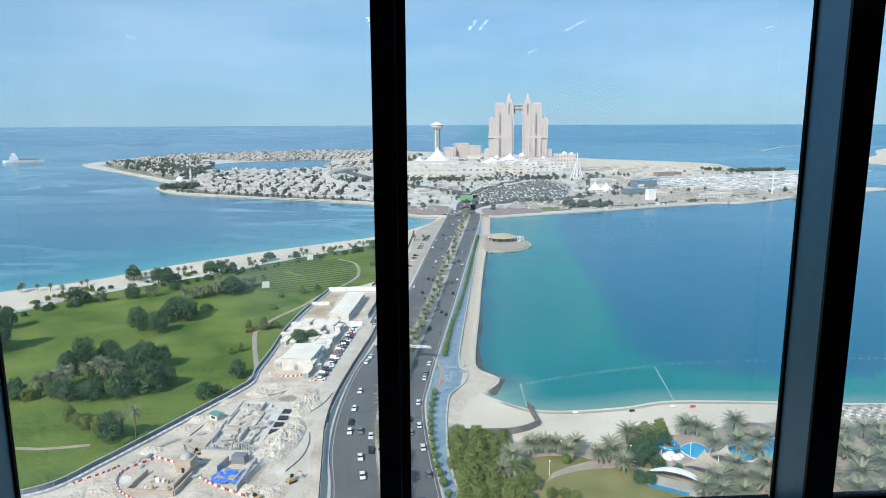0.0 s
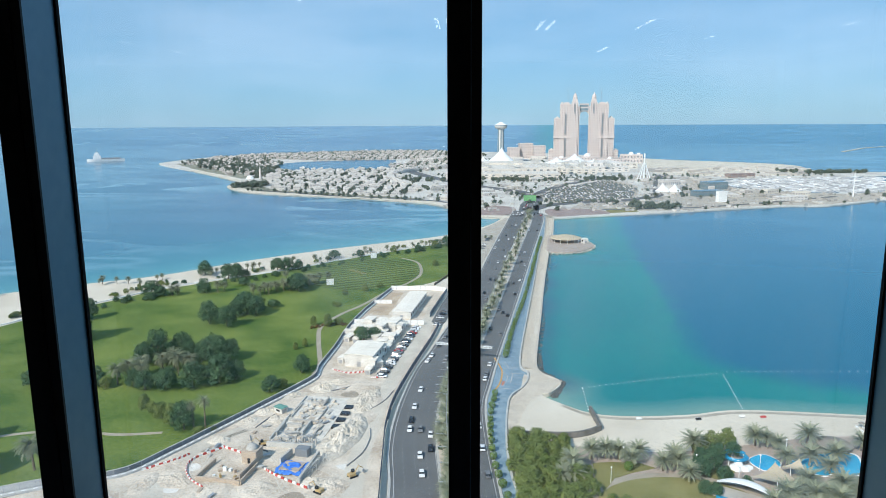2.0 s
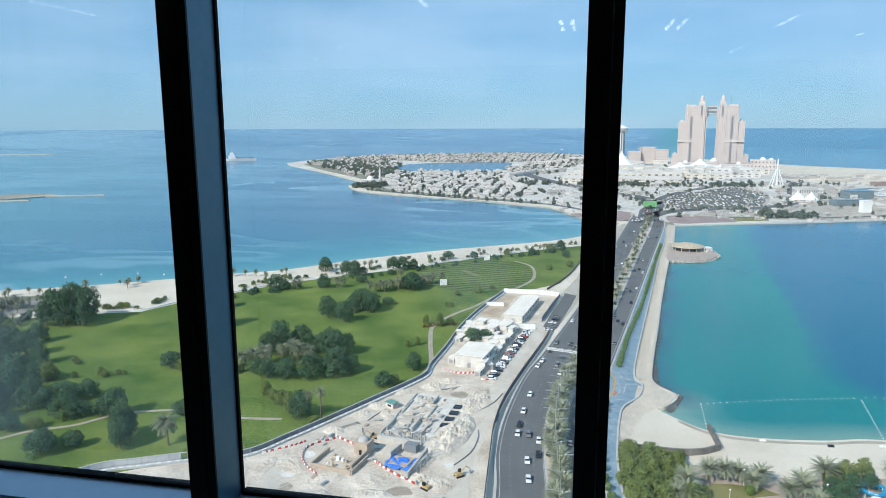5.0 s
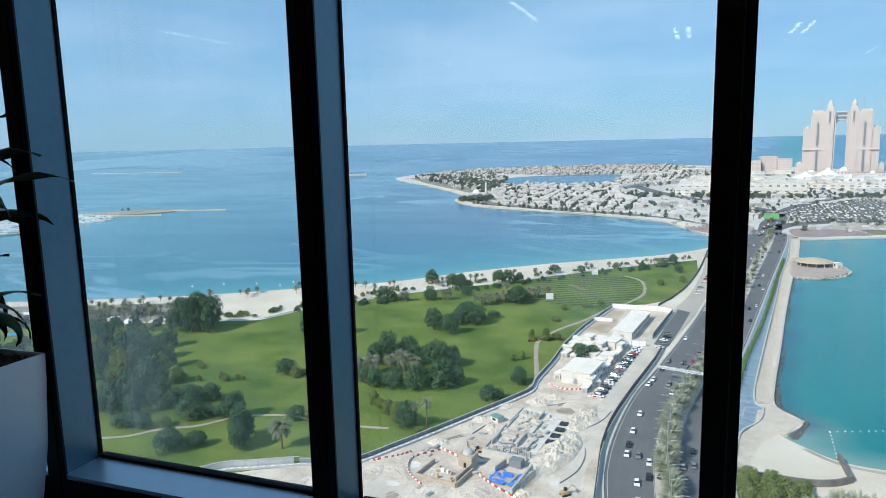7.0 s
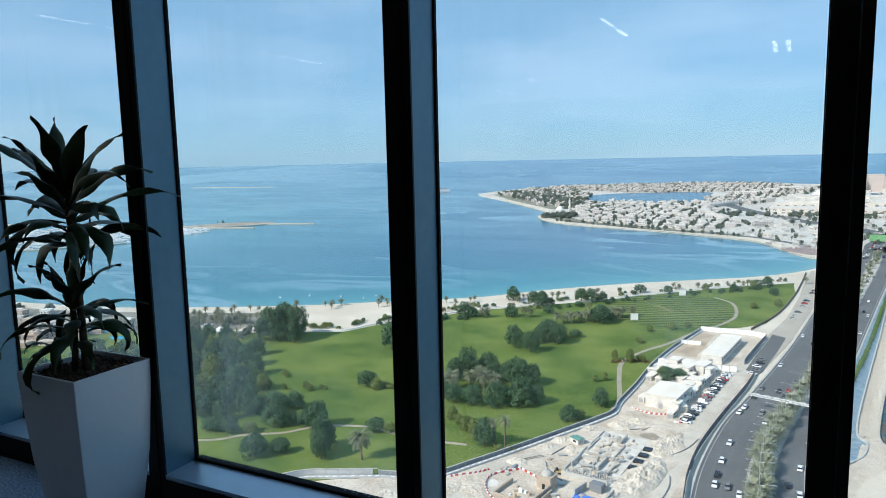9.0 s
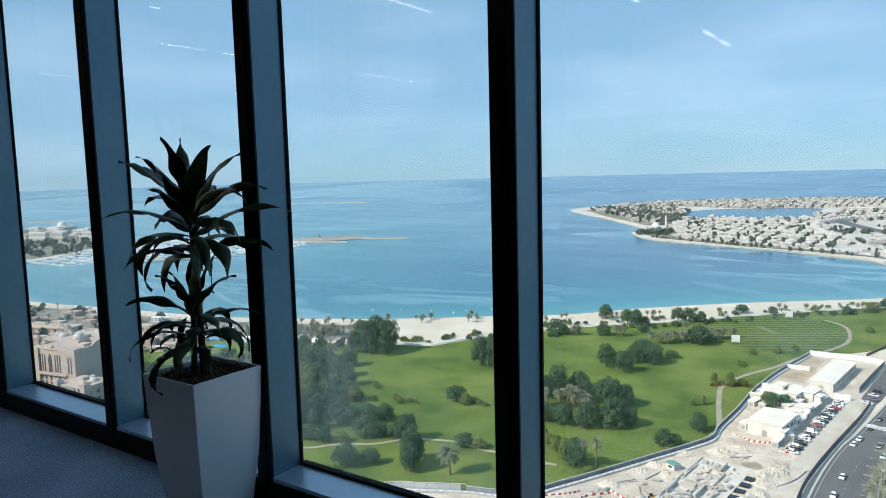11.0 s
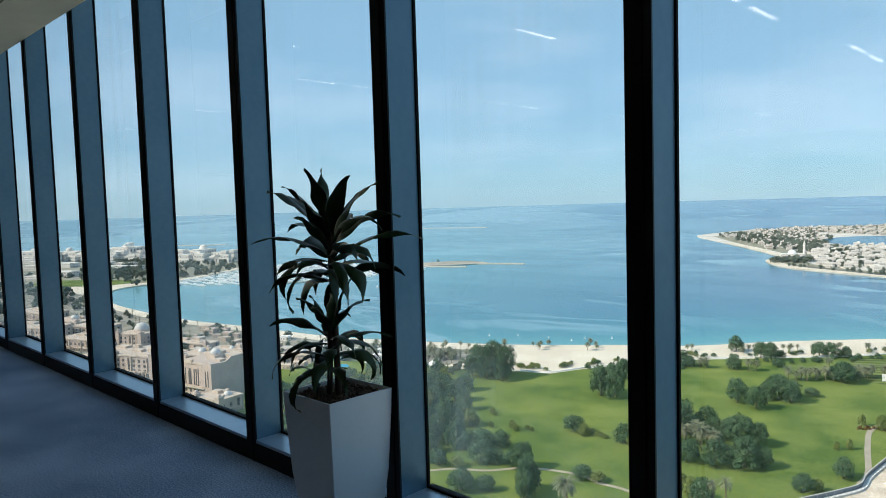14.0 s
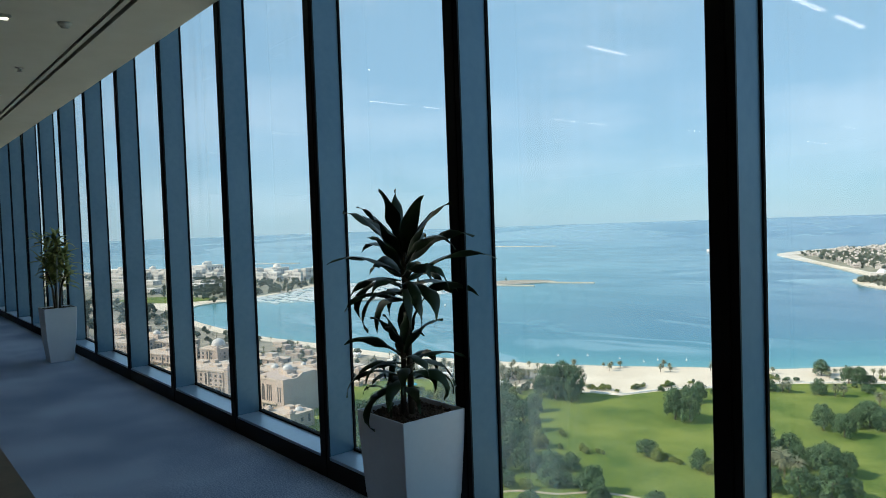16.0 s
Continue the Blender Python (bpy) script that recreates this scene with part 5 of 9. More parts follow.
def shed(x, y, sx, sy, h, rz, label, ridge=0.9, name="site_building", roofmat=None):
    t = thing(name, pose(x, y, GR + 0.2, 0, 0, rz), label, "building", "buildings on the site")
    a, b = sx / 2, sy / 2
    body = part("wall", Geo().box(-a, a, -b, b, 0, h), MAT["shed_wall"], t)
    g = Geo()
    o = 0.4
    g.add([(-a - o, -b - o, h), (a + o, -b - o, h), (a + o, b + o, h), (-a - o, b + o, h), (0, -b - o, h + ridge), (0, b + o, h + ridge)],
          [(0, 1, 4), (2, 3, 5), (1, 2, 5, 4), (3, 0, 4, 5), (0, 3, 2, 1)])
    part("roof", g, roofmat or MAT["warm_roof"], t)
    for k in range(max(1, int(sy / 5))):
        yy = -b + (k + 0.5) * sy / max(1, int(sy / 5))
        for s in (-1, 1):
            part("window", Geo().box(s * a - 0.05, s * a + 0.05, yy - 0.9, yy + 0.9, h * 0.35, h * 0.7), MAT["carglass"], body)
    part("door", Geo().box(-1.0, 1.0, -b - 0.06, -b + 0.06, 0, min(2.6, h * 0.7)), MAT["steel"], body)
    return t


shed(-34.2, 416, 11, 50, 4.5, -7.6, "long white site shed with a low pitched roof", 0.4)
shed(-49, 320.6, 14, 21, 6.0, -9, "large white site hall with a pale roof", 0.4)
for x, y, sx, sy, h, rz in ((-58, 366, 9, 4, 3, 60), (-53, 368, 9, 5, 3, -14), (-46, 366, 5, 12, 5.5, -14), (-40, 371, 6, 11, 5.5, -14), (-44, 376, 12, 4, 3, -8), (-36.5, 372, 4, 9, 3, -8), (-51, 374, 6, 4, 2.8, -8),
                            (-60, 372, 7, 3, 2.8, 60), (-43, 344, 5, 6, 3, -8), (-59.5, 318, 3, 6, 2.6, -14), (-41.5, 312, 3, 6, 2.8, 20)):
    shed(x, y, sx, sy, h, rz, "white stacked site cabin with small windows", 0.25)
for k in range(12):
    box_w = 2.5 + (k % 3) * 0.3
    shed(-44.6 + 0.86 * k + (k % 2) * 0.5, 303 + 6.4 * k, box_w, 6.0, 2.5 + (k % 3 == 1) * 2.2, -8, "grey-white site container beside the parked cars", 0.12, "site_container", MAT["warm_roof"])
for x, y, sx, sy, h in ((-62, 352, 3, 8, 2.6), (-57, 350, 3, 8, 2.6), (-62, 361, 8, 3, 2.6), (-49, 352, 7, 6, 3.0), (-54, 376, 5, 7, 5.2), (-47, 374, 5, 6, 5.2), (-41, 352, 6, 7, 3.0), (-46, 360, 7, 6, 3.0), (-57, 376, 9, 3, 2.8), (-59, 368, 9, 3, 2.8), (-56, 363.5, 9, 3, 2.8)):
    shed(x, y, sx, sy, h, -14, "white stacked site cabin with small windows", 0.2)
# parked cars beside the offices
for k in range(29):
    put_car(-38.6 + 0.385 * k + (0 if k % 2 else 0.7), 297 + 2.75 * k, -10 + drive.uniform(-6, 6), GR + 0.24, group="cars parked on the site")
for k in range(5):
    put_car(-16.2 + 0.75 * k + (k % 2) * 0.8, 379 + 7.2 * k, -20, GR + 0.24, group="cars parked on the site")

# foundation works: broken walls, slabs and formwork
lay2 = random.Random(9)
fw = thing("foundation", pose(-60, 250.5, GR + 0.2, 0, 0, -6) @ Matrix.Diagonal((0.82, 1.46, 1.1, 1)), "half-built pale concrete foundations full of rubble", "foundation")
part("base", Geo().slab(0, 0, -0.1, 23, 31, 0.3), mat("pale blinding concrete", (0.56, 0.515, 0.45), (0.72, 0.67, 0.595), 3, 0.95, fine=0.7), fw, "pale blinding slab")
part("wall", Geo().box(-12.2, -11.5, -13, 2, 0, 1.0).box(-12.0, -11.4, 4, 15, 0, 0.7), MAT["kerb"], fw)
part("wall", Geo().box(-11, 10, -16.4, -15.8, 0, 1.7), MAT["kerb"], fw)
for k in range(15):
    x, y = lay2.uniform(-11, 9), lay2.uniform(-13, 14)
    if k % 2:
        part("wall", Geo().box(x, x + 0.6, y, min(15, y + lay2.uniform(3, 10)), 0, lay2.uniform(0.7, 1.8)), MAT["concrete"], fw)
    else:
        part("wall", Geo().box(x, min(11, x + lay2.uniform(3, 9)), y, y + 0.6, 0, lay2.uniform(0.7, 1.8)), MAT["concrete"], fw)
for k in range(80):
    part("slab", Geo().slab(lay2.uniform(-10, 9), lay2.uniform(-13, 13), 0, lay2.uniform(0.6, 2.2), lay2.uniform(0.6, 2.2), lay2.uniform(0.3, 1.0), lay2.uniform(-30, 30)), lay2.choice((MAT["rubble"], MAT["concrete"], MAT["dust"])), fw)
for k in range(26):
    x, y = lay2.uniform(-10, 10), lay2.uniform(-15.5, -9)
    part("scaffold_tube", Geo().tube([(x, y, lay2.uniform(0.3, 2.2)), (x + lay2.uniform(2, 6), y + lay2.uniform(-0.6, 0.6), lay2.uniform(0.3, 2.2))], 0.12, 0.12, 4), MAT["steel"], fw)
for k in range(14):
    part("stub_column", Geo().slab(-10.5 + 1.6 * k, -14.2 + lay2.uniform(-0.6, 0.6), 0, 0.5, 0.5, lay2.uniform(1.4, 2.6)), MAT["concrete"], fw)
for k in range(4):
    part("formwork", Geo().slab(14.0, -3.6 + 4.2 * k, 0, 4.2, 1.9, 0.7), MAT["carblack"], fw, "dark steel formwork tray")


def heap(x, y, sx, sy, h, seed, rz=0, m="rubble", label="tipped heap of pale broken limestone", name="spoil_heap"):
    """A tipped pile, lumpy and crested."""
    g = Geo()
    nx = ny = 46
    for j in range(ny + 1):
        for i in range(nx + 1):
            u, v = 2 * i / nx - 1, 2 * j / ny - 1
            e = max(0.0, 1 - (u * u + v * v) * (1 + 0.5 * noise.noise(Vector((u * 1.7, v * 1.7, seed + 5)))))
            z = 0.0
            for o, (f, w) in enumerate(((1.8, 0.55), (4.0, 0.30), (8.5, 0.26), (17.0, 0.16), (31.0, 0.08))):
                z += w * noise.noise(Vector((u * f + seed, v * f * sy / sx, seed + o)))
            g.v.append((u * sx / 2, v * sy / 2, max(h * e ** 0.85 * (0.60 + 0.85 * z), -0.05) if e > 0 else -0.3))
    for j in range(ny):
        for i in range(nx):
            a = j * (nx + 1) + i
            g.f.append((a, a + 1, a + nx + 2, a + nx + 1))
    t = part(name, g, MAT[m], at=pose(x, y, GR + 0.2, 0, 0, rz))
    return tagged(t, label, name.replace("_", " "), name.replace("_", " ") + "s on the site")


for k in range(34):
    x, y = lay2.uniform(-150, -34), lay2.uniform(160, 300)
    if inside((x, y), SITE) and not (-88 < x < -50 and 198 < y < 275):
        heap(x, y, lay2.uniform(9, 22), lay2.uniform(7, 15), lay2.uniform(0.5, 1.1), 50 + 2.3 * k, lay2.uniform(0, 90), "dust", "low hummock of pale dusty earth", "earth_mound")
for k, (x, y, sx, sy, h, rz) in enumerate(((-42, 271, 10, 28, 2.2, -14), (-45, 237, 14, 40, 2.9, -10), (-41, 262, 7, 12, 1.6, -12), (-62, 283, 12, 10, 2.2, 20), (-57, 290, 9, 6, 1.8, 0), (-80, 258, 10, 8, 1.6, 10), (-84, 249, 9, 7, 1.4, 40),
                                           (-90, 232, 9, 7, 1.5, 0), (-118, 190, 16, 10, 2.0, 30), (-104, 180, 20, 9, 2.2, 10), (-128, 178, 15, 10, 2.2, 50), (-80, 186, 14, 8, 1.4, 0), (-62, 190, 13, 7, 1.2, 0), (-74, 275, 9, 6, 1.3, 40), (-50, 203, 9, 7, 1.6, 10))):
    heap(x, y, sx, sy, h, 3.7 * k + 1, rz)


for k in range(9):
    heap(-68 + lay2.uniform(-8, 8), 255 + lay2.uniform(-11, 13), lay2.uniform(4, 8), lay2.uniform(3, 6), lay2.uniform(0.7, 1.3), 90 + 1.7 * k, lay2.uniform(0, 90), "rubble", "small heap of pale rubble between foundation walls", "rubble_heap")


def grit(rng):
    x, y = rng.uniform(-150, -30), rng.uniform(165, 300)
    while not inside((x, y), SITE):
        x, y = rng.uniform(-150, -30), rng.uniform(165, 300)
    return x, y, GR + 0.2


tagged(part("loose_stones", rock_heap(random.Random(21), grit, 2600, 0.28), MAT["rubble"]), "loose pale stones strewn over the site", "stones", kind="stuff")

# small domed house, walled court, tarpaulin
dh = thing("domed_house", pose(-73.4, 217.6, GR + 0.2, 0, 0, -10) @ Matrix.Diagonal((0.88, 0.88, 0.9, 1)), "small old sand-coloured house with a low dome", "house")
MAT["mud"] = mat("sand coloured render", (0.37, 0.295, 0.225), (0.50, 0.41, 0.32), 3, 0.95, fine=0.4)
part("wall", Geo().box(-3, 3, -3, 3, 0, 4.8).box(-3.2, 3.2, -3.2, 3.2, 4.5, 5.0), MAT["mud"], dh)
part("dome", Geo().dome(0, 0, 5.0, 2.3, 2.0, 14, 5), MAT["concrete"], dh, "pale rounded dome", smooth=True)
part("side_wall", Geo().box(2.9, 3.5, -16.5, -3, 0, 2.9), MAT["mud"], dh)
part("door", Geo().box(-0.6, 0.6, -3.03, -2.9, 0, 2.2), MAT["carglass"], dh)
ct = thing("walled_court", pose(-79, 208.2, GR + 0.2, 0, 0, -10) @ Matrix.Diagonal((0.86, 0.88, 1.3, 1)), "sunken concrete court behind a low wall", "court")
part("floor", Geo().box(-9, 9, -7, 7, -0.1, 0.15), MAT["dust"], ct)
for a in ((-9.4, -8.8, -7, 7), (8.8, 9.4, -7, 7), (-9, 9, -7.4, -6.8)):
    part("wall", Geo().box(*a, 0, 1.3), MAT["mud"], ct)
for k in range(9):
    part("crate", Geo().slab(lay2.uniform(-5, 6), lay2.uniform(-4, 5), 0.15, lay2.uniform(0.6, 1.8), lay2.uniform(0.6, 1.4), lay2.uniform(0.4, 1.2), lay2.uniform(0, 90)), MAT["yellow"] if k < 2 else MAT["white"] if k < 5 else MAT["mud"], ct)
tp = thing("tarpaulin_tent", pose(-58, 211.3, GR + 0.2, 0, 0, -12), "crumpled bright blue tarpaulin over stacked material", "tarpaulin")
g = Geo()
for j in range(25):
    for i in range(25):
        u, v = i / 24, j / 24
        g.v.append((-5 + 10 * u + 0.5 * noise.noise(Vector((v * 4, 7, 1))), -4.5 + 9 * v + 0.5 * noise.noise(Vector((u * 4, 3, 5))), 0.7 + 1.0 * math.sin(math.pi * u) * math.sin(math.pi * v) + 0.7 * noise.noise(Vector((u * 5, v * 5, 2))) + 0.35 * noise.noise(Vector((u * 13, v * 13, 6)))))
g.f += [(j * 25 + i, j * 25 + i + 1, j * 25 + i + 26, j * 25 + i + 25) for j in range(24) for i in range(24)]
part("sheet", g, MAT["tarp"], tp)
part("stack", Geo().slab(0, 0, 0, 7, 6, 1.4), MAT["mud"], tp)
part("skip", Geo().slab(-1, 10.6, 0, 4.6, 3.2, 2.8), MAT["hoard"], tp)
for a, b in (((5.2, 10), (6.6, -9)), ((-4.8, 9.5), (-5.4, 2))):
    part("wall", Geo().ribbon([Vector(a), Vector(b)], 0.7, 0, 2.6), MAT["concrete"], tp)


# red and white plastic barriers
bar_r, bar_w = Geo().slab(0, 0, 0, 1.6, 0.4, 0.75, top=0.7).mesh("block", MAT["red"]), Geo().slab(0, 0, 0, 1.6, 0.4, 0.75, top=0.7).mesh("block", MAT["white"])
for pts in ([(-87, 227), (-78, 222), (-73, 219)], [(-87, 226), (-94, 218), (-94, 211), (-90, 204), (-84, 199)], [(-108, 210), (-101, 216), (-97, 221)], [(-67, 211), (-61, 206), (-50, 199)], [(-62, 306), (-56, 302), (-48, 303), (-44, 308)], [(-42, 296), (-36, 297)]):
    line = thing("barrier_row", pose(0, 0, GR + 0.2), "row of red and white plastic barriers on the site", "barrier", "barrier rows")
    c = curve(pts, 8)
    for k in range(0, len(c) - 1, 1):
        d = c[k + 1] - c[k]
        part("block", bar_r if k % 2 else bar_w, None, line, at=pose(c[k].x, c[k].y, 0, 0, 0, math.degrees(math.atan2(d.y, d.x))))


def excavator(x, y, rz, label):
    t = thing("excavator", pose(x, y, GR + 0.22, 0, 0, rz) @ Matrix.Scale(0.75, 4), label, "excavator", "excavators on the site")
    for s in (-1, 1):
        part("track", Geo().box(-1.9, 1.9, s * 1.2 - 0.3, s * 1.2 + 0.3, 0, 0.8), MAT["tyre"], t)
    part("body", Geo().slab(-0.4, 0, 0.8, 3.2, 2.5, 1.1, top=0.95), MAT["yellow"], t)
    part("cab", Geo().slab(0.6, 0.7, 1.9, 1.5, 1.1, 1.2, top=0.85), MAT["carglass"], t)
    boom = part("boom", Geo().tube([(1, 0, 1.6), (3.2, 0, 4.2), (5.4, 0, 2.6)], 0.3, 0.2, 5), MAT["yellow"], t)
    part("bucket", Geo().slab(5.6, 0, 0.6, 1.1, 1.2, 1.2, top=0.6), MAT["steel"], boom)


excavator(-37, 207, 40, "yellow tracked excavator on the dusty track")
excavator(-46, 197, 150, "yellow tracked excavator beside a heap")
excavator(-73, 229, 200, "yellow tracked excavator in the foundation works")
MAT["hut_green"] = mat("green painted sheet", (0.10, 0.25, 0.20), (0.16, 0.33, 0.27), 2, 0.7, fine=0.5)
shed(-74.2, 258, 3.2, 4.2, 2.3, 60, "small green painted site hut", 0.2, roofmat=MAT["hut_green"])
# low dark grey ribbons beside the heaps
for pts in ([(-31, 281), (-33, 272), (-36, 265), (-39, 260)], [(-36, 243), (-35, 235), (-36, 224), (-40, 214)], [(-76, 255), (-78, 250), (-80, 243)], [(-30, 260), (-30, 252)], [(-58, 280), (-52, 284), (-47, 290)], [(-80, 236), (-76, 228), (-70, 224)]):
    tagged(part("silt_fence", Geo().ribbon(curve(pts, 10), 0.35, GR, GR + 0.55), MAT["cargrey"]), "low grey ribbon curving over the dusty ground", "silt fence", "silt fences")
# worn wheel ruts, damp patches and spills over the ground
MAT["damp"] = mat("damp brown earth", (0.27, 0.22, 0.165), (0.38, 0.32, 0.25), 4, 0.9, fine=0.6)
MAT["lime"] = mat("spilt white lime", (0.62, 0.585, 0.53), (0.76, 0.72, 0.66), 4, 0.95, fine=0.6, grain=0.9)
scar = random.Random(44)
for k in range(26):
    x, y, a = scar.uniform(-120, -34), scar.uniform(170, 300), scar.uniform(0, 6.28)
    if inside((x, y), SITE):
        L = scar.uniform(8, 24)
        line = curve([(x, y), (x + L * math.cos(a), y + L * math.sin(a)), (x + 2 * L * math.cos(a + 0.5), y + 2 * L * math.sin(a + 0.5))], 8)
        for s in (-0.9, 0.9):
            keep = [p + Vector((-math.sin(a), math.cos(a))) * s for p in line if inside(p, SITE)]
            if len(keep) > 3:
                tagged(part("wheel_rut", Geo().ribbon(keep, 0.45, GR, GR + 0.215 + 0.001 * k), MAT["site_track"]), "worn wheel rut in the dusty ground", "rut", kind="structure")
for k in range(30):
    x, y, r = scar.uniform(-115, -36), scar.uniform(175, 300), scar.uniform(1.5, 5.5)
    if inside((x, y), SITE):
        pts = [(x + r * scar.uniform(0.6, 1.2) * math.cos(q), y + 0.8 * r * scar.uniform(0.6, 1.2) * math.sin(q)) for q in np.linspace(0, 6.28, 9, endpoint=False)]
        tagged(part("ground_patch", Geo().prism(curve(pts, 4, True), GR, GR + 0.205 + 0.0012 * k), MAT[scar.choice(("damp", "lime", "lime", "lime"))]), "uneven patch of spilt lime or damp earth", "ground patch", kind="structure")
# lattice of a scaffold beside the tarpaulin
sf = thing("scaffold", pose(-50.6, 213, GR + 0.2, 0, 0, -14) @ Matrix.Diagonal((0.6, 0.9, 0.62, 1)), "pale tubular scaffold beside the blue tarpaulin", "scaffold")
for i in range(3):
    for j in range(6):
        part("upright", Geo().tube([(2.2 * i - 2.2, 3 * j - 8, 0), (2.2 * i - 2.2, 3 * j - 8, 4.2)], 0.09, 0.09, 4), MAT["kerb"], sf)
for z in (1.4, 2.8, 4.1):
    for i in range(3):
        part("rail", Geo().tube([(2.2 * i - 2.2, -8, z), (2.2 * i - 2.2, 7, z)], 0.08, 0.08, 4), MAT["kerb"], sf)
    for j in range(6):
        part("cross_rail", Geo().tube([(-2.2, 3 * j - 8, z), (2.2, 3 * j - 8, z)], 0.08, 0.08, 4), MAT["kerb"], sf)
part("deck_board", Geo().box(-2.1, 0, -7, 4, 2.85, 2.93), MAT["kerb"], sf)
# stacks of building material about the site
for k in range(22):
    x, y = scar.uniform(-96, -40), scar.uniform(186, 300)
    if inside((x, y), SITE) and not (-90 < x < -72 and 202 < y < 218):
        st = thing("material_stack", pose(x, y, GR + 0.2, 0, 0, scar.uniform(0, 90)), scar.choice(("stack of pale planks on the dusty ground", "pallet of pale concrete blocks on the ground")), "material stack", "material stacks on the site")
        for j in range(scar.randrange(2, 5)):
            part("board", Geo().slab(scar.uniform(-0.2, 0.2), scar.uniform(-0.15, 0.15), 0.25 * j, scar.uniform(1.6, 3.4), scar.uniform(0.7, 1.3), 0.22), MAT[scar.choice(("kerb", "concrete", "steel", "mud"))], st)
# bays beside the causeway
BAYS = [(-12, 466), (-2, 520), (6, 600), (10, 668), (16, 735), (40, 798), (50, 832), (52, 822), (23, 620), (1, 455), (-12, 385)]
tagged(part("parking_ground", Geo().prism(BAYS, GR - 0.2, GR + 0.22), MAT["track"]), "pale parking strip beside the highway", "parking", kind="structure")
for k in range(16):
    if k not in (3, 7, 8, 12):
        put_car(2 + 1.5 * k, 520 + 11 * k, 5, GR + 0.26, group="cars parked beside the highway")

# ---- beach park below the tower ----
MAT.update(
    pool=mat("bright blue pool water", (0.03, 0.36, 0.62), (0.06, 0.45, 0.70), 4, 0.08, fine=0.6),
    deck=mat("pinkish pool deck", (0.36, 0.29, 0.24), (0.46, 0.38, 0.32), 5, 0.9, fine=0.5),
    sail=mat("tan shade cloth", (0.46, 0.38, 0.26), (0.54, 0.45, 0.32), 3, 0.8),
    thatch=mat("grey thatch", (0.20, 0.175, 0.145), (0.31, 0.28, 0.24), 2, 0.95, bump=0.1, fine=0.3),
    slide=mat("blue slide plastic", (0.015, 0.22, 0.42), (0.03, 0.30, 0.50), 2, 0.35),
)
park_low = [Vector(p) for p in ((22, 234), (48, 229), (72, 226), (98, 232), (128, 240), (150, 241), (230, 236), (300, 120), (22, 110), (20, 200))]
tagged(part("park_ground", Geo().prism(park_low, GR - 0.2, GR + 0.1), MAT["deck"]), "paved and planted ground of the beach park", "ground", kind="structure")
lawn_a = [Vector((66 + 26 * math.cos(a), 190 + 19 * math.sin(a))) for a in np.linspace(0, 2 * math.pi, 36, endpoint=False)]
ring_a = [Vector((66 + 29.5 * math.cos(a), 190 + 22 * math.sin(a))) for a in np.linspace(0, 2 * math.pi, 36, endpoint=False)]
tagged(part("walkway", Geo().prism(ring_a, GR, GR + 0.2), MAT["path"]), "pale curving path round the lawn", "path", kind="structure")
tagged(part("lawn", Geo().prism(lawn_a, GR, GR + 0.3), MAT["dry_grass"]), "oval lawn of slightly dry grass", "lawn", kind="structure")
for pts in ([(43.5, 218), (50, 219), (60, 218), (64, 215), (56, 212), (49, 208), (44, 200), (42.5, 208)], [(78, 217), (90, 214), (86, 206), (80, 209)]):
    tagged(part("lawn", Geo().prism(pts, GR, GR + 0.28), MAT["dry_grass"]), "patch of dry yellowish grass under palms", "lawn", kind="structure")
# the groyne and wall that hold the beach
MAT["dark_wall"] = mat("weathered dark grey concrete", (0.10, 0.095, 0.085), (0.21, 0.20, 0.18), 3, 0.9, fine=0.6)
gw = thing("beach_wall", pose(0, 0, GR - 1.0), "low weathered dark concrete wall and groyne holding the beach", "wall")
part("groyne", Geo().ribbon([Vector((50.4, 262)), Vector((51.2, 244))], 1.0, 0, 3.1), MAT["dark_wall"], gw)
part("wall", Geo().ribbon(curve([(51.2, 244), (45, 239.5), (37, 237.4), (24, 238), (16, 238.4)], 5), 0.8, 0, 3.3), MAT["dark_wall"], gw)

for gx in np.arange(15.5, 42, 4.3):
    for gy in np.arange(120, 240, 4.9):
        if inside((gx, gy), [(14, 234), (24, 237), (33, 228), (38.5, 205), (36, 193), (40, 120), (15.5, 120)]):
            plant(LIGHT, gx + 2.2 + grow.uniform(-1.4, 1.4), gy + grow.uniform(-1.5, 1.5), grow.uniform(0.48, 0.8), GR, "tree", "light green bushy tree beside the promenade", "tree", "trees of the beach park")
for x, y, w, h in ((77, 210, 8, 7), (82, 214, 8, 7.5), (86, 220, 7, 7), (75, 199, 5, 4.5), (78, 198, 5, 4.5), (92.5, 223.5, 6, 6), (84, 207, 6, 5), (80, 219, 6, 5.5), (90, 204, 4, 3.5)):
    tree_sized(TREE, x, y, w, h, label="dark green broadleaf tree among the palms", group="trees of the beach park")
for x, y, w, h in ((87, 229, 8, 7), (93, 230, 8, 7.5), (82, 226, 6, 5), (45, 192.5, 4, 3.4), (49, 191.6, 4.5, 3.6), (52, 190.6, 4, 3.2), (58, 176, 6, 5), (52, 180, 5, 4), (36, 233, 5, 4)):
    tree_sized(LIGHT, x, y, w, h, label="light green bushy tree among the palms", group="trees of the beach park")
plant(HEDGE, 54.5, 213, 1.25, GR, "clipped_tree", "round clipped bush beside the path", "bush", "clipped bushes")
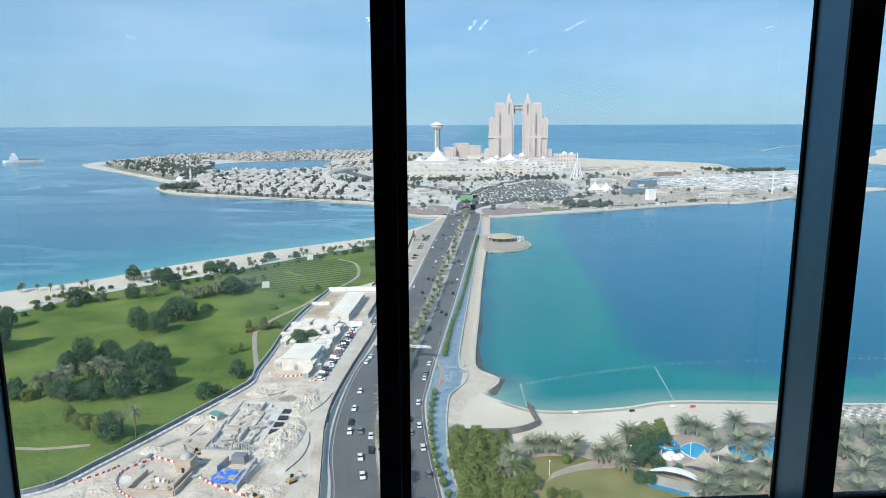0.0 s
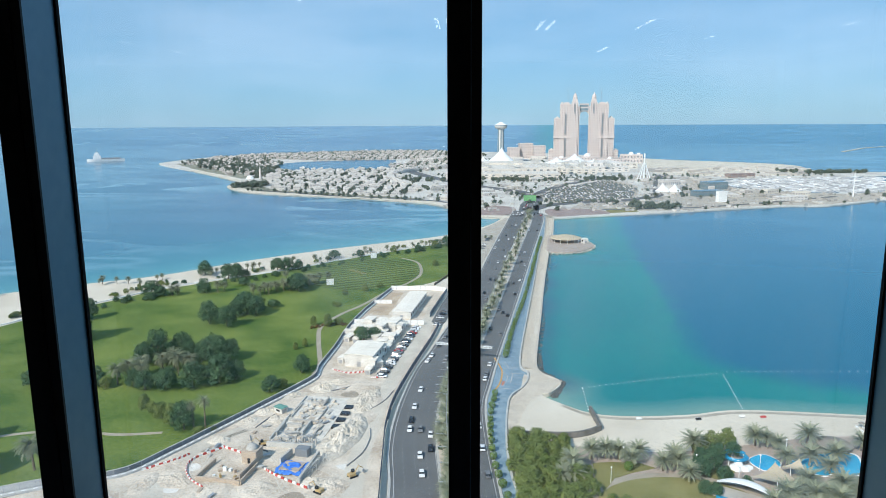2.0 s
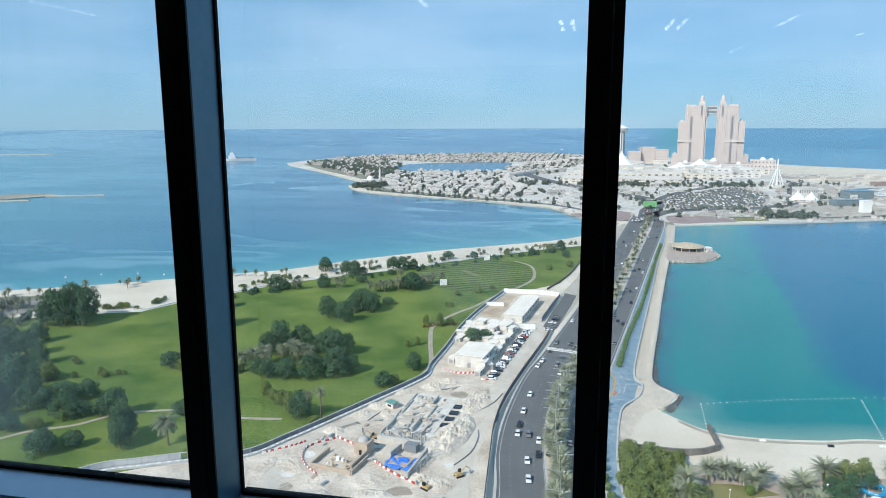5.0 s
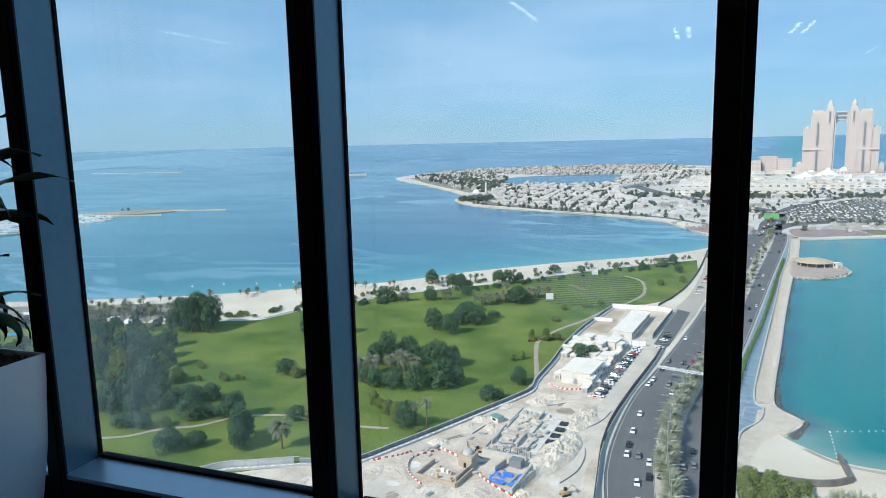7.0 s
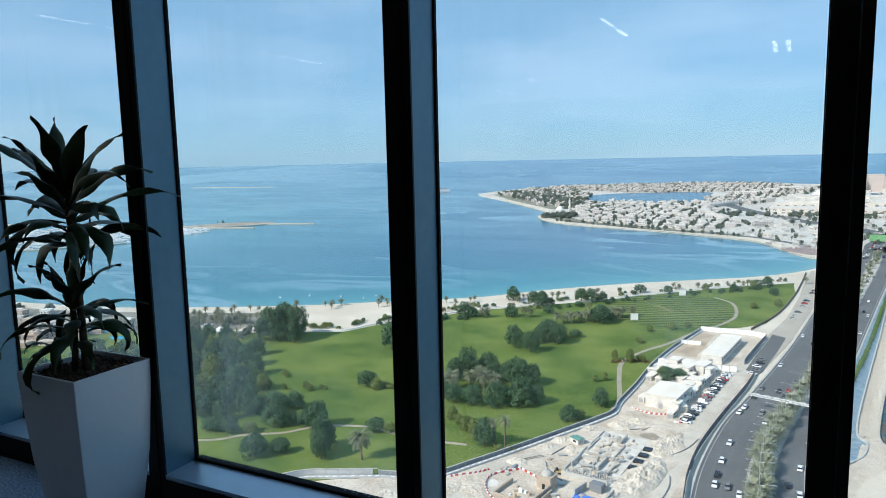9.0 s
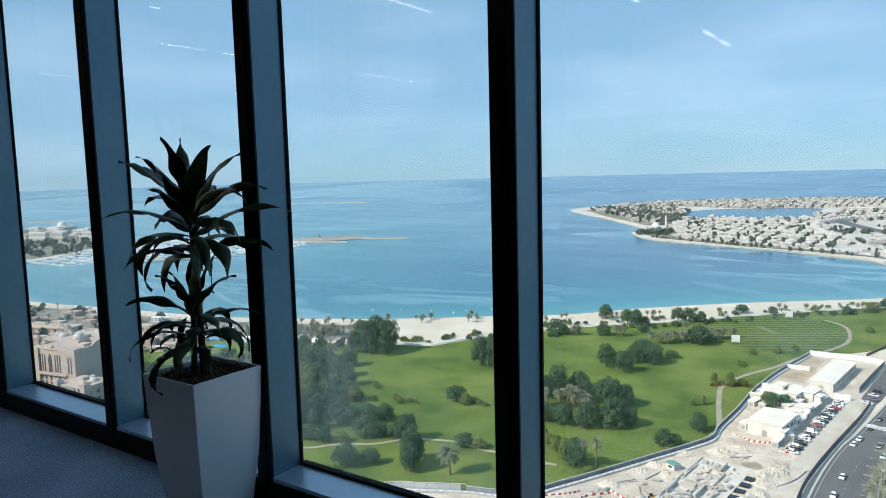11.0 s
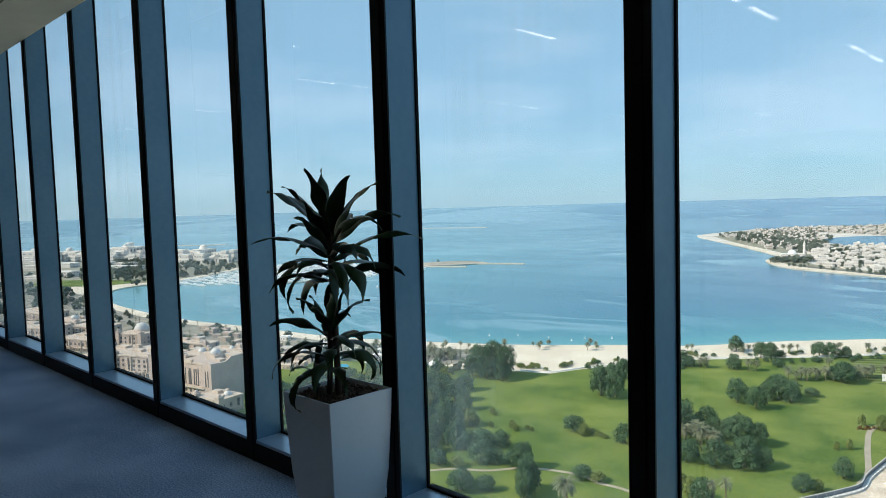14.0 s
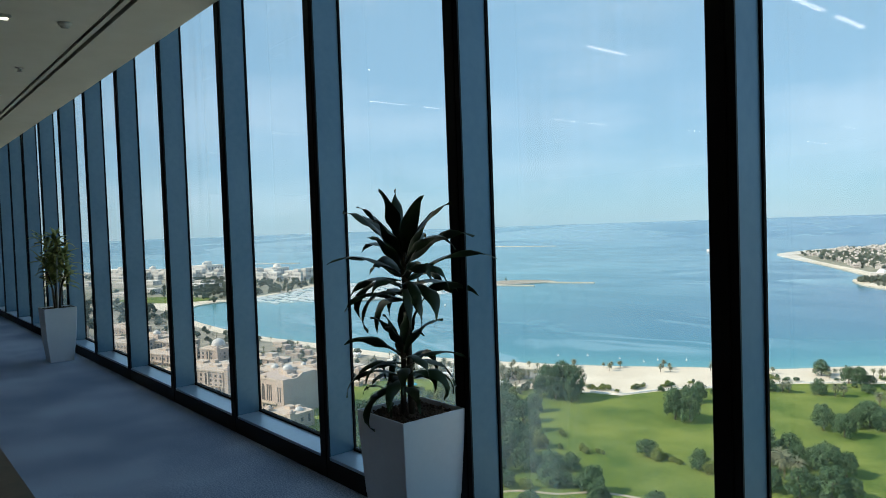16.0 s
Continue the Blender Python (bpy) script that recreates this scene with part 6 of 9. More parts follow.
for x, y in ((43.6, 221), (48.6, 222), (53, 221), (56.5, 216.6), (59.5, 221), (66, 213.6), (71, 214.4), (80, 226.6), (72.5, 206.5), (71, 218.6), (107.7, 231.6), (108.7, 218), (110.5, 229), (104, 232.5), (122.6, 233), (116, 217.7), (120, 212.4), (125.6, 219),
             (34.5, 205), (31.4, 203.7), (36, 212), (104.6, 199), (106.5, 195), (111, 195), (97.8, 192.4), (112.8, 191.4), (92, 189.4), (104, 187), (108, 202), (118, 200), (97, 187.4), (139.6, 229.5), (121, 195), (126, 201), (132, 203),
             (117, 187), (126, 190), (137, 198), (140, 206), (146, 226), (150, 218), (152, 208)):
    plant(PALM_LOW, x, y, grow.uniform(0.85, 1.12), GR - 0.2, "palm_tree", "low date palm with a full pale grey-green crown", "palm tree", "palms of the beach park")

grove = random.Random(31)
for gx in np.arange(138, 216, 7.2):
    for gy in np.arange(162, 228, 7.6):
        if grove.random() < 0.82:
            plant(PALM_LOW, gx + grove.uniform(-2.4, 2.4), gy + grove.uniform(-2.4, 2.4), grove.uniform(0.9, 1.2), GR - 0.2, "palm_tree", "low date palm in the dense grove behind the beach", "palm tree", "palms of the beach grove")


def blob(cx, cy, pts, n=6):
    return curve([(cx + x, cy + y) for x, y in pts], n, True)


for shape in (blob(102, 219.5, ((-4.6, 1.2), (-1.0, 4.8), (2.8, 5.4), (5.2, 0), (1.6, -4.8), (-2.6, -5.0))), blob(122, 218, ((-12, 1), (-8.5, 3.6), (-4.2, 4.6), (2, 8), (8, 9.6), (13.4, 7.4), (11, -1), (6.4, -6.4), (0, -5), (-4, -7), (-9, -4)))):
    c = sum(shape, Vector((0, 0))) / len(shape)
    rim = [c + (p - c) * 1.07 for p in shape]
    tagged(part("pool_rim", Geo().prism(rim, GR, GR + 0.28), MAT["white"]), "white rim of a swimming pool", "pool rim", kind="structure")
    tagged(part("pool_water", Geo().prism(shape, GR, GR + 0.34), MAT["pool"]), "bright blue water of a free-form swimming pool", "swimming pool", kind="structure")
sl = thing("water_slide", pose(92, 219.6, GR), "teal-blue looping water slide over white rockwork", "water slide")
loop = [Vector((3.5 * math.cos(a), 3.1 * math.sin(a), 2.7 - 0.12 * a)) for a in np.linspace(0.4, 7.0, 36)]
g = Geo()
for i, p in enumerate(loop):
    out = Vector((p.x, p.y, 0)).normalized()
    g.v += [tuple(p + out * r + Vector((0, 0, z))) for r, z in ((-0.85, 0.55), (-0.6, 0.0), (0.6, 0.0), (0.85, 0.55), (0.75, 0.55), (0.5, 0.12), (-0.5, 0.12), (-0.75, 0.55))]
    if i:
        o = 8 * (i - 1)
        g.f += [(o + k, o + (k + 1) % 8, o + 8 + (k + 1) % 8, o + 8 + k) for k in range(8)]
part("chute", g, MAT["slide"], sl)
for k in range(6):
    q = loop[6 * k]
    part("post", Geo().tube([(q.x, q.y, 0), (q.x, q.y, q.z)], 0.14, 0.14, 6), MAT["white"], sl)
rk = random.Random(61)
for x, y, r, h in ((-1.5, -4.4, 2.2, 1.7), (1.6, -4.8, 1.8, 1.3), (0, -3.0, 1.7, 2.4), (3.4, -3.6, 1.4, 1.0)):
    part("rock", Geo().turned(x, y, [(r, 0), (r * 0.92, h * 0.5), (r * 0.62, h * rk.uniform(0.8, 0.9)), (r * 0.2, h)], 9), MAT["white"], sl, "white rendered rockwork")


def shade_sail(x, y, rz, sx, sy, h, m, label, sag=1.2):
    t = thing("shade_sail", pose(x, y, GR, 0, 0, rz), label, "shade sail")
    g, k = Geo(), 8
    for j in range(k + 1):
        for i in range(k + 1):
            u, v = 2 * i / k - 1, 2 * j / k - 1
            pin = 1 - 0.18 * (1 - u * u) * abs(v) - 0.0
            g.v.append((u * sx / 2 * (1 - 0.15 * (1 - v * v) * abs(u)), v * sy / 2 * pin, h + sag * u * v + 0.5 * (u * u + v * v) / 2))
    g.f += [(j * (k + 1) + i, j * (k + 1) + i + 1, (j + 1) * (k + 1) + i + 1, (j + 1) * (k + 1) + i) for j in range(k) for i in range(k)]
    part("cloth", g, m, t)
    for u, v in ((-1, -1), (1, -1), (1, 1), (-1, 1)):
        part("post", Geo().tube([(u * sx / 2, v * sy / 2, 0), (u * sx / 2, v * sy / 2, h + sag * u * v + 0.6)], 0.14, 0.1, 6), MAT["white"], t)


shade_sail(99, 204.5, 30, 11, 9, 3.2, MAT["sail"], "tan stretched shade sail over the terrace")
shade_sail(107.5, 210, 10, 7, 5.5, 3.4, MAT["sail"], "tan stretched shade sail over the terrace")
vt = thing("vaulted_canopy", pose(87.4, 198.8, GR, 0, 0, -34), "white vaulted canopy over a small stage", "canopy")
g = Geo()
for j in range(13):
    for i in range(9):
        u, a = -1 + 2 * j / 12, math.pi * (0.36 + 0.64 * i / 8)
        g.v.append((u * 8.6, -4.6 * math.cos(a) * (1 - 0.62 * u * u), 0.6 + 4.0 * math.sin(a) * (1 - 0.6 * u * u)))
g.f += [(j * 9 + i, j * 9 + i + 1, j * 9 + i + 10, j * 9 + i + 9) for j in range(12) for i in range(8)]
part("shell", g, MAT["white"], vt, smooth=True)
part("base", Geo().slab(0, -3.0, 0, 17, 7, 0.6), MAT["concrete"], vt)
part("edge", Geo().slab(-1, -6.9, 0, 12, 0.8, 1.0), MAT["slide"], vt, "blue edge panel")
th = thing("thatched_pavilion", pose(130, 229.5, GR), "wide round pavilion with a grey thatched roof", "pavilion")
part("roof", Geo().turned(0, 0, [(5.9, 2.6), (5.8, 2.85), (3.0, 3.6), (0.2, 4.4)], 20), MAT["thatch"], th)
for k in range(8):
    a = 2 * math.pi * k / 8
    part("post", Geo().tube([(5.0 * math.cos(a), 5.0 * math.sin(a), 0), (5.0 * math.cos(a), 5.0 * math.sin(a), 2.9)], 0.15, 0.15, 6), MAT["bark"], th)
part("bar", Geo().turned(0, 0, [(2.2, 0), (2.2, 1.1)], 14), MAT["wood"], th)


g, rake = Geo(), random.Random(77)
for k in range(26):
    x, y, a = 56 + 3.6 * k + rake.uniform(-1, 1), rake.uniform(232, 250), rake.uniform(1.9, 2.3)
    c = [Vector((x + j * 1.3 * math.cos(a) + rake.uniform(-0.2, 0.2), y + j * 1.3 * math.sin(a))) for j in range(rake.randint(3, 7))]
    g.ribbon([p for p in c if p.y < 253], 0.28, GR - 0.2, GR + 0.03) if sum(p.y < 253 for p in c) > 1 else None
tagged(part("rake_marks", g, mat("raked sand", (0.50, 0.455, 0.375), (0.58, 0.53, 0.44), 5, 0.95, fine=0.6)), "faint lines raked into the beach sand", "sand marks", kind="structure")


def parasol_proto():
    t = thing("parasol", pose(150, 248, GR), "small thatched parasol on the beach", "parasol", "parasols on the beach")
    part("pole", Geo().tube([(0, 0, 0), (0, 0, 2.5)], 0.06, 0.05, 6), MAT["bark"], t)
    part("shade", Geo().turned(0, 0, [(1.2, 2.0), (0.65, 2.4), (0.05, 2.65)], 10), MAT["thatch"], t)
    part("lounger", Geo().slab(1.2, 0.4, 0, 0.7, 1.9, 0.35), MAT["white"], t)
    part("lounger", Geo().slab(-1.2, 0.4, 0, 0.7, 1.9, 0.35), MAT["white"], t)
    return t


pp = parasol_proto()
for k in range(56):
    if k:
        copy_thing(pp, pose(150 + 4.6 * (k % 14) + grow.uniform(-0.7, 0.7), 249 - 4.4 * (k // 14) + grow.uniform(-0.6, 0.6), GR))
for x, y, m, lab in ((91, 254, "carblack", "small dark beach kiosk cart"), (109, 257, "white", "white beach lounger stack"), (117, 256.5, "red", "red rescue cart on the sand"), (68, 254, "white", "white slatted bench on the beach")):
    t = thing("beach_cart", pose(x, y, GR, 0, 0, 8), lab, "beach cart")
    part("box", Geo().slab(0, 0, 0.3, 2.2, 0.9, 0.55, top=0.85), MAT[m], t)
    part("base", Geo().slab(0, 0, 0, 2.2, 0.9, 0.3), MAT["steel"], t)
for x, y in ((54, 219), (47, 205), (77, 214), (98, 214), (88, 206), (112, 226)):
    t = thing("park_lamp", pose(x, y, GR), "slim white park lamp", "lamp", "park lamps")
    part("pole", Geo().tube([(0, 0, 0), (0, 0, 5.5)], 0.1, 0.07, 6), MAT["white"], t)
    part("head", Geo().turned(0, 0, [(0.15, 5.4), (0.35, 5.7), (0.1, 5.95)], 8), MAT["white"], t)

# float lines in the bay
ball = Geo().dome(0, 0, 0, 0.27, 0.27, 8, 3).mesh("float", MAT["white"], True)
for pts, gap in (([(52, 290), (86, 301), (120, 309.5)], 2.6), ([(123, 311), (186, 313), (290, 309)], 3.0), ([(52, 289), (50.5, 266)], 3.0), ([(120, 307), (113.5, 267)], 2.3)):
    line = thing("float_line", pose(0, 0, SEA), "line of small white floats on the water", "float line", "float lines in the bay")
    c = curve(pts, 60)
    last = None
    for p in c:
        if last is None or (p - last).length >= gap:
            part("float", ball, None, line, at=pose(p.x, p.y, 0.02))
            last = p
# round pier with a canopy
PIER = curve([(74, 612), (86, 605), (104, 611), (119, 634), (120, 652), (113, 690), (100, 700), (84, 694), (78, 650)], 6, True)
tagged(part("pier_ground", Geo().prism(PIER, -119, GR + 0.3), MAT["deck"]), "rounded stone pier reaching from the promenade", "pier", kind="structure")


def pier_rim(rng):
    i = rng.randrange(len(PIER))
    p = PIER[i].lerp(PIER[i - 1], rng.random())
    return p.x + rng.uniform(-1, 1.5), p.y + rng.uniform(-2, 1), SEA + rng.uniform(0, 1.4)


tagged(part("pier_rocks", rock_heap(random.Random(2), pier_rim, 420, 0.9), MAT["rock"]), "pale rocks round the foot of the pier", "rocks", kind="stuff")
cp = thing("pier_canopy", pose(97, 660, GR + 0.3), "broad low tan canopy of a pier restaurant", "canopy")
part("roof", Geo().turned(0, 0, [(15, 3.6), (14.6, 4.2), (7, 6.0), (0.3, 6.8)], 22), MAT["sail"], cp)
for k in range(12):
    a = 2 * math.pi * k / 12
    part("post", Geo().tube([(13 * math.cos(a), 13 * math.sin(a), 0), (13 * math.cos(a), 13 * math.sin(a), 4.2)], 0.25, 0.25, 6), MAT["white"], cp)
part("kitchen", Geo().turned(0, 0, [(5, 0), (5, 3.5)], 12), MAT["mud"], cp)
shed(114, 652, 5, 5, 4.5, 20, "small white kiosk on the pier", 0.3, "kiosk")

# ---- the island across the bay ----
MAT.update(
    villa=mat("white villa render", (0.54, 0.50, 0.455), (0.74, 0.70, 0.655), 9, 0.85, vary=0.6),
    villa_mix=mat("pale villa renders", (0.40, 0.365, 0.325), (0.72, 0.68, 0.635), 9, 0.85, island=0.8),
    hull_mix=mat("weathered boat paint", (0.30, 0.31, 0.32), (0.74, 0.73, 0.71), 4, 0.5, island=0.85),
    greyroof=mat("grey beige roofs", (0.27, 0.255, 0.24), (0.60, 0.57, 0.52), 9, 0.85, island=0.8),
    cream=mat("cream stone facade", (0.54, 0.465, 0.43), (0.65, 0.57, 0.53), 12, 0.85, fine=1.5),
    recess=mat("shaded window glass", (0.16, 0.17, 0.18), (0.25, 0.26, 0.27), 5, 0.35),
    # loggia shade put into an even dark colour; no recess is built
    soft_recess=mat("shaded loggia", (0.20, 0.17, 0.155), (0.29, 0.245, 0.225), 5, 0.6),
    beige=mat("beige render", (0.58, 0.53, 0.46), (0.72, 0.67, 0.60), 15, 0.9),
    tent=mat("white membrane", (0.78, 0.78, 0.77), (0.84, 0.84, 0.83), 9, 0.6),
    teal=mat("grey teal glass facade", (0.13, 0.20, 0.235), (0.20, 0.27, 0.30), 6, 0.2),
    pink=mat("reddish plaza paving", (0.26, 0.19, 0.17), (0.36, 0.28, 0.25), 14, 0.9, fine=2),
    hull=mat("white yacht hull", (0.72, 0.72, 0.72), (0.80, 0.80, 0.80), 4, 0.3),
    green=mat("green billboard", (0.14, 0.36, 0.14), (0.20, 0.44, 0.20), 5, 0.7),
)
isle = random.Random(77)
MAT["verge"] = mat("dusty planted verge", (0.13, 0.145, 0.085), (0.34, 0.315, 0.25), 14, 0.95, fine=3)


def block(t, x, y, sx, sy, h, rz=0, m=None, rows=0, cols=0, z=0.0, name="wall"):
    """A storeyed mass with a parapet and rows of recessed windows on its four sides."""
    mass = part(name, Geo().slab(x, y, z, sx, sy, h, rz).slab(x, y, z + h, sx + 0.6, sy + 0.6, 0.7, rz), m or MAT["villa"], t)
    if not rows:
        return
    g = Geo()
    mm = pose(x, y, z, 0, 0, rz)
    for f, (w, d) in enumerate(((sx, sy), (sy, sx), (sx, sy), (sy, sx))):
        q = mm @ pose(0, 0, 0, 0, 0, 90 * f) @ Matrix.Translation((0, -d / 2, 0))
        for r in range(rows):
            z0 = h * (r + 0.28) / rows
            for c in range(cols):
                x0 = -w / 2 + w * (c + 0.5) / cols
                g.box(x0 - w / cols * 0.2, x0 + w / cols * 0.2, -0.12, 0.3, z0, z0 + h / rows * 0.42, q)
    part("window_row", g, MAT["recess"], mass, "dark recessed windows")


# villas: a few kinds, repeated
def villa_proto(k):
    t = thing("villa", pose(0, 0, -400), ("white two-storey flat-roofed villa among trees", "cream white villa with a roof terrace", "low white villa with a walled court", "tall white villa with a stair tower")[k], "villa", "villas on the island")
    r = random.Random(k)
    w, d, h = r.uniform(11, 15), r.uniform(9, 13), (7.5, 8.5, 5.5, 9.0)[k]
    block(t, 0, 0, w, d, h, 0, None, 2, 4)
    part("annex", Geo().slab(w * 0.25, d * 0.2, h, w * 0.4, d * 0.45, 3.2).slab(-w * 0.55, -d * 0.2, 0, w * 0.4, d * 0.6, h * 0.5).box(-w, w, -d * 0.95, -d * 0.95 + 0.4, 0, 2.2).box(-w, -w + 0.4, -d * 0.9, d * 0.8, 0, 2.2), MAT["villa"], t)
    return t


VILLA, placed = [villa_proto(k) for k in range(4)], {}


def put_villa(x, y, rz):
    k = isle.randrange(4)
    s = isle.uniform(0.85, 1.15)
    m = Matrix.LocRotScale((x, y, GR), Euler((0, 0, radians(rz))), (s, s, s))
    if k not in placed:
        placed[k] = 1
        VILLA[k].matrix_basis = m
    else:
        copy_thing(VILLA[k], pose(x, y, GR, 0, 0, rz)).scale = [s * 0.84] * 3


def far_tree(x, y, s=1.0, palm=False, group="trees on the island"):
    woods.setdefault(group, []).append((x, y, s * isle.uniform(0.9, 1.1), isle.uniform(0, 6.28), palm, isle.randrange(2)))


woods = {}


def raise_woods():
    """The far trees of each stretch, too many to count, become one object a stretch and kind."""
    for group, spots in woods.items():
        for palm in (False, True):
            for piece in (0, 1):
                V, F, base = [], [], 0
                for x, y, s, a, p, k in spots:
                    if p != palm:
                        continue
                    me = (FARPALM if palm else FAR)[k][piece]
                    co = np.array([v.co[:] for v in me.vertices]) if (palm, piece, k) not in shapes else shapes[(palm, piece, k)][0]
                    if (palm, piece, k) not in shapes:
                        shapes[(palm, piece, k)] = (co, [tuple(f.vertices) for f in me.polygons])
                    c, sn = math.cos(a), math.sin(a)
                    V.append(np.stack([x + s * (c * co[:, 0] - sn * co[:, 1]), y + s * (sn * co[:, 0] + c * co[:, 1]), GR + s * co[:, 2]], 1))
                    F += [tuple(i + base for i in f) for f in shapes[(palm, piece, k)][1]]
                    base += len(co)
                if not V:
                    continue
                me = bpy.data.meshes.new("far_trees")
                me.from_pydata(np.concatenate(V).tolist(), [], F)
                me.materials.append(MAT["bark"] if piece == 0 else MAT["frond"] if palm else MAT["hazed_leaf"])
                what = ("far_palms" if palm else "far_trees") if piece else "far_trunks"
                tagged(new(what, me), ("crowns of distant " if piece else "trunks of distant ") + ("palms, " if palm else "dark green trees, ") + group, what.replace("_", " "), kind="stuff")


shapes = {}


VIL_A = [(-400, 1330), (-330, 1180), (-240, 1125), (-100, 1060), (-75, 1180), (-150, 1530), (-200, 1700), (-350, 1720), (-430, 1560)]
VIL_B = [(-760, 2190), (-600, 2190), (-430, 2070), (-340, 2075), (-220, 2140), (-110, 2200), (0, 2500), (-120, 2700), (-330, 2690), (-590, 2580), (-780, 2380)]
VIL_D = [(-820, 1985), (-660, 1745), (-520, 1500), (-430, 1480), (-470, 1700), (-540, 1960), (-640, 2150), (-830, 2330)]
VIL_E = [(-430, 1730), (-200, 1715), (-120, 1560), (-60, 1700), (20, 2000), (60, 2400), (-150, 2260), (-160, 1880), (-300, 1735)]
far_walls, far_panes = Geo(), Geo()
for poly, gap, dens in ((VIL_B, 19, 0.84), (VIL_D, 22, 0.66), (VIL_E, 21, 0.78)):
    xs, ys = [p[0] for p in poly], [p[1] for p in poly]
    for gx in np.arange(min(xs), max(xs), gap):
        for gy in np.arange(min(ys), max(ys), gap * 1.2):
            x, y = gx + isle.uniform(-5, 5), gy + isle.uniform(-5, 5)
            if not inside((x, y), poly) or inside((x, y), LAGOON):
                continue
            if isle.random() < dens:
                w, d, h, rz = isle.uniform(7, 14), isle.uniform(6, 11), isle.uniform(4, 8), 20 + isle.choice((0, 90)) + isle.uniform(-10, 10)
                far_walls.slab(x, y, GR, w, d, h, rz).slab(x + 2, y + 1, GR + h, w * 0.45, d * 0.5, 2.8, rz)
                for z in (0.15, 0.6):
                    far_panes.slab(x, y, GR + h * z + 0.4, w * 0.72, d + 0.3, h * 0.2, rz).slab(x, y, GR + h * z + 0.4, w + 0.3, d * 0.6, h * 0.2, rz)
            for q in range(3 if poly is VIL_D else 2):
                if isle.random() < 0.62:
                    far_tree(x + gap * isle.uniform(0.2, 0.8), y + gap * isle.uniform(0.2, 0.8), isle.uniform(0.5, 1.05))
tagged(part("distant_villas", far_walls, MAT["villa_mix"]), "crowd of distant white flat-roofed villas", "villas", kind="stuff")
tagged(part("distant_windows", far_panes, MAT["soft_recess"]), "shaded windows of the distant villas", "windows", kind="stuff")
for poly, gap, dens in ((VIL_A, 23, 0.9),):
    xs, ys = [p[0] for p in poly], [p[1] for p in poly]
    for gx in np.arange(min(xs), max(xs), gap):
        for gy in np.arange(min(ys), max(ys), gap * 1.15):
            x, y = gx + isle.uniform(-5, 5), gy + isle.uniform(-5, 5)
            if inside((x, y), poly) and not inside((x, y), LAGOON) and isle.random() < dens:
                put_villa(x, y, isle.choice((0, 90, 180, 270)) + 20 + isle.uniform(-8, 8))
            if inside((x, y), poly) and not inside((x + 12, y + 12), LAGOON):
                for q in range(2):
                    far_tree(x + gap * isle.uniform(0.2, 0.8), y + gap * isle.uniform(0.2, 0.8), isle.uniform(0.45, 0.95))
tagged(part("park_ground", Geo().ribbon(curve([(-805, 1965), (-640, 1705), (-470, 1470), (-405, 1350), (-398, 1260), (-330, 1160), (-200, 1092), (-70, 1020)], 8), 44, GR - 0.2, GR + 0.14), MAT["verge"]), "planted green verge behind the island shore", "ground", kind="structure")
for k in range(190):      # wooded tip and shore walk
    u = isle.random()
    far_tree(-800 + 400 * u + isle.uniform(-30, 60), 1960 - 560 * u + isle.uniform(0, 110), isle.uniform(0.8, 1.5))
for k in range(44):
    u = k / 43
    p = Vector((-375, 1166)).lerp(Vector((-60, 996)), u)
    far_tree(p.x + isle.uniform(-4, 4), p.y + 8 + isle.uniform(-5, 5), isle.uniform(0.55, 0.9), isle.random() < 0.4)
for k in range(40):
    far_tree(-425 + isle.uniform(0, 60), 1215 + isle.uniform(0, 60), isle.uniform(0.8, 1.2))
# sand rim and shore walk along the front
front = [p for p in ISLE if p.y < 1700 and p.x < 60]
inner = [p + Vector((13, 18)) for p in front]
tagged(part("shore_walk", Geo().band(inner, front, GR - 1, GR + 0.25), MAT["sand"]), "pale stone edge along the island shore", "embankment", kind="structure")
# mosque at the point
mq = thing("mosque", pose(-408, 1300, GR, 0, 0, 20), "white mosque with a slender minaret at the point", "mosque")
block(mq, 0, 0, 34, 24, 9, 0, MAT["villa"], 1, 7)
part("dome", Geo().dome(0, 0, 9.5, 7, 7, 14, 5), MAT["tent"], mq, smooth=True)
part("minaret", Geo().turned(19, 0, [(2.4, 0), (2.2, 14), (2.9, 14.5), (2.9, 16), (1.8, 16.2), (1.6, 26), (2.2, 26.5), (2.2, 28), (1.1, 28.2), (0.2, 33)], 10), MAT["villa"], mq)

# island roads
for pts, wd in (([(76, 840), (84, 905), (90, 960), (104, 1040), (90, 1140), (20, 1250), (-50, 1400), (-110, 1560), (-150, 1720)], 26), ([(84, 900), (110, 950), (160, 985), (230, 1010), (290, 1070), (330, 1180), (370, 1330), (420, 1500)], 22),
                ([(104, 1040), (130, 1150), (180, 1260), (250, 1370), (330, 1440)], 16), ([(20, 930), (-60, 1020), (-220, 1090), (-360, 1180)], 9), ([(180, 905), (300, 925), (430, 985), (560, 1060)], 9)):
    tagged(part("road", Geo().ribbon(curve(pts, 8), wd, GR - 0.1, GR + 0.35), MAT["asphalt"]), "grey asphalt road on the island", "road", kind="structure")
for u in np.arange(0, 1, 0.035):
    p = curve([(76, 840), (84, 905), (90, 960), (104, 1040)], 30)[int(u * 89)]
    put_car(p.x + isle.uniform(-10, 10), p.y, 80, GR + 0.36)
for pts in ([(10, 860), (44, 850), (62, 880), (66, 930), (40, 950), (14, 930), (-12, 900)], [(108, 842), (150, 855), (182, 868), (176, 900), (140, 918), (106, 905)]):
    tagged(part("plaza", Geo().prism(curve(pts, 5, True), GR - 0.2, GR + 0.28), MAT["pink"]), "reddish paved plaza at the head of the causeway", "plaza", kind="structure")
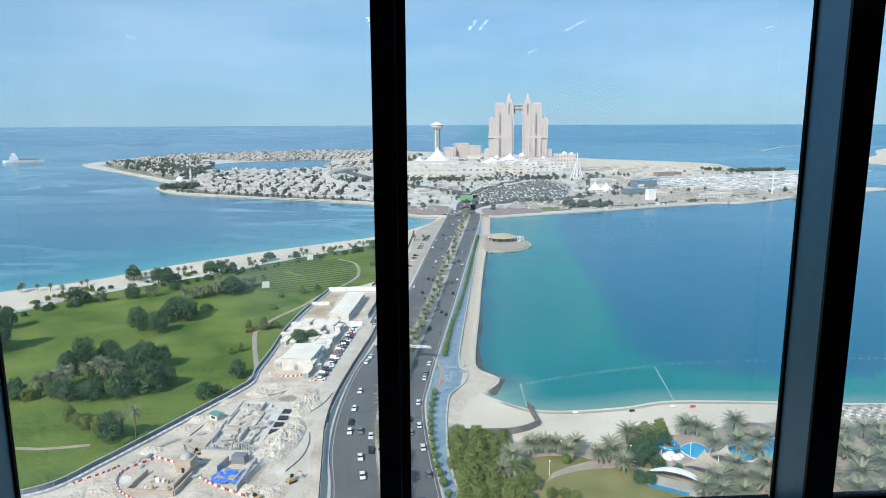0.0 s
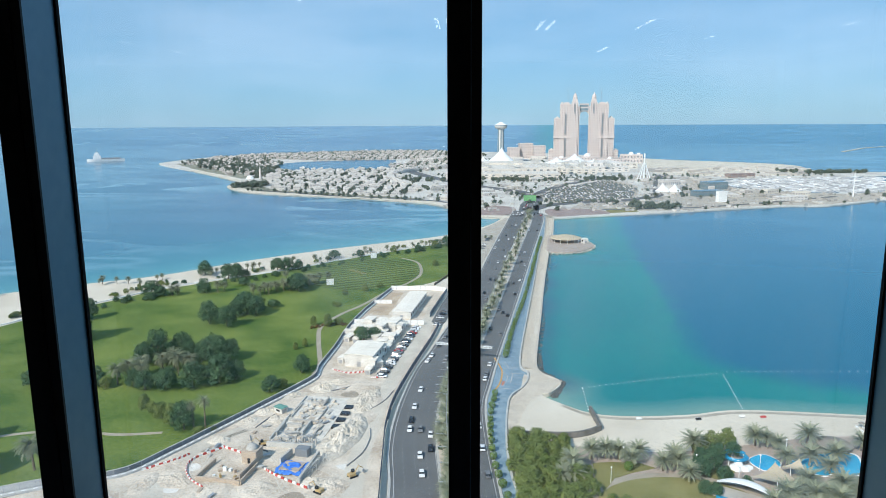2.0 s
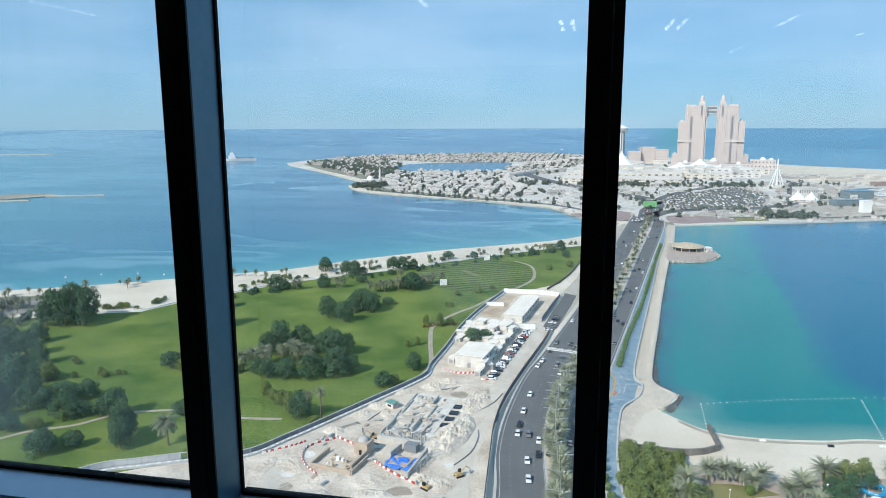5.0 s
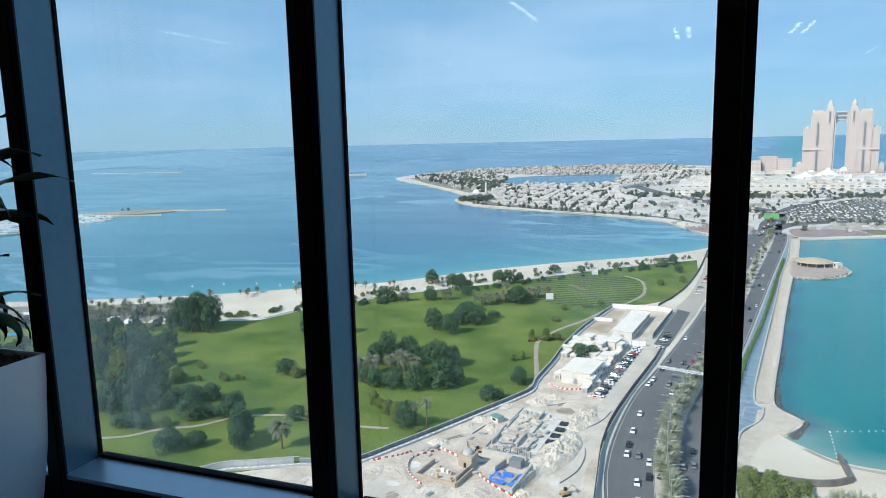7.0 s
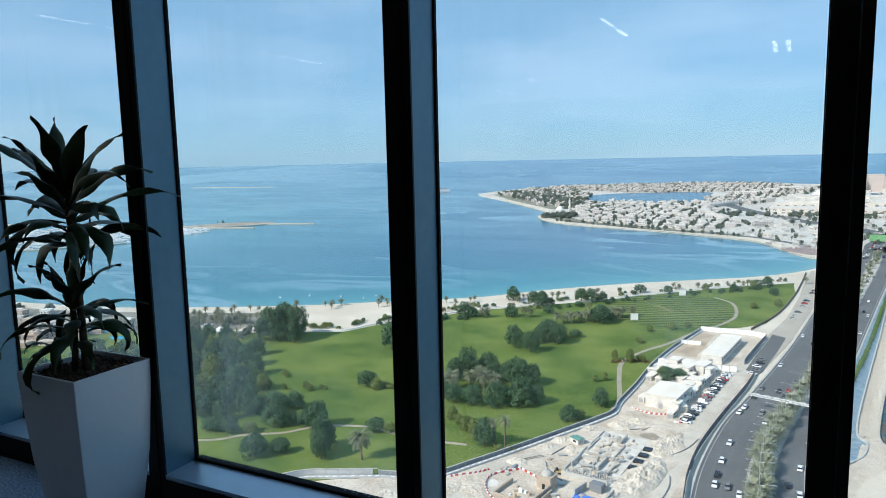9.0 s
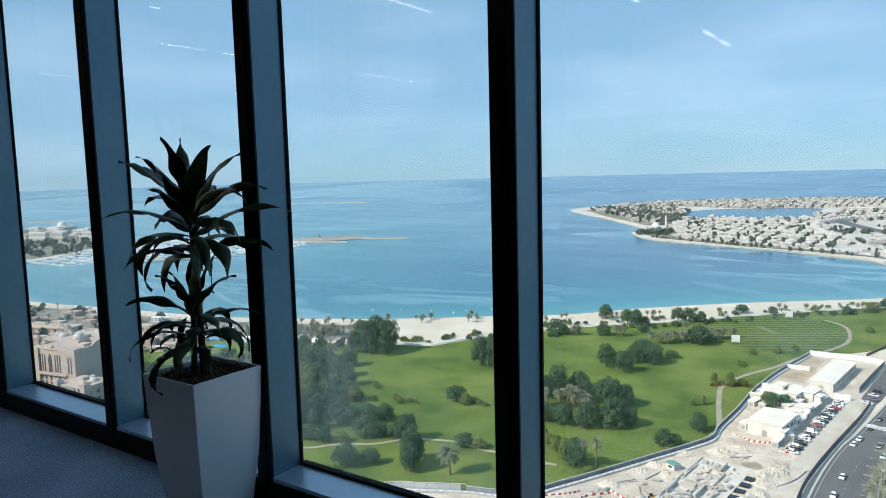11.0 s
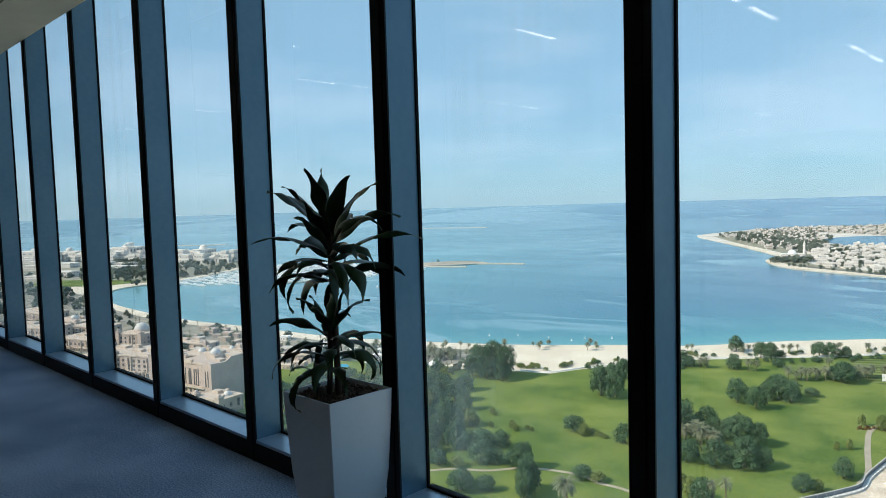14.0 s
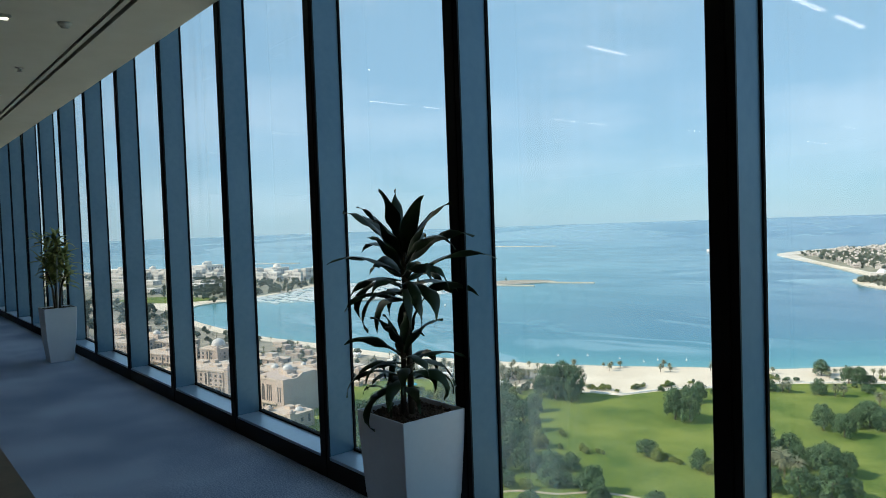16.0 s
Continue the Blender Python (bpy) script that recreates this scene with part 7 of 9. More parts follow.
tagged(part("lawn", Geo().prism([(182, 872), (222, 885), (226, 925), (184, 912)], GR - 0.2, GR + 0.25), MAT["dry_grass"]), "small lawn beside the water", "lawn", kind="structure")
for k in range(34):
    far_tree(222 + isle.uniform(0, 62), 905 + isle.uniform(0, 34), isle.uniform(0.7, 1.1))
bb = thing("billboard", pose(93, 992, GR, 0, 0, 5), "large green billboard beside the road", "billboard")
part("board", Geo().box(-9, 9, -0.8, 0.8, 2, 10), MAT["green"], bb)
for s in (-8, 8):
    part("post", Geo().box(s - 0.5, s + 0.5, -0.4, 0.4, 0, 2), MAT["steel"], bb)

# shopping centre: stepped white boxes and membrane peaks
ml = thing("shopping_centre", pose(0, 0, GR), "sprawling white shopping centre with stepped flat roofs", "shopping centre")
for x, y, sx, sy, h in ((80, 1560, 230, 190, 17), (20, 1430, 120, 60, 12), (130, 1420, 120, 70, 13), (60, 1660, 150, 90, 22), (200, 1620, 120, 120, 16), (290, 1690, 150, 110, 20), (160, 1500, 70, 80, 21), (20, 1530, 60, 70, 20),
                        (250, 1560, 80, 60, 13), (330, 1620, 90, 50, 12), (100, 1720, 180, 60, 18), (380, 1740, 80, 70, 14)):
    block(ml, x, y, sx, sy, h * 0.85, 0, MAT["beige"] if (x + y) % 3 else None, 2, max(4, int(sx / 14)))
for k in range(36):
    part("roof_unit", Geo().slab(isle.uniform(-20, 330), isle.uniform(1480, 1690), 16, isle.uniform(6, 16), isle.uniform(5, 12), isle.uniform(3, 8)), MAT["kerb"], ml)


def tent_peak(x, y, r, h, z):
    t = thing("membrane_tent", pose(x, y, GR), "white peaked membrane tent roof", "tent roof", "membrane tent roofs")
    part("membrane", Geo().turned(0, 0, [(r * (1 - u) ** 1.4 + 0.4, z + h * u) for u in np.linspace(0, 1, 9)], 16), MAT["tent"], t, smooth=True)
    part("drum", Geo().turned(0, 0, [(r * 0.97, 0), (r * 0.97, z)], 16), MAT["villa"], t)
    part("mast", Geo().tube([(0, 0, z + h - 2), (0, 0, z + h + 4)], 0.5, 0.2, 6), MAT["steel"], t)


tent_peak(92, 1765, 44, 42, 8)
tent_peak(45, 1750, 18, 13, 14)
tent_peak(222, 1700, 34, 16, 12)
tent_peak(268, 1715, 42, 24, 12)
tent_peak(310, 1690, 30, 12, 12)
ob = thing("observation_tower", pose(93, 1830, GR), "white observation tower with a round pod on top", "tower")
part("shaft", Geo().turned(0, 0, [(9, 0), (8.2, 40), (8.0, 96)], 16), MAT["villa"], ob)
g = Geo()
for k in range(8):
    a = 2 * math.pi * k / 8
    g.slab(8.2 * math.cos(a), 8.2 * math.sin(a), 20, 1.0, 3.0, 76, math.degrees(a))
part("glazing", g, MAT["teal"], ob, "vertical blue glazing strips")
part("pod", Geo().turned(0, 0, [(7, 93), (12, 96), (16.5, 99.5), (16.5, 101.5)], 24), MAT["villa"], ob)
part("pod_glass", Geo().turned(0, 0, [(15.6, 101.5), (15.6, 104.2)], 24), MAT["teal"], ob)
part("pod_roof", Geo().turned(0, 0, [(16.8, 104.2), (16.4, 105.4), (9, 109), (3, 112.5), (0.8, 113)], 24), MAT["tent"], ob)
part("spire", Geo().tube([(0, 0, 112), (0, 0, 120)], 0.5, 0.15, 6), MAT["steel"], ob)
# hotel blocks behind
for x, y, sx, sy, h, rz in ((150, 2180, 34, 40, 34, 5), (190, 2200, 40, 40, 46, 5), (228, 2170, 36, 34, 40, 5)):
    t = thing("hotel_block", pose(x, y, GR, 0, 0, rz), "brownish hotel block with rows of windows", "building", "hotel blocks")
    block(t, 0, 0, sx, sy, h, 0, MAT["cream"], 9, 7)

# the twin towers with a bridge between
tw = thing("twin_tower_hotel", pose(341, 2030, GR, 0, 0, -9.5) @ Matrix.Scale(1.055, 4), "pale pink twin tower hotel joined by a high arched bridge", "hotel")


def facade(x0, x1, y0, y1, z0, z1, name):
    t = part(name, Geo().box(x0, x1, y0, y1, z0, z1).box(x0 - 0.8, x1 + 0.8, y0 - 0.8, y1 + 0.8, z1, z1 + 1.6), MAT["cream"], tw)
    floors, cols = max(1, int((z1 - z0) / 4.4)), max(2, int((x1 - x0) / 4.0))
    g = Geo()
    for r in range(floors):
        za = z0 + (z1 - z0) * (r + 0.24) / floors
        for c in range(cols):
            xa = x0 + (x1 - x0) * (c + 0.5) / cols
            g.box(xa - 0.85, xa + 0.85, y0 - 0.15, y0 + 0.3, za, za + 2.1)
        for c in range(max(2, int((y1 - y0) / 5))):
            ya = y0 + (y1 - y0) * (c + 0.5) / max(2, int((y1 - y0) / 5))
            g.box(x0 - 0.15, x0 + 0.3, ya - 1.3, ya + 1.3, za, za + 2.5)
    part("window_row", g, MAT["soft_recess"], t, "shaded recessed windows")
    ribs = Geo()
    for c in range(0, cols + 1, 4):
        xa = x0 + (x1 - x0) * c / cols
        ribs.box(xa - 0.4, xa + 0.4, y0 - 0.5, y0, z0, z1)
    part("rib", ribs, MAT["villa"], t, "pale vertical ribs")


for s in (-1, 1):
    def sp(a, b):
        return (a, b) if s > 0 else (-b, -a)
    facade(*sp(12, 34), -17, 17, 0, 146, "inner_shaft")
    facade(*sp(34, 64), -19, 19, 0, 152, "main_shaft")
    facade(*sp(64, 80), -16, 16, 0, 114, "shoulder")
    facade(*sp(80, 93), -13, 13, 0, 29, "wing")
    facade(*sp(16, 34), -20, -8, 0, 156, "spire_shaft")
    cx = s * 25
    part("spire", Geo().slab(cx, -13, 156, 15, 14, 10, top=0.9).turned(cx, -13, [(6, 166), (6, 172), (5, 173), (4.4, 177), (2, 180), (0.3, 184)], 10), MAT["cream"], tw, "domed spire top")
    part("spire_light", Geo().box(cx - 2, cx + 2, -21, -19.8, 128, 154), MAT["recess"], tw, "dark tall window strip")
    # recess shadow on the shafts, put in as raised dark strips
    part("dark_strip", Geo().box(s * 49 - 2.4, s * 49 + 2.4, -20.4, -18.5, 4, 62).box(s * 49 - 2.4, s * 49 + 2.4, -20.4, -18.5, 72, 128), MAT["recess"], tw, "shadow of a balcony recess as a dark strip")
    part("belt", Geo().box(*sp(34, 82), -20.8, -18.6, 63, 67), MAT["cream"], tw, "pale belt course")
    part("corner_dome", Geo().dome(s * 72, 0, 115, 5, 6, 10, 4).dome(s * 60, 0, 153, 4, 7, 10, 4).dome(s * 86, 0, 30, 4, 5, 10, 4), MAT["villa"], tw)
    part("flag_mast", Geo().tube([(s * 44, 0, 152), (s * 44, 0, 196)], 0.5, 0.25, 5), MAT["steel"], tw)
    part("pediment", Geo().slab(s * 47, -17, 152, 20, 4, 6, top=0.7), MAT["cream"], tw)
part("bridge", Geo().box(-13, 13, -10, 10, 134, 154).box(-13, 13, -11, 11, 143, 144.5).box(-13, 13, -11, 11, 152, 154.6), MAT["cream"], tw)
part("bridge_glass", Geo().box(-11, 11, -10.3, -9.6, 136, 142).box(-11, 11, -10.3, -9.6, 146, 151), MAT["teal"], tw)
g = Geo()
ring = 12
for k in range(ring):
    a, b = math.pi * k / ring, math.pi * (k + 1) / ring
    q = [(12 * math.cos(t) * 1.0, 122 + 12 * math.sin(t)) for t in (a, b)]
    g.add([(q[0][0], -8, q[0][1]), (q[1][0], -8, q[1][1]), (q[1][0], -8, 135), (q[0][0], -8, 135), (q[0][0], 8, q[0][1]), (q[1][0], 8, q[1][1]), (q[1][0], 8, 135), (q[0][0], 8, 135)],
          [(0, 1, 2, 3), (7, 6, 5, 4), (0, 4, 5, 1), (3, 2, 6, 7)])
part("arch", g, MAT["cream"], tw, "round arch under the bridge")
pd = thing("hotel_podium", pose(341, 1960, GR, 0, 0, -9.5), "low pale podium buildings with small domes", "building")
for x, y, sx, sy, h in ((0, 0, 190, 50, 12), (-70, -40, 50, 40, 14), (60, -35, 70, 40, 12), (120, 10, 60, 40, 22), (0, -30, 30, 30, 18)):
    block(pd, x, y, sx, sy, h, 0, MAT["cream"], 2, max(4, int(sx / 8)))
for x, y, r in ((0, -30, 9), (-70, -40, 6), (60, -40, 6), (120, 10, 7), (140, 10, 5)):
    part("dome", Geo().dome(x, y, {0: 18.5, -70: 14.5, 60: 12.5, 120: 22.5, 140: 22.5}[x], r, r, 12, 4), MAT["tent"], pd, smooth=True)

# car park: rows of small cars and sun roofs
LOT = [(112, 1050), (150, 1180), (270, 1345), (305, 1260), (288, 1165), (250, 1045), (160, 985), (128, 965)]
tagged(part("parking_ground", Geo().prism(curve(LOT, 4, True), GR - 0.2, GR + 0.26), MAT["track"]), "large pale car park", "car park", kind="structure")
g, g2 = Geo(), Geo()
across_lot = pose(200, 1150, 0, 0, 0, 16)
for i in range(-34, 35):
    for j in range(-24, 25):
        p = across_lot @ Vector((i * 3.1, j * 8.5, 0))
        if inside((p.x, p.y), LOT) and isle.random() < 0.66 and i % 17:
            (g if isle.random() < 0.22 else g2).slab(p.x, p.y, GR + 0.3, 1.8, 4.4, 0.8, 16).slab(p.x, p.y, GR + 1.1, 1.6, 2.4, 0.5, 16, 0.8)
tagged(part("parked_cars", g, MAT["carwhite"]), "rows of white parked cars", "parked cars", kind="stuff")
tagged(part("parked_cars", g2, MAT["cargrey"]), "rows of grey parked cars", "parked cars", kind="stuff")
for i in range(-18, 19):
    for j in range(-12, 13):
        p = across_lot @ Vector((i * 6.2 + isle.uniform(-1, 1), j * 17 + 4.2, 0))
        if inside((p.x, p.y), LOT) and isle.random() < 0.85:
            far_tree(p.x, p.y, isle.uniform(0.26, 0.40))
for k in range(30):
    p = curve([(122, 985), (170, 1000), (240, 1030), (290, 1090), (325, 1200), (350, 1300)], 6)[k]
    far_tree(p.x + 14, p.y - 8, 0.6, True)

# white mast on legs
ms = thing("lattice_mast", pose(348, 1360, GR), "tall white mast standing on splayed legs", "mast")
part("pole", Geo().tube([(0, 0, 0), (0, 0, 52)], 2.0, 1.2, 8), MAT["white"], ms)
for k in range(4):
    a = math.pi / 4 + math.pi / 2 * k
    part("leg", Geo().tube([(15 * math.cos(a), 15 * math.sin(a), 0), (2 * math.cos(a), 2 * math.sin(a), 34)], 1.1, 0.7, 6), MAT["white"], ms)
part("base", Geo().turned(0, 0, [(17, 0), (17, 3), (6, 4)], 12), MAT["villa"], ms)

# loose low buildings between roads
used = []
for k in range(80):
    x, y = isle.uniform(-70, 760), isle.uniform(960, 1500)
    if not inside((x, y), ISLE) or inside((x, y), LOT) or (y > 1380 and x < 400) or (60 < x < 130 and y < 1150) or y - 0.28 * x < 900:
        continue
    if any(abs(x - a) < 24 and abs(y - b) < 18 for a, b in used):
        continue
    if any((Vector((x, y)) - p).length < 24 for p in curve([(76, 840), (90, 960), (104, 1040), (90, 1140), (20, 1250), (-50, 1400)], 4) + curve([(110, 950), (230, 1010), (290, 1070), (330, 1180), (370, 1330)], 4)):
        continue
    used.append((x, y))
    t = thing("low_building", pose(x, y, GR, 0, 0, isle.choice((10, 28, 100))), isle.choice(("low white flat-roofed building on the island", "low white shop building with dark windows")), "building", "low buildings on the island")
    block(t, 0, 0, isle.uniform(12, 28), isle.uniform(8, 15), isle.uniform(3.5, 7), 0, isle.choice((None, MAT["beige"], MAT["greyroof"])), 1, 6)
for k in range(150):
    x, y = isle.uniform(-60, 560), isle.uniform(900, 1480)
    if inside((x, y), ISLE) and not inside((x, y), LOT) and y - 0.28 * x > 880:
        far_tree(x, y, isle.uniform(0.45, 0.9), isle.random() < 0.3)
for k in range(46):      # service buildings north of the centre
    x, y = isle.uniform(-130, 480), isle.uniform(1800, 2350)
    if inside((x, y), ISLE) and abs(x - 341) > 110 and abs(x - 92) > 50:
        t = thing("low_building", pose(x, y, GR, 0, 0, isle.uniform(-15, 15)), "low white flat-roofed building on the island", "building", "low buildings on the island")
        block(t, 0, 0, isle.uniform(20, 50), isle.uniform(14, 30), isle.uniform(5, 11), 0, None, 2, 7)
for k in range(60):
    far_tree(isle.uniform(-100, 420), isle.uniform(1780, 2200), isle.uniform(0.6, 1.0))
for x, y, sx, sy, h, m, lab in ((365, 992, 13, 8, 15, "white", "white slab-shaped pylon near the shore"), (420, 1180, 40, 22, 12, "teal", "teal glazed marina building"), (372, 1075, 46, 16, 8, "teal", "grey glazed building at the marina"),
                                (330, 1130, 30, 18, 20, "villa", "white stepped clubhouse at the marina"), (560, 1430, 60, 16, 7, "pink", "low reddish warehouse on the quay"), (470, 1010, 50, 12, 6, "villa", "low white quay building")):
    t = thing("marina_building", pose(x, y, GR, 0, 0, 18), lab, "building")
    block(t, 0, 0, sx, sy, h, 0, MAT[m], 2 if m != "white" else 0, 8)
tent_peak(318, 1120, 12, 14, 3)
tent_peak(336, 1118, 11, 12, 3)
cr = thing("signal_mast", pose(582, 1052, GR), "white mast with cross arms on the quay", "mast")
part("pole", Geo().tube([(0, 0, 0), (0, 0, 38)], 1.0, 0.6, 6), MAT["white"], cr)
part("arm", Geo().box(-9, 9, -0.5, 0.5, 24, 25.5).box(-6, 6, -0.5, 0.5, 30, 31), MAT["white"], cr)


def yacht_proto(L, label, group):
    t = thing("yacht", pose(0, 0, -450), label, "yacht", group)
    g = Geo()
    w = L * 0.13
    prof = [(-L / 2, w), (L * 0.1, w), (L * 0.35, w * 0.6), (L / 2, 0.05)]
    vs = [(x, s * y * q, z) for z, q in ((-0.5, 0.75), (L * 0.08, 1.0)) for s in (-1, 1) for x, y in prof]
    g.add(vs, [(0, 1, 9, 8), (1, 2, 10, 9), (2, 3, 11, 10), (5, 4, 12, 13), (6, 5, 13, 14), (7, 6, 14, 15), (8, 9, 13, 12), (9, 10, 14, 13), (10, 11, 15, 14), (4, 0, 8, 12)])
    part("hull", g, MAT["hull"], t)
    part("cabin", Geo().slab(-L * 0.08, 0, L * 0.08, L * 0.5, w * 1.5, L * 0.07, top=0.85).slab(-L * 0.12, 0, L * 0.15, L * 0.26, w * 1.2, L * 0.045, top=0.8), MAT["hull"], t)
    part("window", Geo().slab(-L * 0.08, 0, L * 0.1, L * 0.46, w * 1.52, L * 0.03, top=0.95), MAT["recess"], t)
    return t


YACHT = [yacht_proto(20, "white motor yacht moored in the marina", "yachts in the marinas"), yacht_proto(11, "small white motor boat moored in the marina", "boats in the marinas")]
moored = {}


def moor(x, y, rz, k, z=SEA + 0.1):
    if k not in moored:
        moored[k] = 1
        YACHT[k].matrix_basis = pose(x, y, z, 0, 0, rz)
    else:
        copy_thing(YACHT[k], pose(x, y, z, 0, 0, rz))


BASIN = [(505, 1170), (610, 1120), (735, 1155), (815, 1375), (840, 1430), (720, 1415), (530, 1375), (455, 1290)]
for gx in np.arange(455, 900, 24):
    for gy in np.arange(1120, 1460, 30):
        if inside((gx, gy), BASIN) and isle.random() < 0.72:
            moor(gx + isle.uniform(-3, 3), gy + isle.uniform(-4, 4), 156 + isle.uniform(-6, 6) + isle.choice((0, 180)), 0 if isle.random() < 0.6 else 1)
for pts in ([(500, 1200), (640, 1180), (790, 1240)], [(480, 1280), (650, 1290), (830, 1340)], [(540, 1365), (700, 1395)]):
    tagged(part("jetty", Geo().ribbon(curve(pts, 6), 4, SEA - 1, SEA + 0.9), MAT["kerb"]), "pale floating jetty in the marina", "jetty", kind="structure")
for k in range(60):
    u = isle.random()
    far_tree(735 + 140 * u, 1525 + 20 * u + isle.uniform(-8, 8), isle.uniform(0.8, 1.1), group="trees on the breakwater")
for k in range(14):
    far_tree(705 + isle.uniform(0, 40), 1560 + isle.uniform(0, 40), isle.uniform(0.7, 1.0), group="trees on the breakwater")
bs = [Vector(p) for p in ((470, 1480), (700, 1475), (800, 1650), (838, 1800), (778, 1912), (600, 2075), (500, 2200), (470, 1900), (420, 1600))]
tagged(part("sand_flat", Geo().prism(curve(bs, 4, True), GR - 0.2, GR + 0.2), MAT["sand"]), "bare pale sand flat on the island", "sand", kind="structure")
# breakwaters and sandbar details
for pts, wd in (([(1383, 2594), (1500, 2740), (1624, 2900), (1800, 3060)], 14), ([(-2520, 2360), (-2300, 2400), (-2100, 2450)], 16), ([(-890, 985), (-840, 1006), (-790, 1026)], 7), ([(-1010, 905), (-930, 905), (-850, 930)], 5),
                ([(-2330, 1060), (-2160, 1165)], 12), ([(-985, 560), (-925, 610), (-880, 690)], 6)):
    tagged(part("breakwater", Geo().ribbon(curve(pts, 6), wd, SEA - 2, SEA + 1.6), MAT["rock"]), "long low stone breakwater in the sea", "breakwater", kind="structure")
for k in range(4):
    far_tree(-985 + isle.uniform(0, 26), 975 + isle.uniform(0, 16), isle.uniform(0.35, 0.5), group="trees on the sandbar")
# a ship at anchor
sh = thing("supply_ship", pose(-1117, 2130, SEA, 0, 0, 208) @ Matrix.Scale(1.25, 4), "white and grey supply ship on the open sea", "ship")
vs = [(x, s * y, z) for z, q in ((-1, 0.8), (6, 1)) for s in (-1, 1) for x, y in ((-42, 8 * q), (24, 8 * q), (36, 5 * q), (43, 0.3))]
part("hull", Geo().add(vs, [(0, 1, 9, 8), (1, 2, 10, 9), (2, 3, 11, 10), (5, 4, 12, 13), (6, 5, 13, 14), (7, 6, 14, 15), (8, 9, 13, 12), (9, 10, 14, 13), (10, 11, 15, 14), (4, 0, 8, 12)]), MAT["hull"], sh)
part("bridge_house", Geo().slab(20, 0, 6, 18, 14, 8).slab(20, 0, 14, 12, 12, 5).slab(20, 0, 19, 8, 10, 3), MAT["hull"], sh)
part("mast", Geo().tube([(20, 0, 22), (20, 0, 32)], 0.6, 0.3, 6), MAT["steel"], sh)
part("deck_load", Geo().slab(-12, 0, 6, 44, 13, 2.5), MAT["hoard"], sh)
for x, y in ((-420, 2950), (-100, 3300), (260, 3500), (-760, 640)):
    moor(x, y, isle.uniform(0, 180), 1, SEA + 0.1)
cb = thing("crescent_terrace", pose(0, 0, GR), "long white curved terrace of houses", "terrace")
arc = curve([(-40, 1740), (-120, 1640), (-158, 1500), (-140, 1340), (-100, 1210)], 10)
part("wall", Geo().ribbon(arc, 15, 0, 7), MAT["villa"], cb)
g = Geo()
for i in range(0, len(arc) - 1):
    p = arc[i].lerp(arc[i + 1], 0.5)
    d = arc[i + 1] - arc[i]
    g.slab(p.x, p.y, 7, 9, 6, 3.4, math.degrees(math.atan2(d.y, d.x)))
part("roof_room", g, MAT["villa"], cb)

# the crowd of small craft, sheds and stalls round the marina, too many to count
LAND_R = [(130, 905), (260, 895), (430, 955), (500, 962), (610, 1030), (770, 1100), (700, 1135), (590, 1095), (490, 1150), (430, 1290), (500, 1400), (380, 1480), (330, 1420), (345, 1180), (300, 1060), (230, 1000), (160, 965)]
tagged(part("paved_ground", Geo().prism(LAND_R, GR - 0.3, GR + 0.15), MAT["track"]), "grey-beige paved ground round the marina", "ground", kind="structure")
boats, decks = Geo(), Geo()
for k in range(1300):
    x, y = isle.uniform(455, 900), isle.uniform(1120, 1460)
    if not inside((x, y), BASIN):
        continue
    L, rz = isle.uniform(8, 19), 156 + isle.uniform(-12, 12)
    boats.slab(x, y, SEA - 0.3, L, L * 0.27, L * 0.11, rz, 1.06).slab(x, y, SEA + L * 0.1, L * 0.5, L * 0.2, L * 0.1, rz, 0.8)
    decks.slab(x, y, SEA + L * 0.13, L * 0.44, L * 0.205, L * 0.035, rz)
tagged(part("moored_boats", boats, MAT["hull_mix"]), "crowd of white boats moored in the marina", "boats", kind="stuff")
tagged(part("boat_windows", decks, MAT["recess"]), "dark window bands of the moored boats", "boat windows", kind="stuff")
sheds, roofs = Geo(), Geo()
for k in range(1100):
    x, y = isle.uniform(-60, 770), isle.uniform(890, 1480)
    if not inside((x, y), ISLE) or inside((x, y), LOT) or (70 < x < 125 and y < 1060) or (y > 1390 and x < 330):
        continue
    (sheds if isle.random() < 0.3 else roofs).slab(x, y, GR, isle.uniform(3, 8), isle.uniform(2, 5), isle.uniform(1.2, 3.2), isle.choice((12, 28, 100)))
for k in range(150):
    x, y = isle.uniform(390, 800), isle.uniform(1400, 1720)
    if inside((x, y), bs) and inside((x, y), ISLE):
        (sheds if k % 2 else roofs).slab(x, y, GR, isle.uniform(10, 34), isle.uniform(4, 8), isle.uniform(2.5, 5), 14 + isle.uniform(-3, 3))
tagged(part("small_sheds", sheds, MAT["villa_mix"]), "scatter of small white sheds and stalls", "sheds", kind="stuff")
tagged(part("small_roofs", roofs, MAT["greyroof"]), "scatter of small grey roofs and awnings", "roofs", kind="stuff")
for k in range(330):
    x, y = isle.uniform(-60, 760), isle.uniform(880, 1500)
    if inside((x, y), ISLE) and not inside((x, y), LOT):
        far_tree(x, y, isle.uniform(0.4, 0.85), isle.random() < 0.3)
for k in range(110):
    x, y = isle.uniform(-160, 330), isle.uniform(1380, 1500)
    if inside((x, y), ISLE) and x < 330:
        far_tree(x, 1340 + isle.uniform(0, 45), isle.uniform(0.6, 1.1))

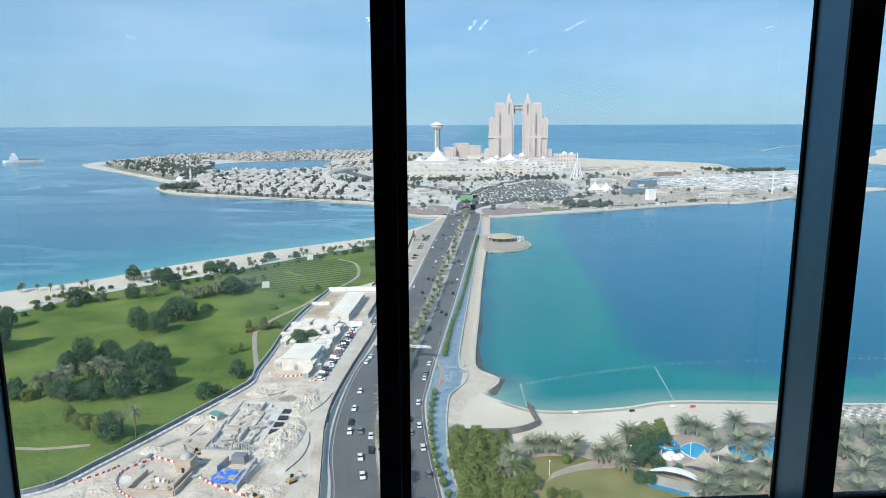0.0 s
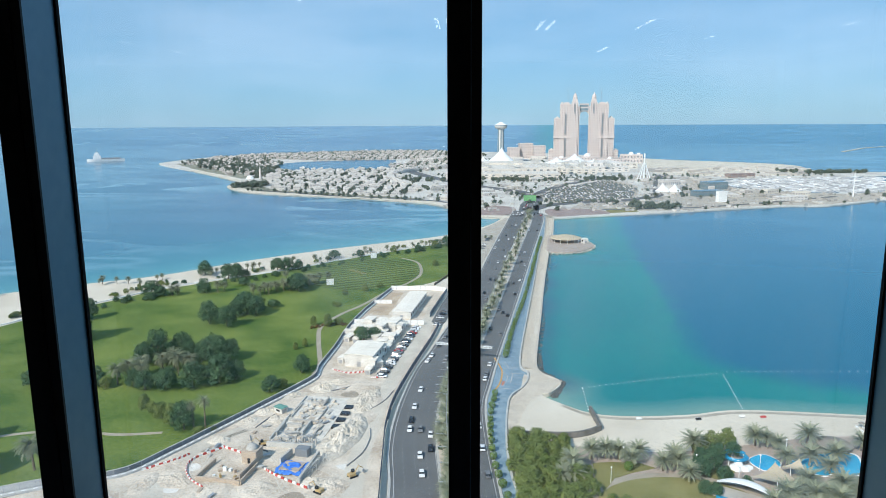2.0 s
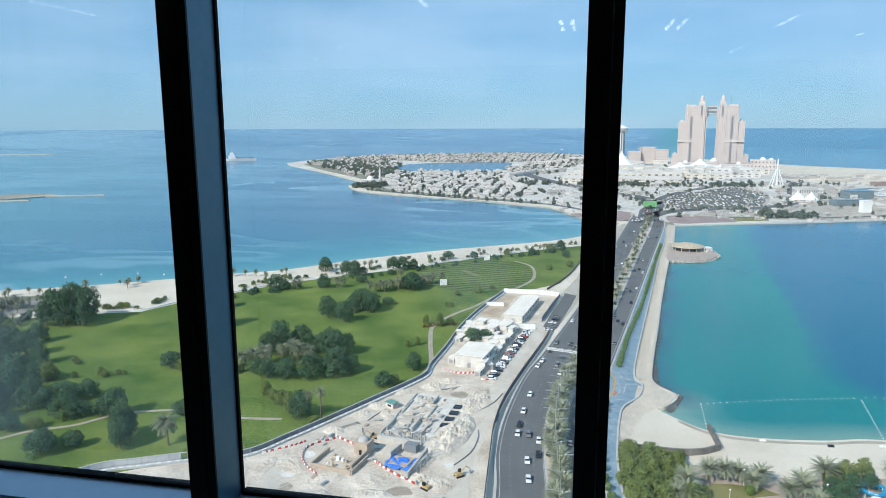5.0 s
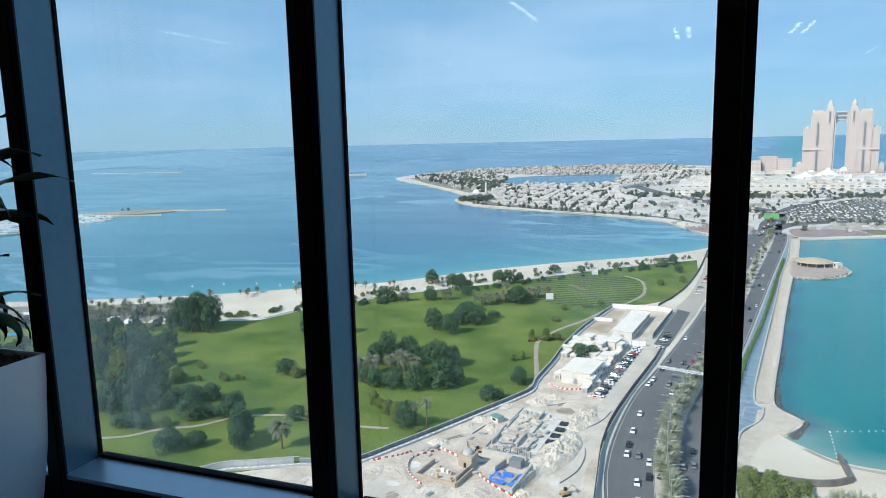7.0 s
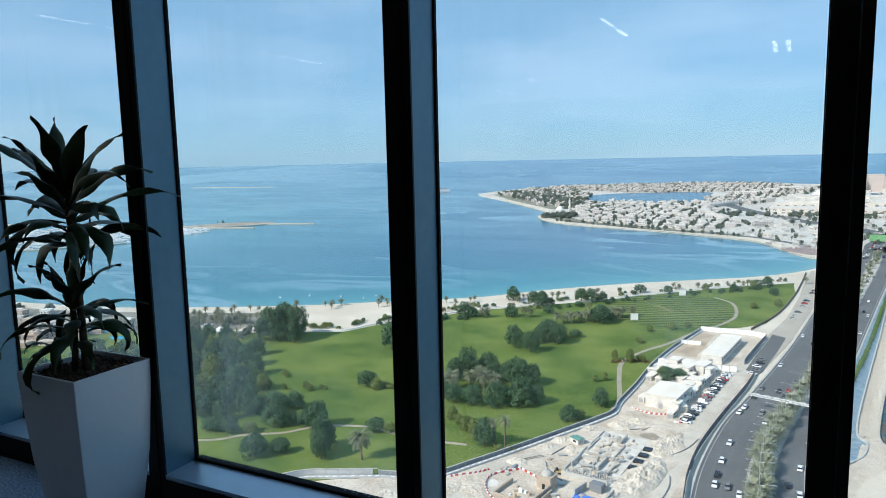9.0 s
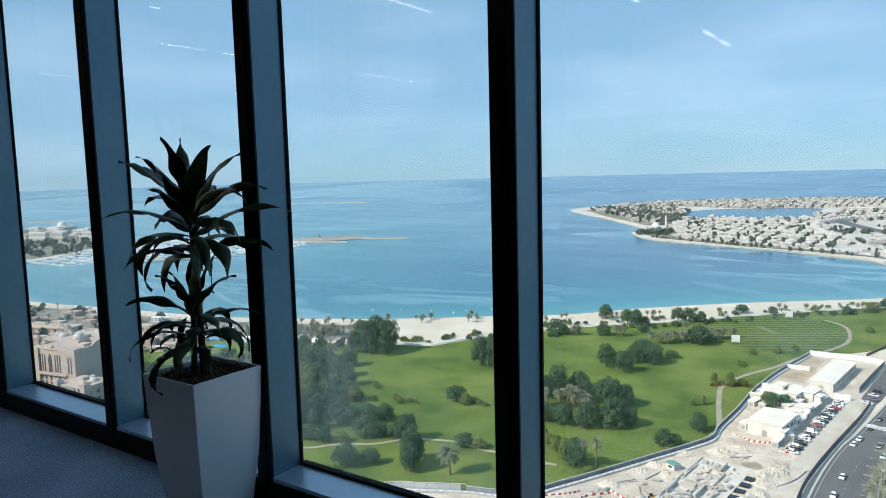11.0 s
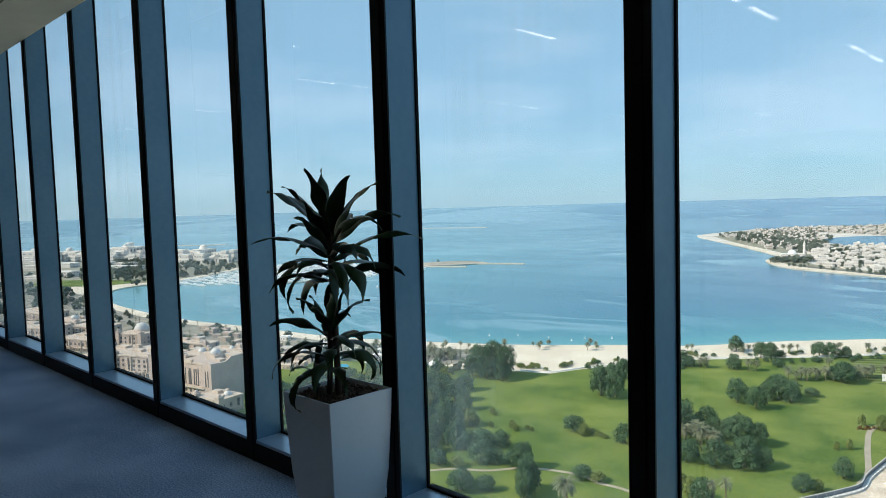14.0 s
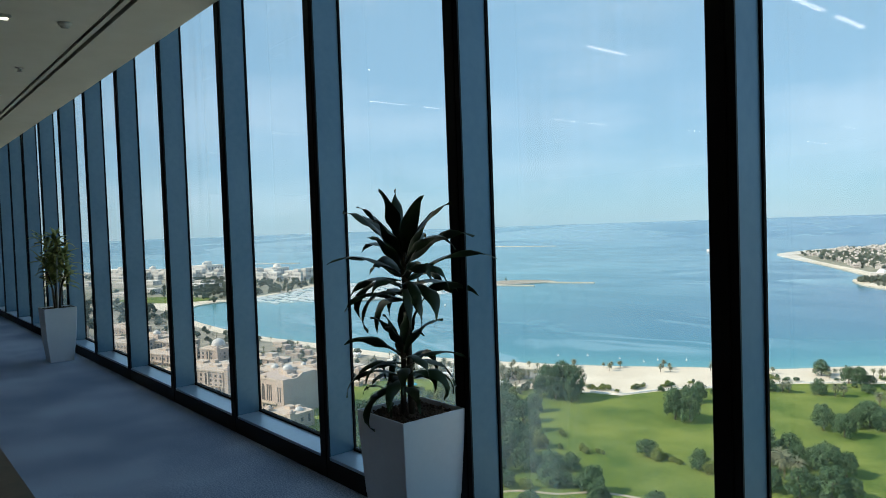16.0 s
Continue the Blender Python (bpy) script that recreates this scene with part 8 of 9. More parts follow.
# ---- palace quarter to the west ----
MAT.update(
    rose=mat("rose sandstone", (0.405, 0.325, 0.278), (0.51, 0.42, 0.362), 9, 0.9, fine=0.8),
    deep=mat("deep window shade", (0.05, 0.045, 0.045), (0.09, 0.08, 0.075), 4, 0.5),
    sandstone=mat("pale sandstone", (0.46, 0.375, 0.305), (0.56, 0.465, 0.385), 6, 0.9, fine=0.8),
    blue_dome=mat("pale grey dome tiles", (0.46, 0.46, 0.45), (0.58, 0.57, 0.55), 3, 0.5),
)
west = random.Random(31)
MAT["court"] = mat("planted stone courts", (0.15, 0.155, 0.115), (0.36, 0.325, 0.275), 16, 0.95, fine=3)
garden = [(-940, 318), (-800, 308), (-700, 312), (-600, 330), (-500, 346), (-420, 374), (-350, 400), (-340, 350), (-420, 300), (-440, 190), (-420, 110), (-1400, 60), (-1300, 250), (-1100, 340), (-1010, 350)]
tagged(part("garden_ground", Geo().prism(garden, GR - 0.2, GR + 0.15), MAT["court"]), "paved and planted palace grounds", "ground", kind="structure")


def palace(x, y, sx, sy, h, rz, domes=(), label="rose sandstone palace wing with arched windows", rows=4):
    t = thing("palace_wing", pose(x, y, GR, 0, 0, rz), label, "palace", "palace wings")
    a, b = sx / 2, sy / 2
    body = part("wall", Geo().box(-a, a, -b, b, 0, h), MAT["rose"], t)
    part("cornice", Geo().box(-a - 0.7, a + 0.7, -b - 0.7, b + 0.7, h, h + 1.0).box(-a - 0.4, a + 0.4, -b - 0.4, b + 0.4, h * 0.3, h * 0.3 + 0.6), MAT["sandstone"], t)
    g, piers = Geo(), Geo()
    mm = Matrix.Identity(4)
    for f, (w, d) in enumerate(((sx, sy), (sy, sx), (sx, sy), (sy, sx))):
        q = pose(0, 0, 0, 0, 0, 90 * f) @ Matrix.Translation((0, -d / 2, 0))
        n = max(2, int(w / 4.6))
        for c in range(n):
            xc = -w / 2 + w * (c + 0.5) / n
            tall = (c % 5 == 2)
            if tall:
                g.box(xc - 0.8, xc + 0.8, -0.15, 0.3, h * 0.36, h * 0.9, q)
            else:
                for r in range(rows):
                    z0 = h * (0.06 + 0.9 * r / rows)
                    g.box(xc - 0.9, xc + 0.9, -0.15, 0.3, z0, z0 + h * 0.9 / rows * 0.55, q)
            if c % 3 == 0:
                piers.box(xc - w / n * 0.5 - 0.45, xc - w / n * 0.5 + 0.45, -0.8, 0, 0, h, q)
    part("window_row", g, MAT["deep"], body, "dark deep-set windows")
    part("pier", piers, MAT["sandstone"], t, "pale wall piers")
    for dx, dy, r in domes:
        part("drum", Geo().turned(dx, dy, [(r * 1.08, h), (r * 1.08, h + r * 0.45)], 14), MAT["sandstone"], t)
        cap = part("dome", Geo().dome(dx, dy, h + r * 0.45, r, r * 0.95, 16, 6), MAT["blue_dome"], t, "pale grey-white dome", smooth=True)
        part("finial", Geo().tube([(dx, dy, h + r * 1.35), (dx, dy, h + r * 1.8)], 0.15, 0.05, 5), MAT["steel"], cap)
    part("roof_unit", Geo().slab(-a * 0.4, b * 0.3, h, a * 0.5, b * 0.5, 2.6).slab(a * 0.45, -b * 0.4, h, a * 0.4, b * 0.5, 1.8).slab(a * 0.2, b * 0.5, h, a * 0.25, b * 0.3, 3.4), MAT["sandstone"], t)
    for u in (-1, 1):
        part("corner_tower", Geo().slab(u * a, -b, 0, 3.4, 3.4, h + 2.2).slab(u * a, -b, h + 2.2, 4.0, 4.0, 0.6).dome(u * a, -b, h + 2.8, 1.5, 1.6, 10, 3), MAT["rose"], t)
    arc = Geo()
    for i in range(max(2, int(sx / 6))):
        xa = -a + (i + 0.5) * sx / max(2, int(sx / 6))
        arc.box(xa - 1.7, xa + 1.7, -b - 1.6, -b, h * 0.28, h * 0.31).box(xa - 1.9, xa - 1.5, -b - 1.6, -b, 0, h * 0.28).box(xa + 1.5, xa + 1.9, -b - 1.6, -b, 0, h * 0.28)
    part("arcade", arc, MAT["sandstone"], t)
    return t




def grand_block(x, y, sx, sy, h, rz):
    """The tall hotel block: grouped slot windows over a balcony, arched middle bay, gabled parapet, a small dome."""
    t = thing("palace_block", pose(x, y, GR, 0, 0, rz), "tall rose sandstone hotel block with slot windows and a dome", "palace")
    a, b = sx / 2, sy / 2
    body = part("wall", Geo().box(-a, a, -b, b, 0, h), MAT["rose"], t)
    part("corner_pier", Geo().box(a - 6, a + 0.9, -b - 0.9, -b + 5, 0, h + 1.4), MAT["rose"], t)
    part("corner_pier", Geo().box(-a - 0.9, -a + 5, -b - 0.9, -b + 4, 0, h + 0.6), MAT["rose"], t)
    part("parapet", Geo().box(-a, a - 6, -b - 0.5, -b + 0.6, h, h + 1.0).box(a - 0.6, a + 0.5, -b + 5, b, h, h + 1.0).box(-a, a, b - 0.6, b + 0.5, h, h + 1.0), MAT["sandstone"], t, "pale stone parapet")
    part("gable", Geo().add([(a + 0.6, -b + 9, h), (a + 0.6, b - 4, h), (a + 0.6, b - 9, h + 3.4), (a + 0.6, -b + 15, h + 3.4), (a - 0.6, -b + 9, h), (a - 0.6, b - 4, h), (a - 0.6, b - 9, h + 3.4), (a - 0.6, -b + 15, h + 3.4)],
                        [(0, 1, 2, 3), (7, 6, 5, 4), (0, 3, 7, 4), (1, 5, 6, 2), (3, 2, 6, 7)]), MAT["rose"], t, "stepped gable on the parapet")
    slots = Geo()
    for c in (-11.5, -9.6, -7.7, 0.8, 2.7, 4.6):
        slots.box(c - 0.55, c + 0.55, -b - 0.06, -b + 0.4, h * 0.40, h * 0.86)
    for c in (a - 4.4, a - 2.2):
        slots.box(c - 0.5, c + 0.5, -b - 0.96, -b - 0.5, h * 0.42, h * 0.84).box(c - 0.5, c + 0.5, -b - 0.96, -b - 0.5, h * 0.08, h * 0.26)
    for c in (-10.6, -7.6, -3.5, 0.4, 3.6):
        for z in (0.06, 0.19):
            slots.box(c - 0.9, c + 0.9, -b - 0.06, -b + 0.4, h * z, h * (z + 0.09))
    part("slot_window", slots, MAT["deep"], body, "dark tall slot windows")
    arch = Geo().box(-4.9, -1.9, -b - 0.08, -b + 0.4, h * 0.40, h * 0.78).prism([(-3.4 + 1.5 * math.cos(q), -b + 0.2 + 0.3 * math.sin(q)) for q in np.linspace(0, 6.28, 14, endpoint=False)], h * 0.78, h * 0.86)
    part("arched_window", arch, MAT["deep"], body, "tall dark arched window")
    part("balcony", Geo().box(-a + 4.5, a - 6.2, -b - 1.5, -b, h * 0.335, h * 0.365).box(-a + 4.5, a - 6.2, -b - 1.5, -b - 1.3, h * 0.365, h * 0.41), MAT["sandstone"], t, "pale stone balcony")
    part("pediment", Geo().box(-6.4, -0.4, -b - 0.7, -b + 0.8, h, h + 2.2), MAT["sandstone"], t)
    part("drum", Geo().box(-5, 3, -3, 5, h, h + 2.2).turned(-1, 1, [(3.5, h + 2.2), (3.5, h + 3.2)], 16), MAT["sandstone"], t)
    part("dome", Geo().dome(-1, 1, h + 3.2, 3.3, 2.9, 18, 6), MAT["blue_dome"], t, "pale blue-grey dome", smooth=True)
    part("roof_unit", Geo().slab(8, 8, h, 9, 8, 2.4).slab(-11, 9, h, 8, 10, 1.8).slab(9, -4, h, 6, 5, 1.4), MAT["sandstone"], t)


grand_block(-407, 206, 34, 34, 22, 11)
palace(-368, 187, 20, 16, 8.5, 11, ((5, 2, 2.4),), "low pale palace annex with a small dome", 2)
palace(-392, 168, 24, 14, 7, 11, ((-4, 0, 2.0),), "low pale palace annex with a small dome", 2)
palace(-446, 226, 30, 24, 13, 18, (), rows=3)
palace(-494, 196, 34, 18, 15, 22, (), "rose sandstone palace wing with rows of loggias", 4)
palace(-478, 232, 24, 18, 11, 22, ((0, 0, 3.0),), rows=3)
palace(-548, 206, 40, 26, 9, 20, (), "low flat-roofed stone palace wing", 2)
palace(-530, 176, 30, 20, 11, 20, (), rows=3)
palace(-604, 240, 26, 26, 12, 20, ((0, 0, 6.0),), "square sandstone pavilion with a broad dome", 3)
palace(-636, 206, 44, 24, 9, 20, (), "low flat-roofed stone palace wing", 2)
palace(-560, 262, 50, 14, 5, 18, (), "low sandstone beach pavilion", 1)
palace(-500, 268, 34, 14, 5, 25, ((0, 0, 2.2),), "low sandstone beach pavilion", 1)
palace(-455, 272, 26, 12, 4.5, 25, (), "low sandstone beach pavilion", 1)
palace(-437, 292, 18, 12, 5.5, 25, ((0, 0, 3.0),), "small sandstone pavilion with a pale dome", 1)
palace(-690, 232, 40, 22, 10, 20, ((8, 0, 3),), rows=3)
palace(-720, 190, 60, 26, 13, 20, (), rows=3)
palace(-760, 236, 44, 24, 8, 15, ((0, 0, 4),), rows=2)
palace(-850, 230, 60, 28, 10, 12, (), rows=2)
palace(-900, 170, 80, 30, 13, 12, ((0, 0, 5),), rows=3)
palace(-620, 150, 60, 26, 13, 20, (), rows=3)
for k in range(70):
    x, y = west.uniform(-640, -400), west.uniform(230, 318)
    if inside((x, y), garden) and not any((Vector((x, y)) - o.matrix_basis.translation.to_2d()).length < 17 for o in scene.objects if o.name.startswith("palace")):
        t = thing("garden_hut", pose(x, y, GR, 0, 0, 20 + west.uniform(-8, 8)), "small flat-roofed hut in the palace gardens", "hut", "huts in the palace gardens")
        block(t, 0, 0, west.uniform(5, 13), west.uniform(4, 8), west.uniform(2.6, 4.4), 0, west.choice((MAT["sandstone"], MAT["rose"], MAT["greyroof"])), 1, 3)
for k in range(300):
    x, y = west.uniform(-860, -380), west.uniform(150, 345)
    if inside((x, y), garden) and not any((Vector((x, y)) - o.matrix_basis.translation.to_2d()).length < 19 for o in scene.objects if o.name.startswith("palace")):
        if west.random() < 0.5:
            far_tree(x, y, west.uniform(0.6, 0.9), True, "trees of the palace gardens")
        else:
            far_tree(x, y, west.uniform(0.5, 0.9), group="trees of the palace gardens")
for x, y, w in ((-455, 322, 9), (-430, 332, 8), (-408, 345, 7), (-470, 335, 7), (-392, 318, 8), (-520, 330, 8), (-545, 322, 7)):
    t = thing("beach_cabana", pose(x, y, GR, 0, 0, 25), "small white flat-roofed beach cabana", "cabana", "cabanas at the beach club")
    block(t, 0, 0, w, 5, 3.2, 0, MAT["white"], 1, 3)
for shape in (blob(-430, 312, ((-14, 0), (-5, 4), (6, 3), (14, 5), (12, -3), (2, -5), (-9, -5))), blob(-400, 300, ((-7, 0), (0, 4), (7, 0), (0, -4)))):
    tagged(part("pool_water", Geo().prism(shape, GR, GR + 0.36), MAT["pool"]), "bright blue water of a resort pool", "swimming pool", kind="structure")
gz = thing("gazebo", pose(-337, 330, GR + 0.3), "small white domed garden gazebo", "gazebo")
for k in range(6):
    a = math.pi / 3 * k
    part("column", Geo().tube([(2.6 * math.cos(a), 2.6 * math.sin(a), 0), (2.6 * math.cos(a), 2.6 * math.sin(a), 4)], 0.25, 0.2, 6), MAT["white"], gz)
part("roof", Geo().turned(0, 0, [(3.4, 4), (3.4, 4.6), (2.6, 5.6), (1.2, 6.3), (0.2, 6.9)], 12), MAT["white"], gz)

MAT["scrub"] = mat("dusty grey-green scrub ground", (0.155, 0.165, 0.115), (0.35, 0.33, 0.265), 70, 0.95, fine=9)
# far shore: woods, lawns, white palace, marina
tagged(part("lawn", Geo().prism(curve([(-1330, 400), (-1200, 470), (-1160, 440), (-1190, 380), (-1300, 340)], 4, True), GR - 0.2, GR + 0.2), MAT["grass"]), "green lawn on the far shore", "lawn", kind="structure")
tagged(part("park_ground", Geo().prism(curve([(-2300, 300), (-2000, 560), (-1700, 690), (-1480, 800), (-1330, 770), (-1200, 620), (-1150, 520), (-1140, 470), (-1200, 380), (-1100, 300), (-900, 290), (-900, 40), (-2300, 0)], 4, True), GR - 0.2, GR + 0.12), MAT["scrub"]), "dusty planted ground on the far shore", "ground", kind="structure")
for k in range(330):
    x, y = west.uniform(-1900, -900), west.uniform(20, 330)
    far_tree(x, y, west.uniform(0.8, 1.4), group="trees on the far shore")
for k in range(150):
    u = west.random()
    far_tree(-1240 - 560 * u + west.gauss(0, 25), 470 + 250 * u + west.gauss(0, 30), west.uniform(0.8, 1.5), group="trees on the far shore")
for k in range(230):
    u, v = west.random(), west.gauss(0, 1)
    x, y = -1480 + 330 * u + 14 * v, 380 + 40 * u + 380 * west.random()
    if inside((x, y), MAINLAND) and not (-1340 < x < -1150 and 330 < y < 470):
        far_tree(x, y, west.uniform(0.8, 1.4), group="trees on the far shore")
for k in range(150):
    u = west.random()
    far_tree(-2150 + 640 * u, 500 + 320 * u + west.gauss(-20, 32), west.uniform(0.7, 1.2), group="trees on the far shore")
for k in range(60):
    far_tree(west.uniform(-1300, -950), west.uniform(150, 330), west.uniform(0.8, 1.3), group="trees on the far shore")
MAT["pale_stone"] = mat("weathered white stone", (0.60, 0.57, 0.53), (0.74, 0.71, 0.66), 20, 0.9, fine=2)
far = thing("white_palace", pose(0, 0, GR), "white palace complex with many domes far across the bay", "palace")
for x, y, sx, sy, h in ((-1960, 610, 70, 50, 20), (-1890, 640, 50, 40, 14), (-1850, 670, 50, 50, 26), (-1800, 700, 56, 56, 30), (-1750, 725, 40, 40, 20), (-1700, 750, 44, 30, 13), (-1650, 770, 40, 40, 18), (-1600, 800, 40, 44, 22), (-1555, 825, 44, 30, 14), (-1500, 850, 40, 34, 18), (-1465, 838, 26, 22, 10), (-1680, 715, 30, 24, 9), (-1620, 742, 36, 20, 8),
                        (-2080, 560, 110, 60, 20), (-1580, 760, 50, 30, 12), *[(-1960 + 4.3 * k + west.uniform(-30, 30), 560 + 1.75 * k + west.uniform(-45, 45), west.uniform(8, 26), west.uniform(8, 22), west.uniform(7, 26)) for k in range(130)], *[(-2200 + 19 * k, 505 + 9.5 * k + west.uniform(-30, 30), west.uniform(12, 30), west.uniform(10, 24), west.uniform(6, 16)) for k in range(36)]):
    block(far, x, y, sx, sy, h, 25, MAT["pale_stone"], 2, 5)
for x, y, z, r in ((-1800, 700, 30, 12), (-1860, 660, 30, 9), (-1960, 610, 22, 9), (-1740, 730, 24, 8), (-1600, 800, 24, 10), (-1500, 850, 20, 7), (-1830, 720, 34, 6), (-1770, 680, 34, 6), (-2080, 560, 20, 9)):
    part("dome", Geo().dome(x, y, z, r, r * 0.95, 14, 5), MAT["pale_stone"], far, smooth=True)
for k in range(26):
    x, y = west.uniform(-2000, -1380), west.uniform(380, 640)
    t = thing("low_building", pose(x, y, GR, 0, 0, 25), "pale low building on the far shore", "building", "low buildings on the far shore")
    block(t, 0, 0, west.uniform(20, 50), west.uniform(14, 30), west.uniform(5, 12), 0, None, 2, 7)
for k in range(30):
    x, y = west.uniform(-1500, -900), west.uniform(-40, 150)
    t = thing("town_building", pose(x, y, GR, 0, 0, west.uniform(0, 40)), "beige town building beyond the palace", "building", "town buildings")
    block(t, 0, 0, west.uniform(24, 50), west.uniform(18, 34), west.uniform(10, 24), 0, MAT["rose"], 4, 7)
fleet = Geo()
for gx in np.arange(-1215, -880, 12):
    for gy in np.arange(505, 900, 22):
        on = gy > 505 + (gx + 1015) * 1.45 and gy < 905 + 0.4 * (gx + 1100) and not inside((gx, gy), MAINLAND)
        if on and west.random() < 0.8:
            L, rz = west.uniform(8, 18), 35 + west.uniform(-8, 8)
            fleet.slab(gx, gy, SEA - 0.3, L, L * 0.27, L * 0.11, rz, 1.06).slab(gx, gy, SEA + L * 0.1, L * 0.5, L * 0.2, L * 0.1, rz, 0.8).tube([(gx, gy, SEA + 1), (gx, gy, SEA + L * 0.8)], 0.15, 0.1, 4)
tagged(part("moored_fleet", fleet, MAT["hull"]), "crowd of white boats moored below the palace", "boats", kind="stuff")
for pts in ([(-1120, 530), (-1010, 590), (-960, 680)], [(-1180, 620), (-1070, 680), (-1010, 780)], [(-1200, 720), (-1130, 770), (-1080, 850)]):
    tagged(part("jetty", Geo().ribbon(curve(pts, 6), 4, SEA - 1, SEA + 0.9), MAT["kerb"]), "pale floating jetty in the marina", "jetty", kind="structure")
# marker floats off the beach
for x, y in ((-372, 470), (-345, 478), (-318, 492), (-322, 478), (-300, 505), (-392, 455)):
    t = thing("marker_float", pose(x, y, SEA), "small white marker float off the beach", "float", "marker floats")
    part("ball", Geo().dome(0, 0, -0.1, 0.7, 0.9, 8, 3), MAT["white"], t)
    part("pin", Geo().tube([(0, 0, 0.6), (0, 0, 2.2)], 0.12, 0.08, 5), MAT["white"], t)
# thick planting of the beach club
for k in range(130):
    x, y = west.uniform(-430, -312), west.uniform(312, 372)
    if y < 372 + 0.55 * (x + 312) + 20:
        far_tree(x, y, west.uniform(0.6, 1.0) if k % 3 else west.uniform(0.45, 0.75), k % 3 > 0, "trees of the palace gardens")
for x, y, w in ((-352, 318, 7), (-366, 325, 8), (-340, 312, 6), (-380, 312, 8), (-360, 340, 6), (-330, 318, 6), (-395, 330, 9)):
    t = thing("beach_cabana", pose(x, y, GR, 0, 0, 25), "small white flat-roofed beach cabana", "cabana", "cabanas at the beach club")
    block(t, 0, 0, w, 5, 3.2, 0, MAT["white"], 1, 3)
raise_woods()

# ---- planters and plants in the room ----
def planter(x, y, label):
    """A tapered square planter, open on top, with a rim and a bed of clay pebbles."""
    t = thing("planter", pose(x, y, 0), label, "planter", "planters along the windows")
    a, b, h, w = 0.195, 0.140, 0.72, 0.012
    prof = [(b, 0), (b + 0.034, 0.30), (a - 0.004, 0.60), (a, h)]
    g = Geo()
    for r, z in prof:
        g.v += [(-r, -r, z), (r, -r, z), (r, r, z), (-r, r, z)]
    for r, z in ((a - w, h), (a - w, h - 0.08)):
        g.v += [(-r, -r, z), (r, -r, z), (r, r, z), (-r, r, z)]
    for j in range(5):
        g.f += [(4 * j + k, 4 * j + (k + 1) % 4, 4 * j + 4 + (k + 1) % 4, 4 * j + 4 + k) for k in range(4)]
    g.f.append((3, 2, 1, 0))
    pot = part("pot", g, MAT["pot"], t)
    bv = pot.modifiers.new("edge", "BEVEL")
    bv.width, bv.segments, bv.limit_method = 0.004, 2, "ANGLE"
    bed, r = Geo(), a - w - 0.002
    nx = 22
    for j in range(nx + 1):
        for i in range(nx + 1):
            u, v = 2 * i / nx - 1, 2 * j / nx - 1
            bed.v.append((u * r, v * r, h - 0.030 + 0.022 * noise.noise(Vector((u * 9 + x, v * 9, 1))) + 0.012 * (1 - max(abs(u), abs(v)))))
    bed.f += [(j * (nx + 1) + i, j * (nx + 1) + i + 1, (j + 1) * (nx + 1) + i + 1, (j + 1) * (nx + 1) + i) for j in range(nx) for i in range(nx)]
    part("pebble_bed", bed, MAT["soil"], t, "brown clay pebbles")
    pr = random.Random(4)
    peb = Geo()
    for k in range(420):
        s = pr.uniform(0.006, 0.011)
        cx, cy = pr.uniform(-r + 0.01, r - 0.01), pr.uniform(-r + 0.01, r - 0.01)
        m = pose(cx, cy, h - 0.024 + pr.uniform(0, 0.012), pr.uniform(0, 90), 0, pr.uniform(0, 90))
        peb.add([m @ (Vector(p) * s) for p in ((1, 0, 0), (0, 1, 0), (-1, 0, 0), (0, -1, 0), (0, 0, 0.8), (0, 0, -0.8))], [(0, 1, 4), (1, 2, 4), (2, 3, 4), (3, 0, 4), (1, 0, 5), (2, 1, 5), (3, 2, 5), (0, 3, 5)])
    tagged(part("pebble_top", peb, MAT["soil"], t, "loose clay pebbles"), kind="stuff")
    return t


def strap_leaf(rng, base, az, up, length, width, droop, twist=0.0, n=9):
    """A pointed strap leaf with a channelled section that arches over."""
    g = Geo()
    p, q = Vector(base), up
    side0 = Vector((-math.sin(az), math.cos(az), 0))
    for j in range(n + 1):
        u = j / n
        d = Vector((math.cos(az) * math.cos(q), math.sin(az) * math.cos(q), math.sin(q)))
        nrm = side0.cross(d)
        s = Matrix.Rotation(twist * u, 3, d) @ side0
        nn = d.cross(s)
        w = max(0.002, width * (0.25 + 0.75 * math.sin(math.pi * min(1.0, 0.04 + 0.9 * u)) ** 1.15) * (1 - u ** 4))
        wav = 0.12 * width * math.sin(u * 13 + az * 3)
        g.v += [tuple(p + s * w / 2 + nn * (-0.22 * w + wav)), tuple(p), tuple(p - s * w / 2 + nn * (-0.22 * w - wav))]
        p = p + d * length / n
        q -= droop / n * (0.45 + 1.35 * u ** 1.4)
    for j in range(n):
        a = 3 * j
        g.f += [(a, a + 1, a + 4, a + 3), (a + 1, a + 2, a + 5, a + 4)]
    return g


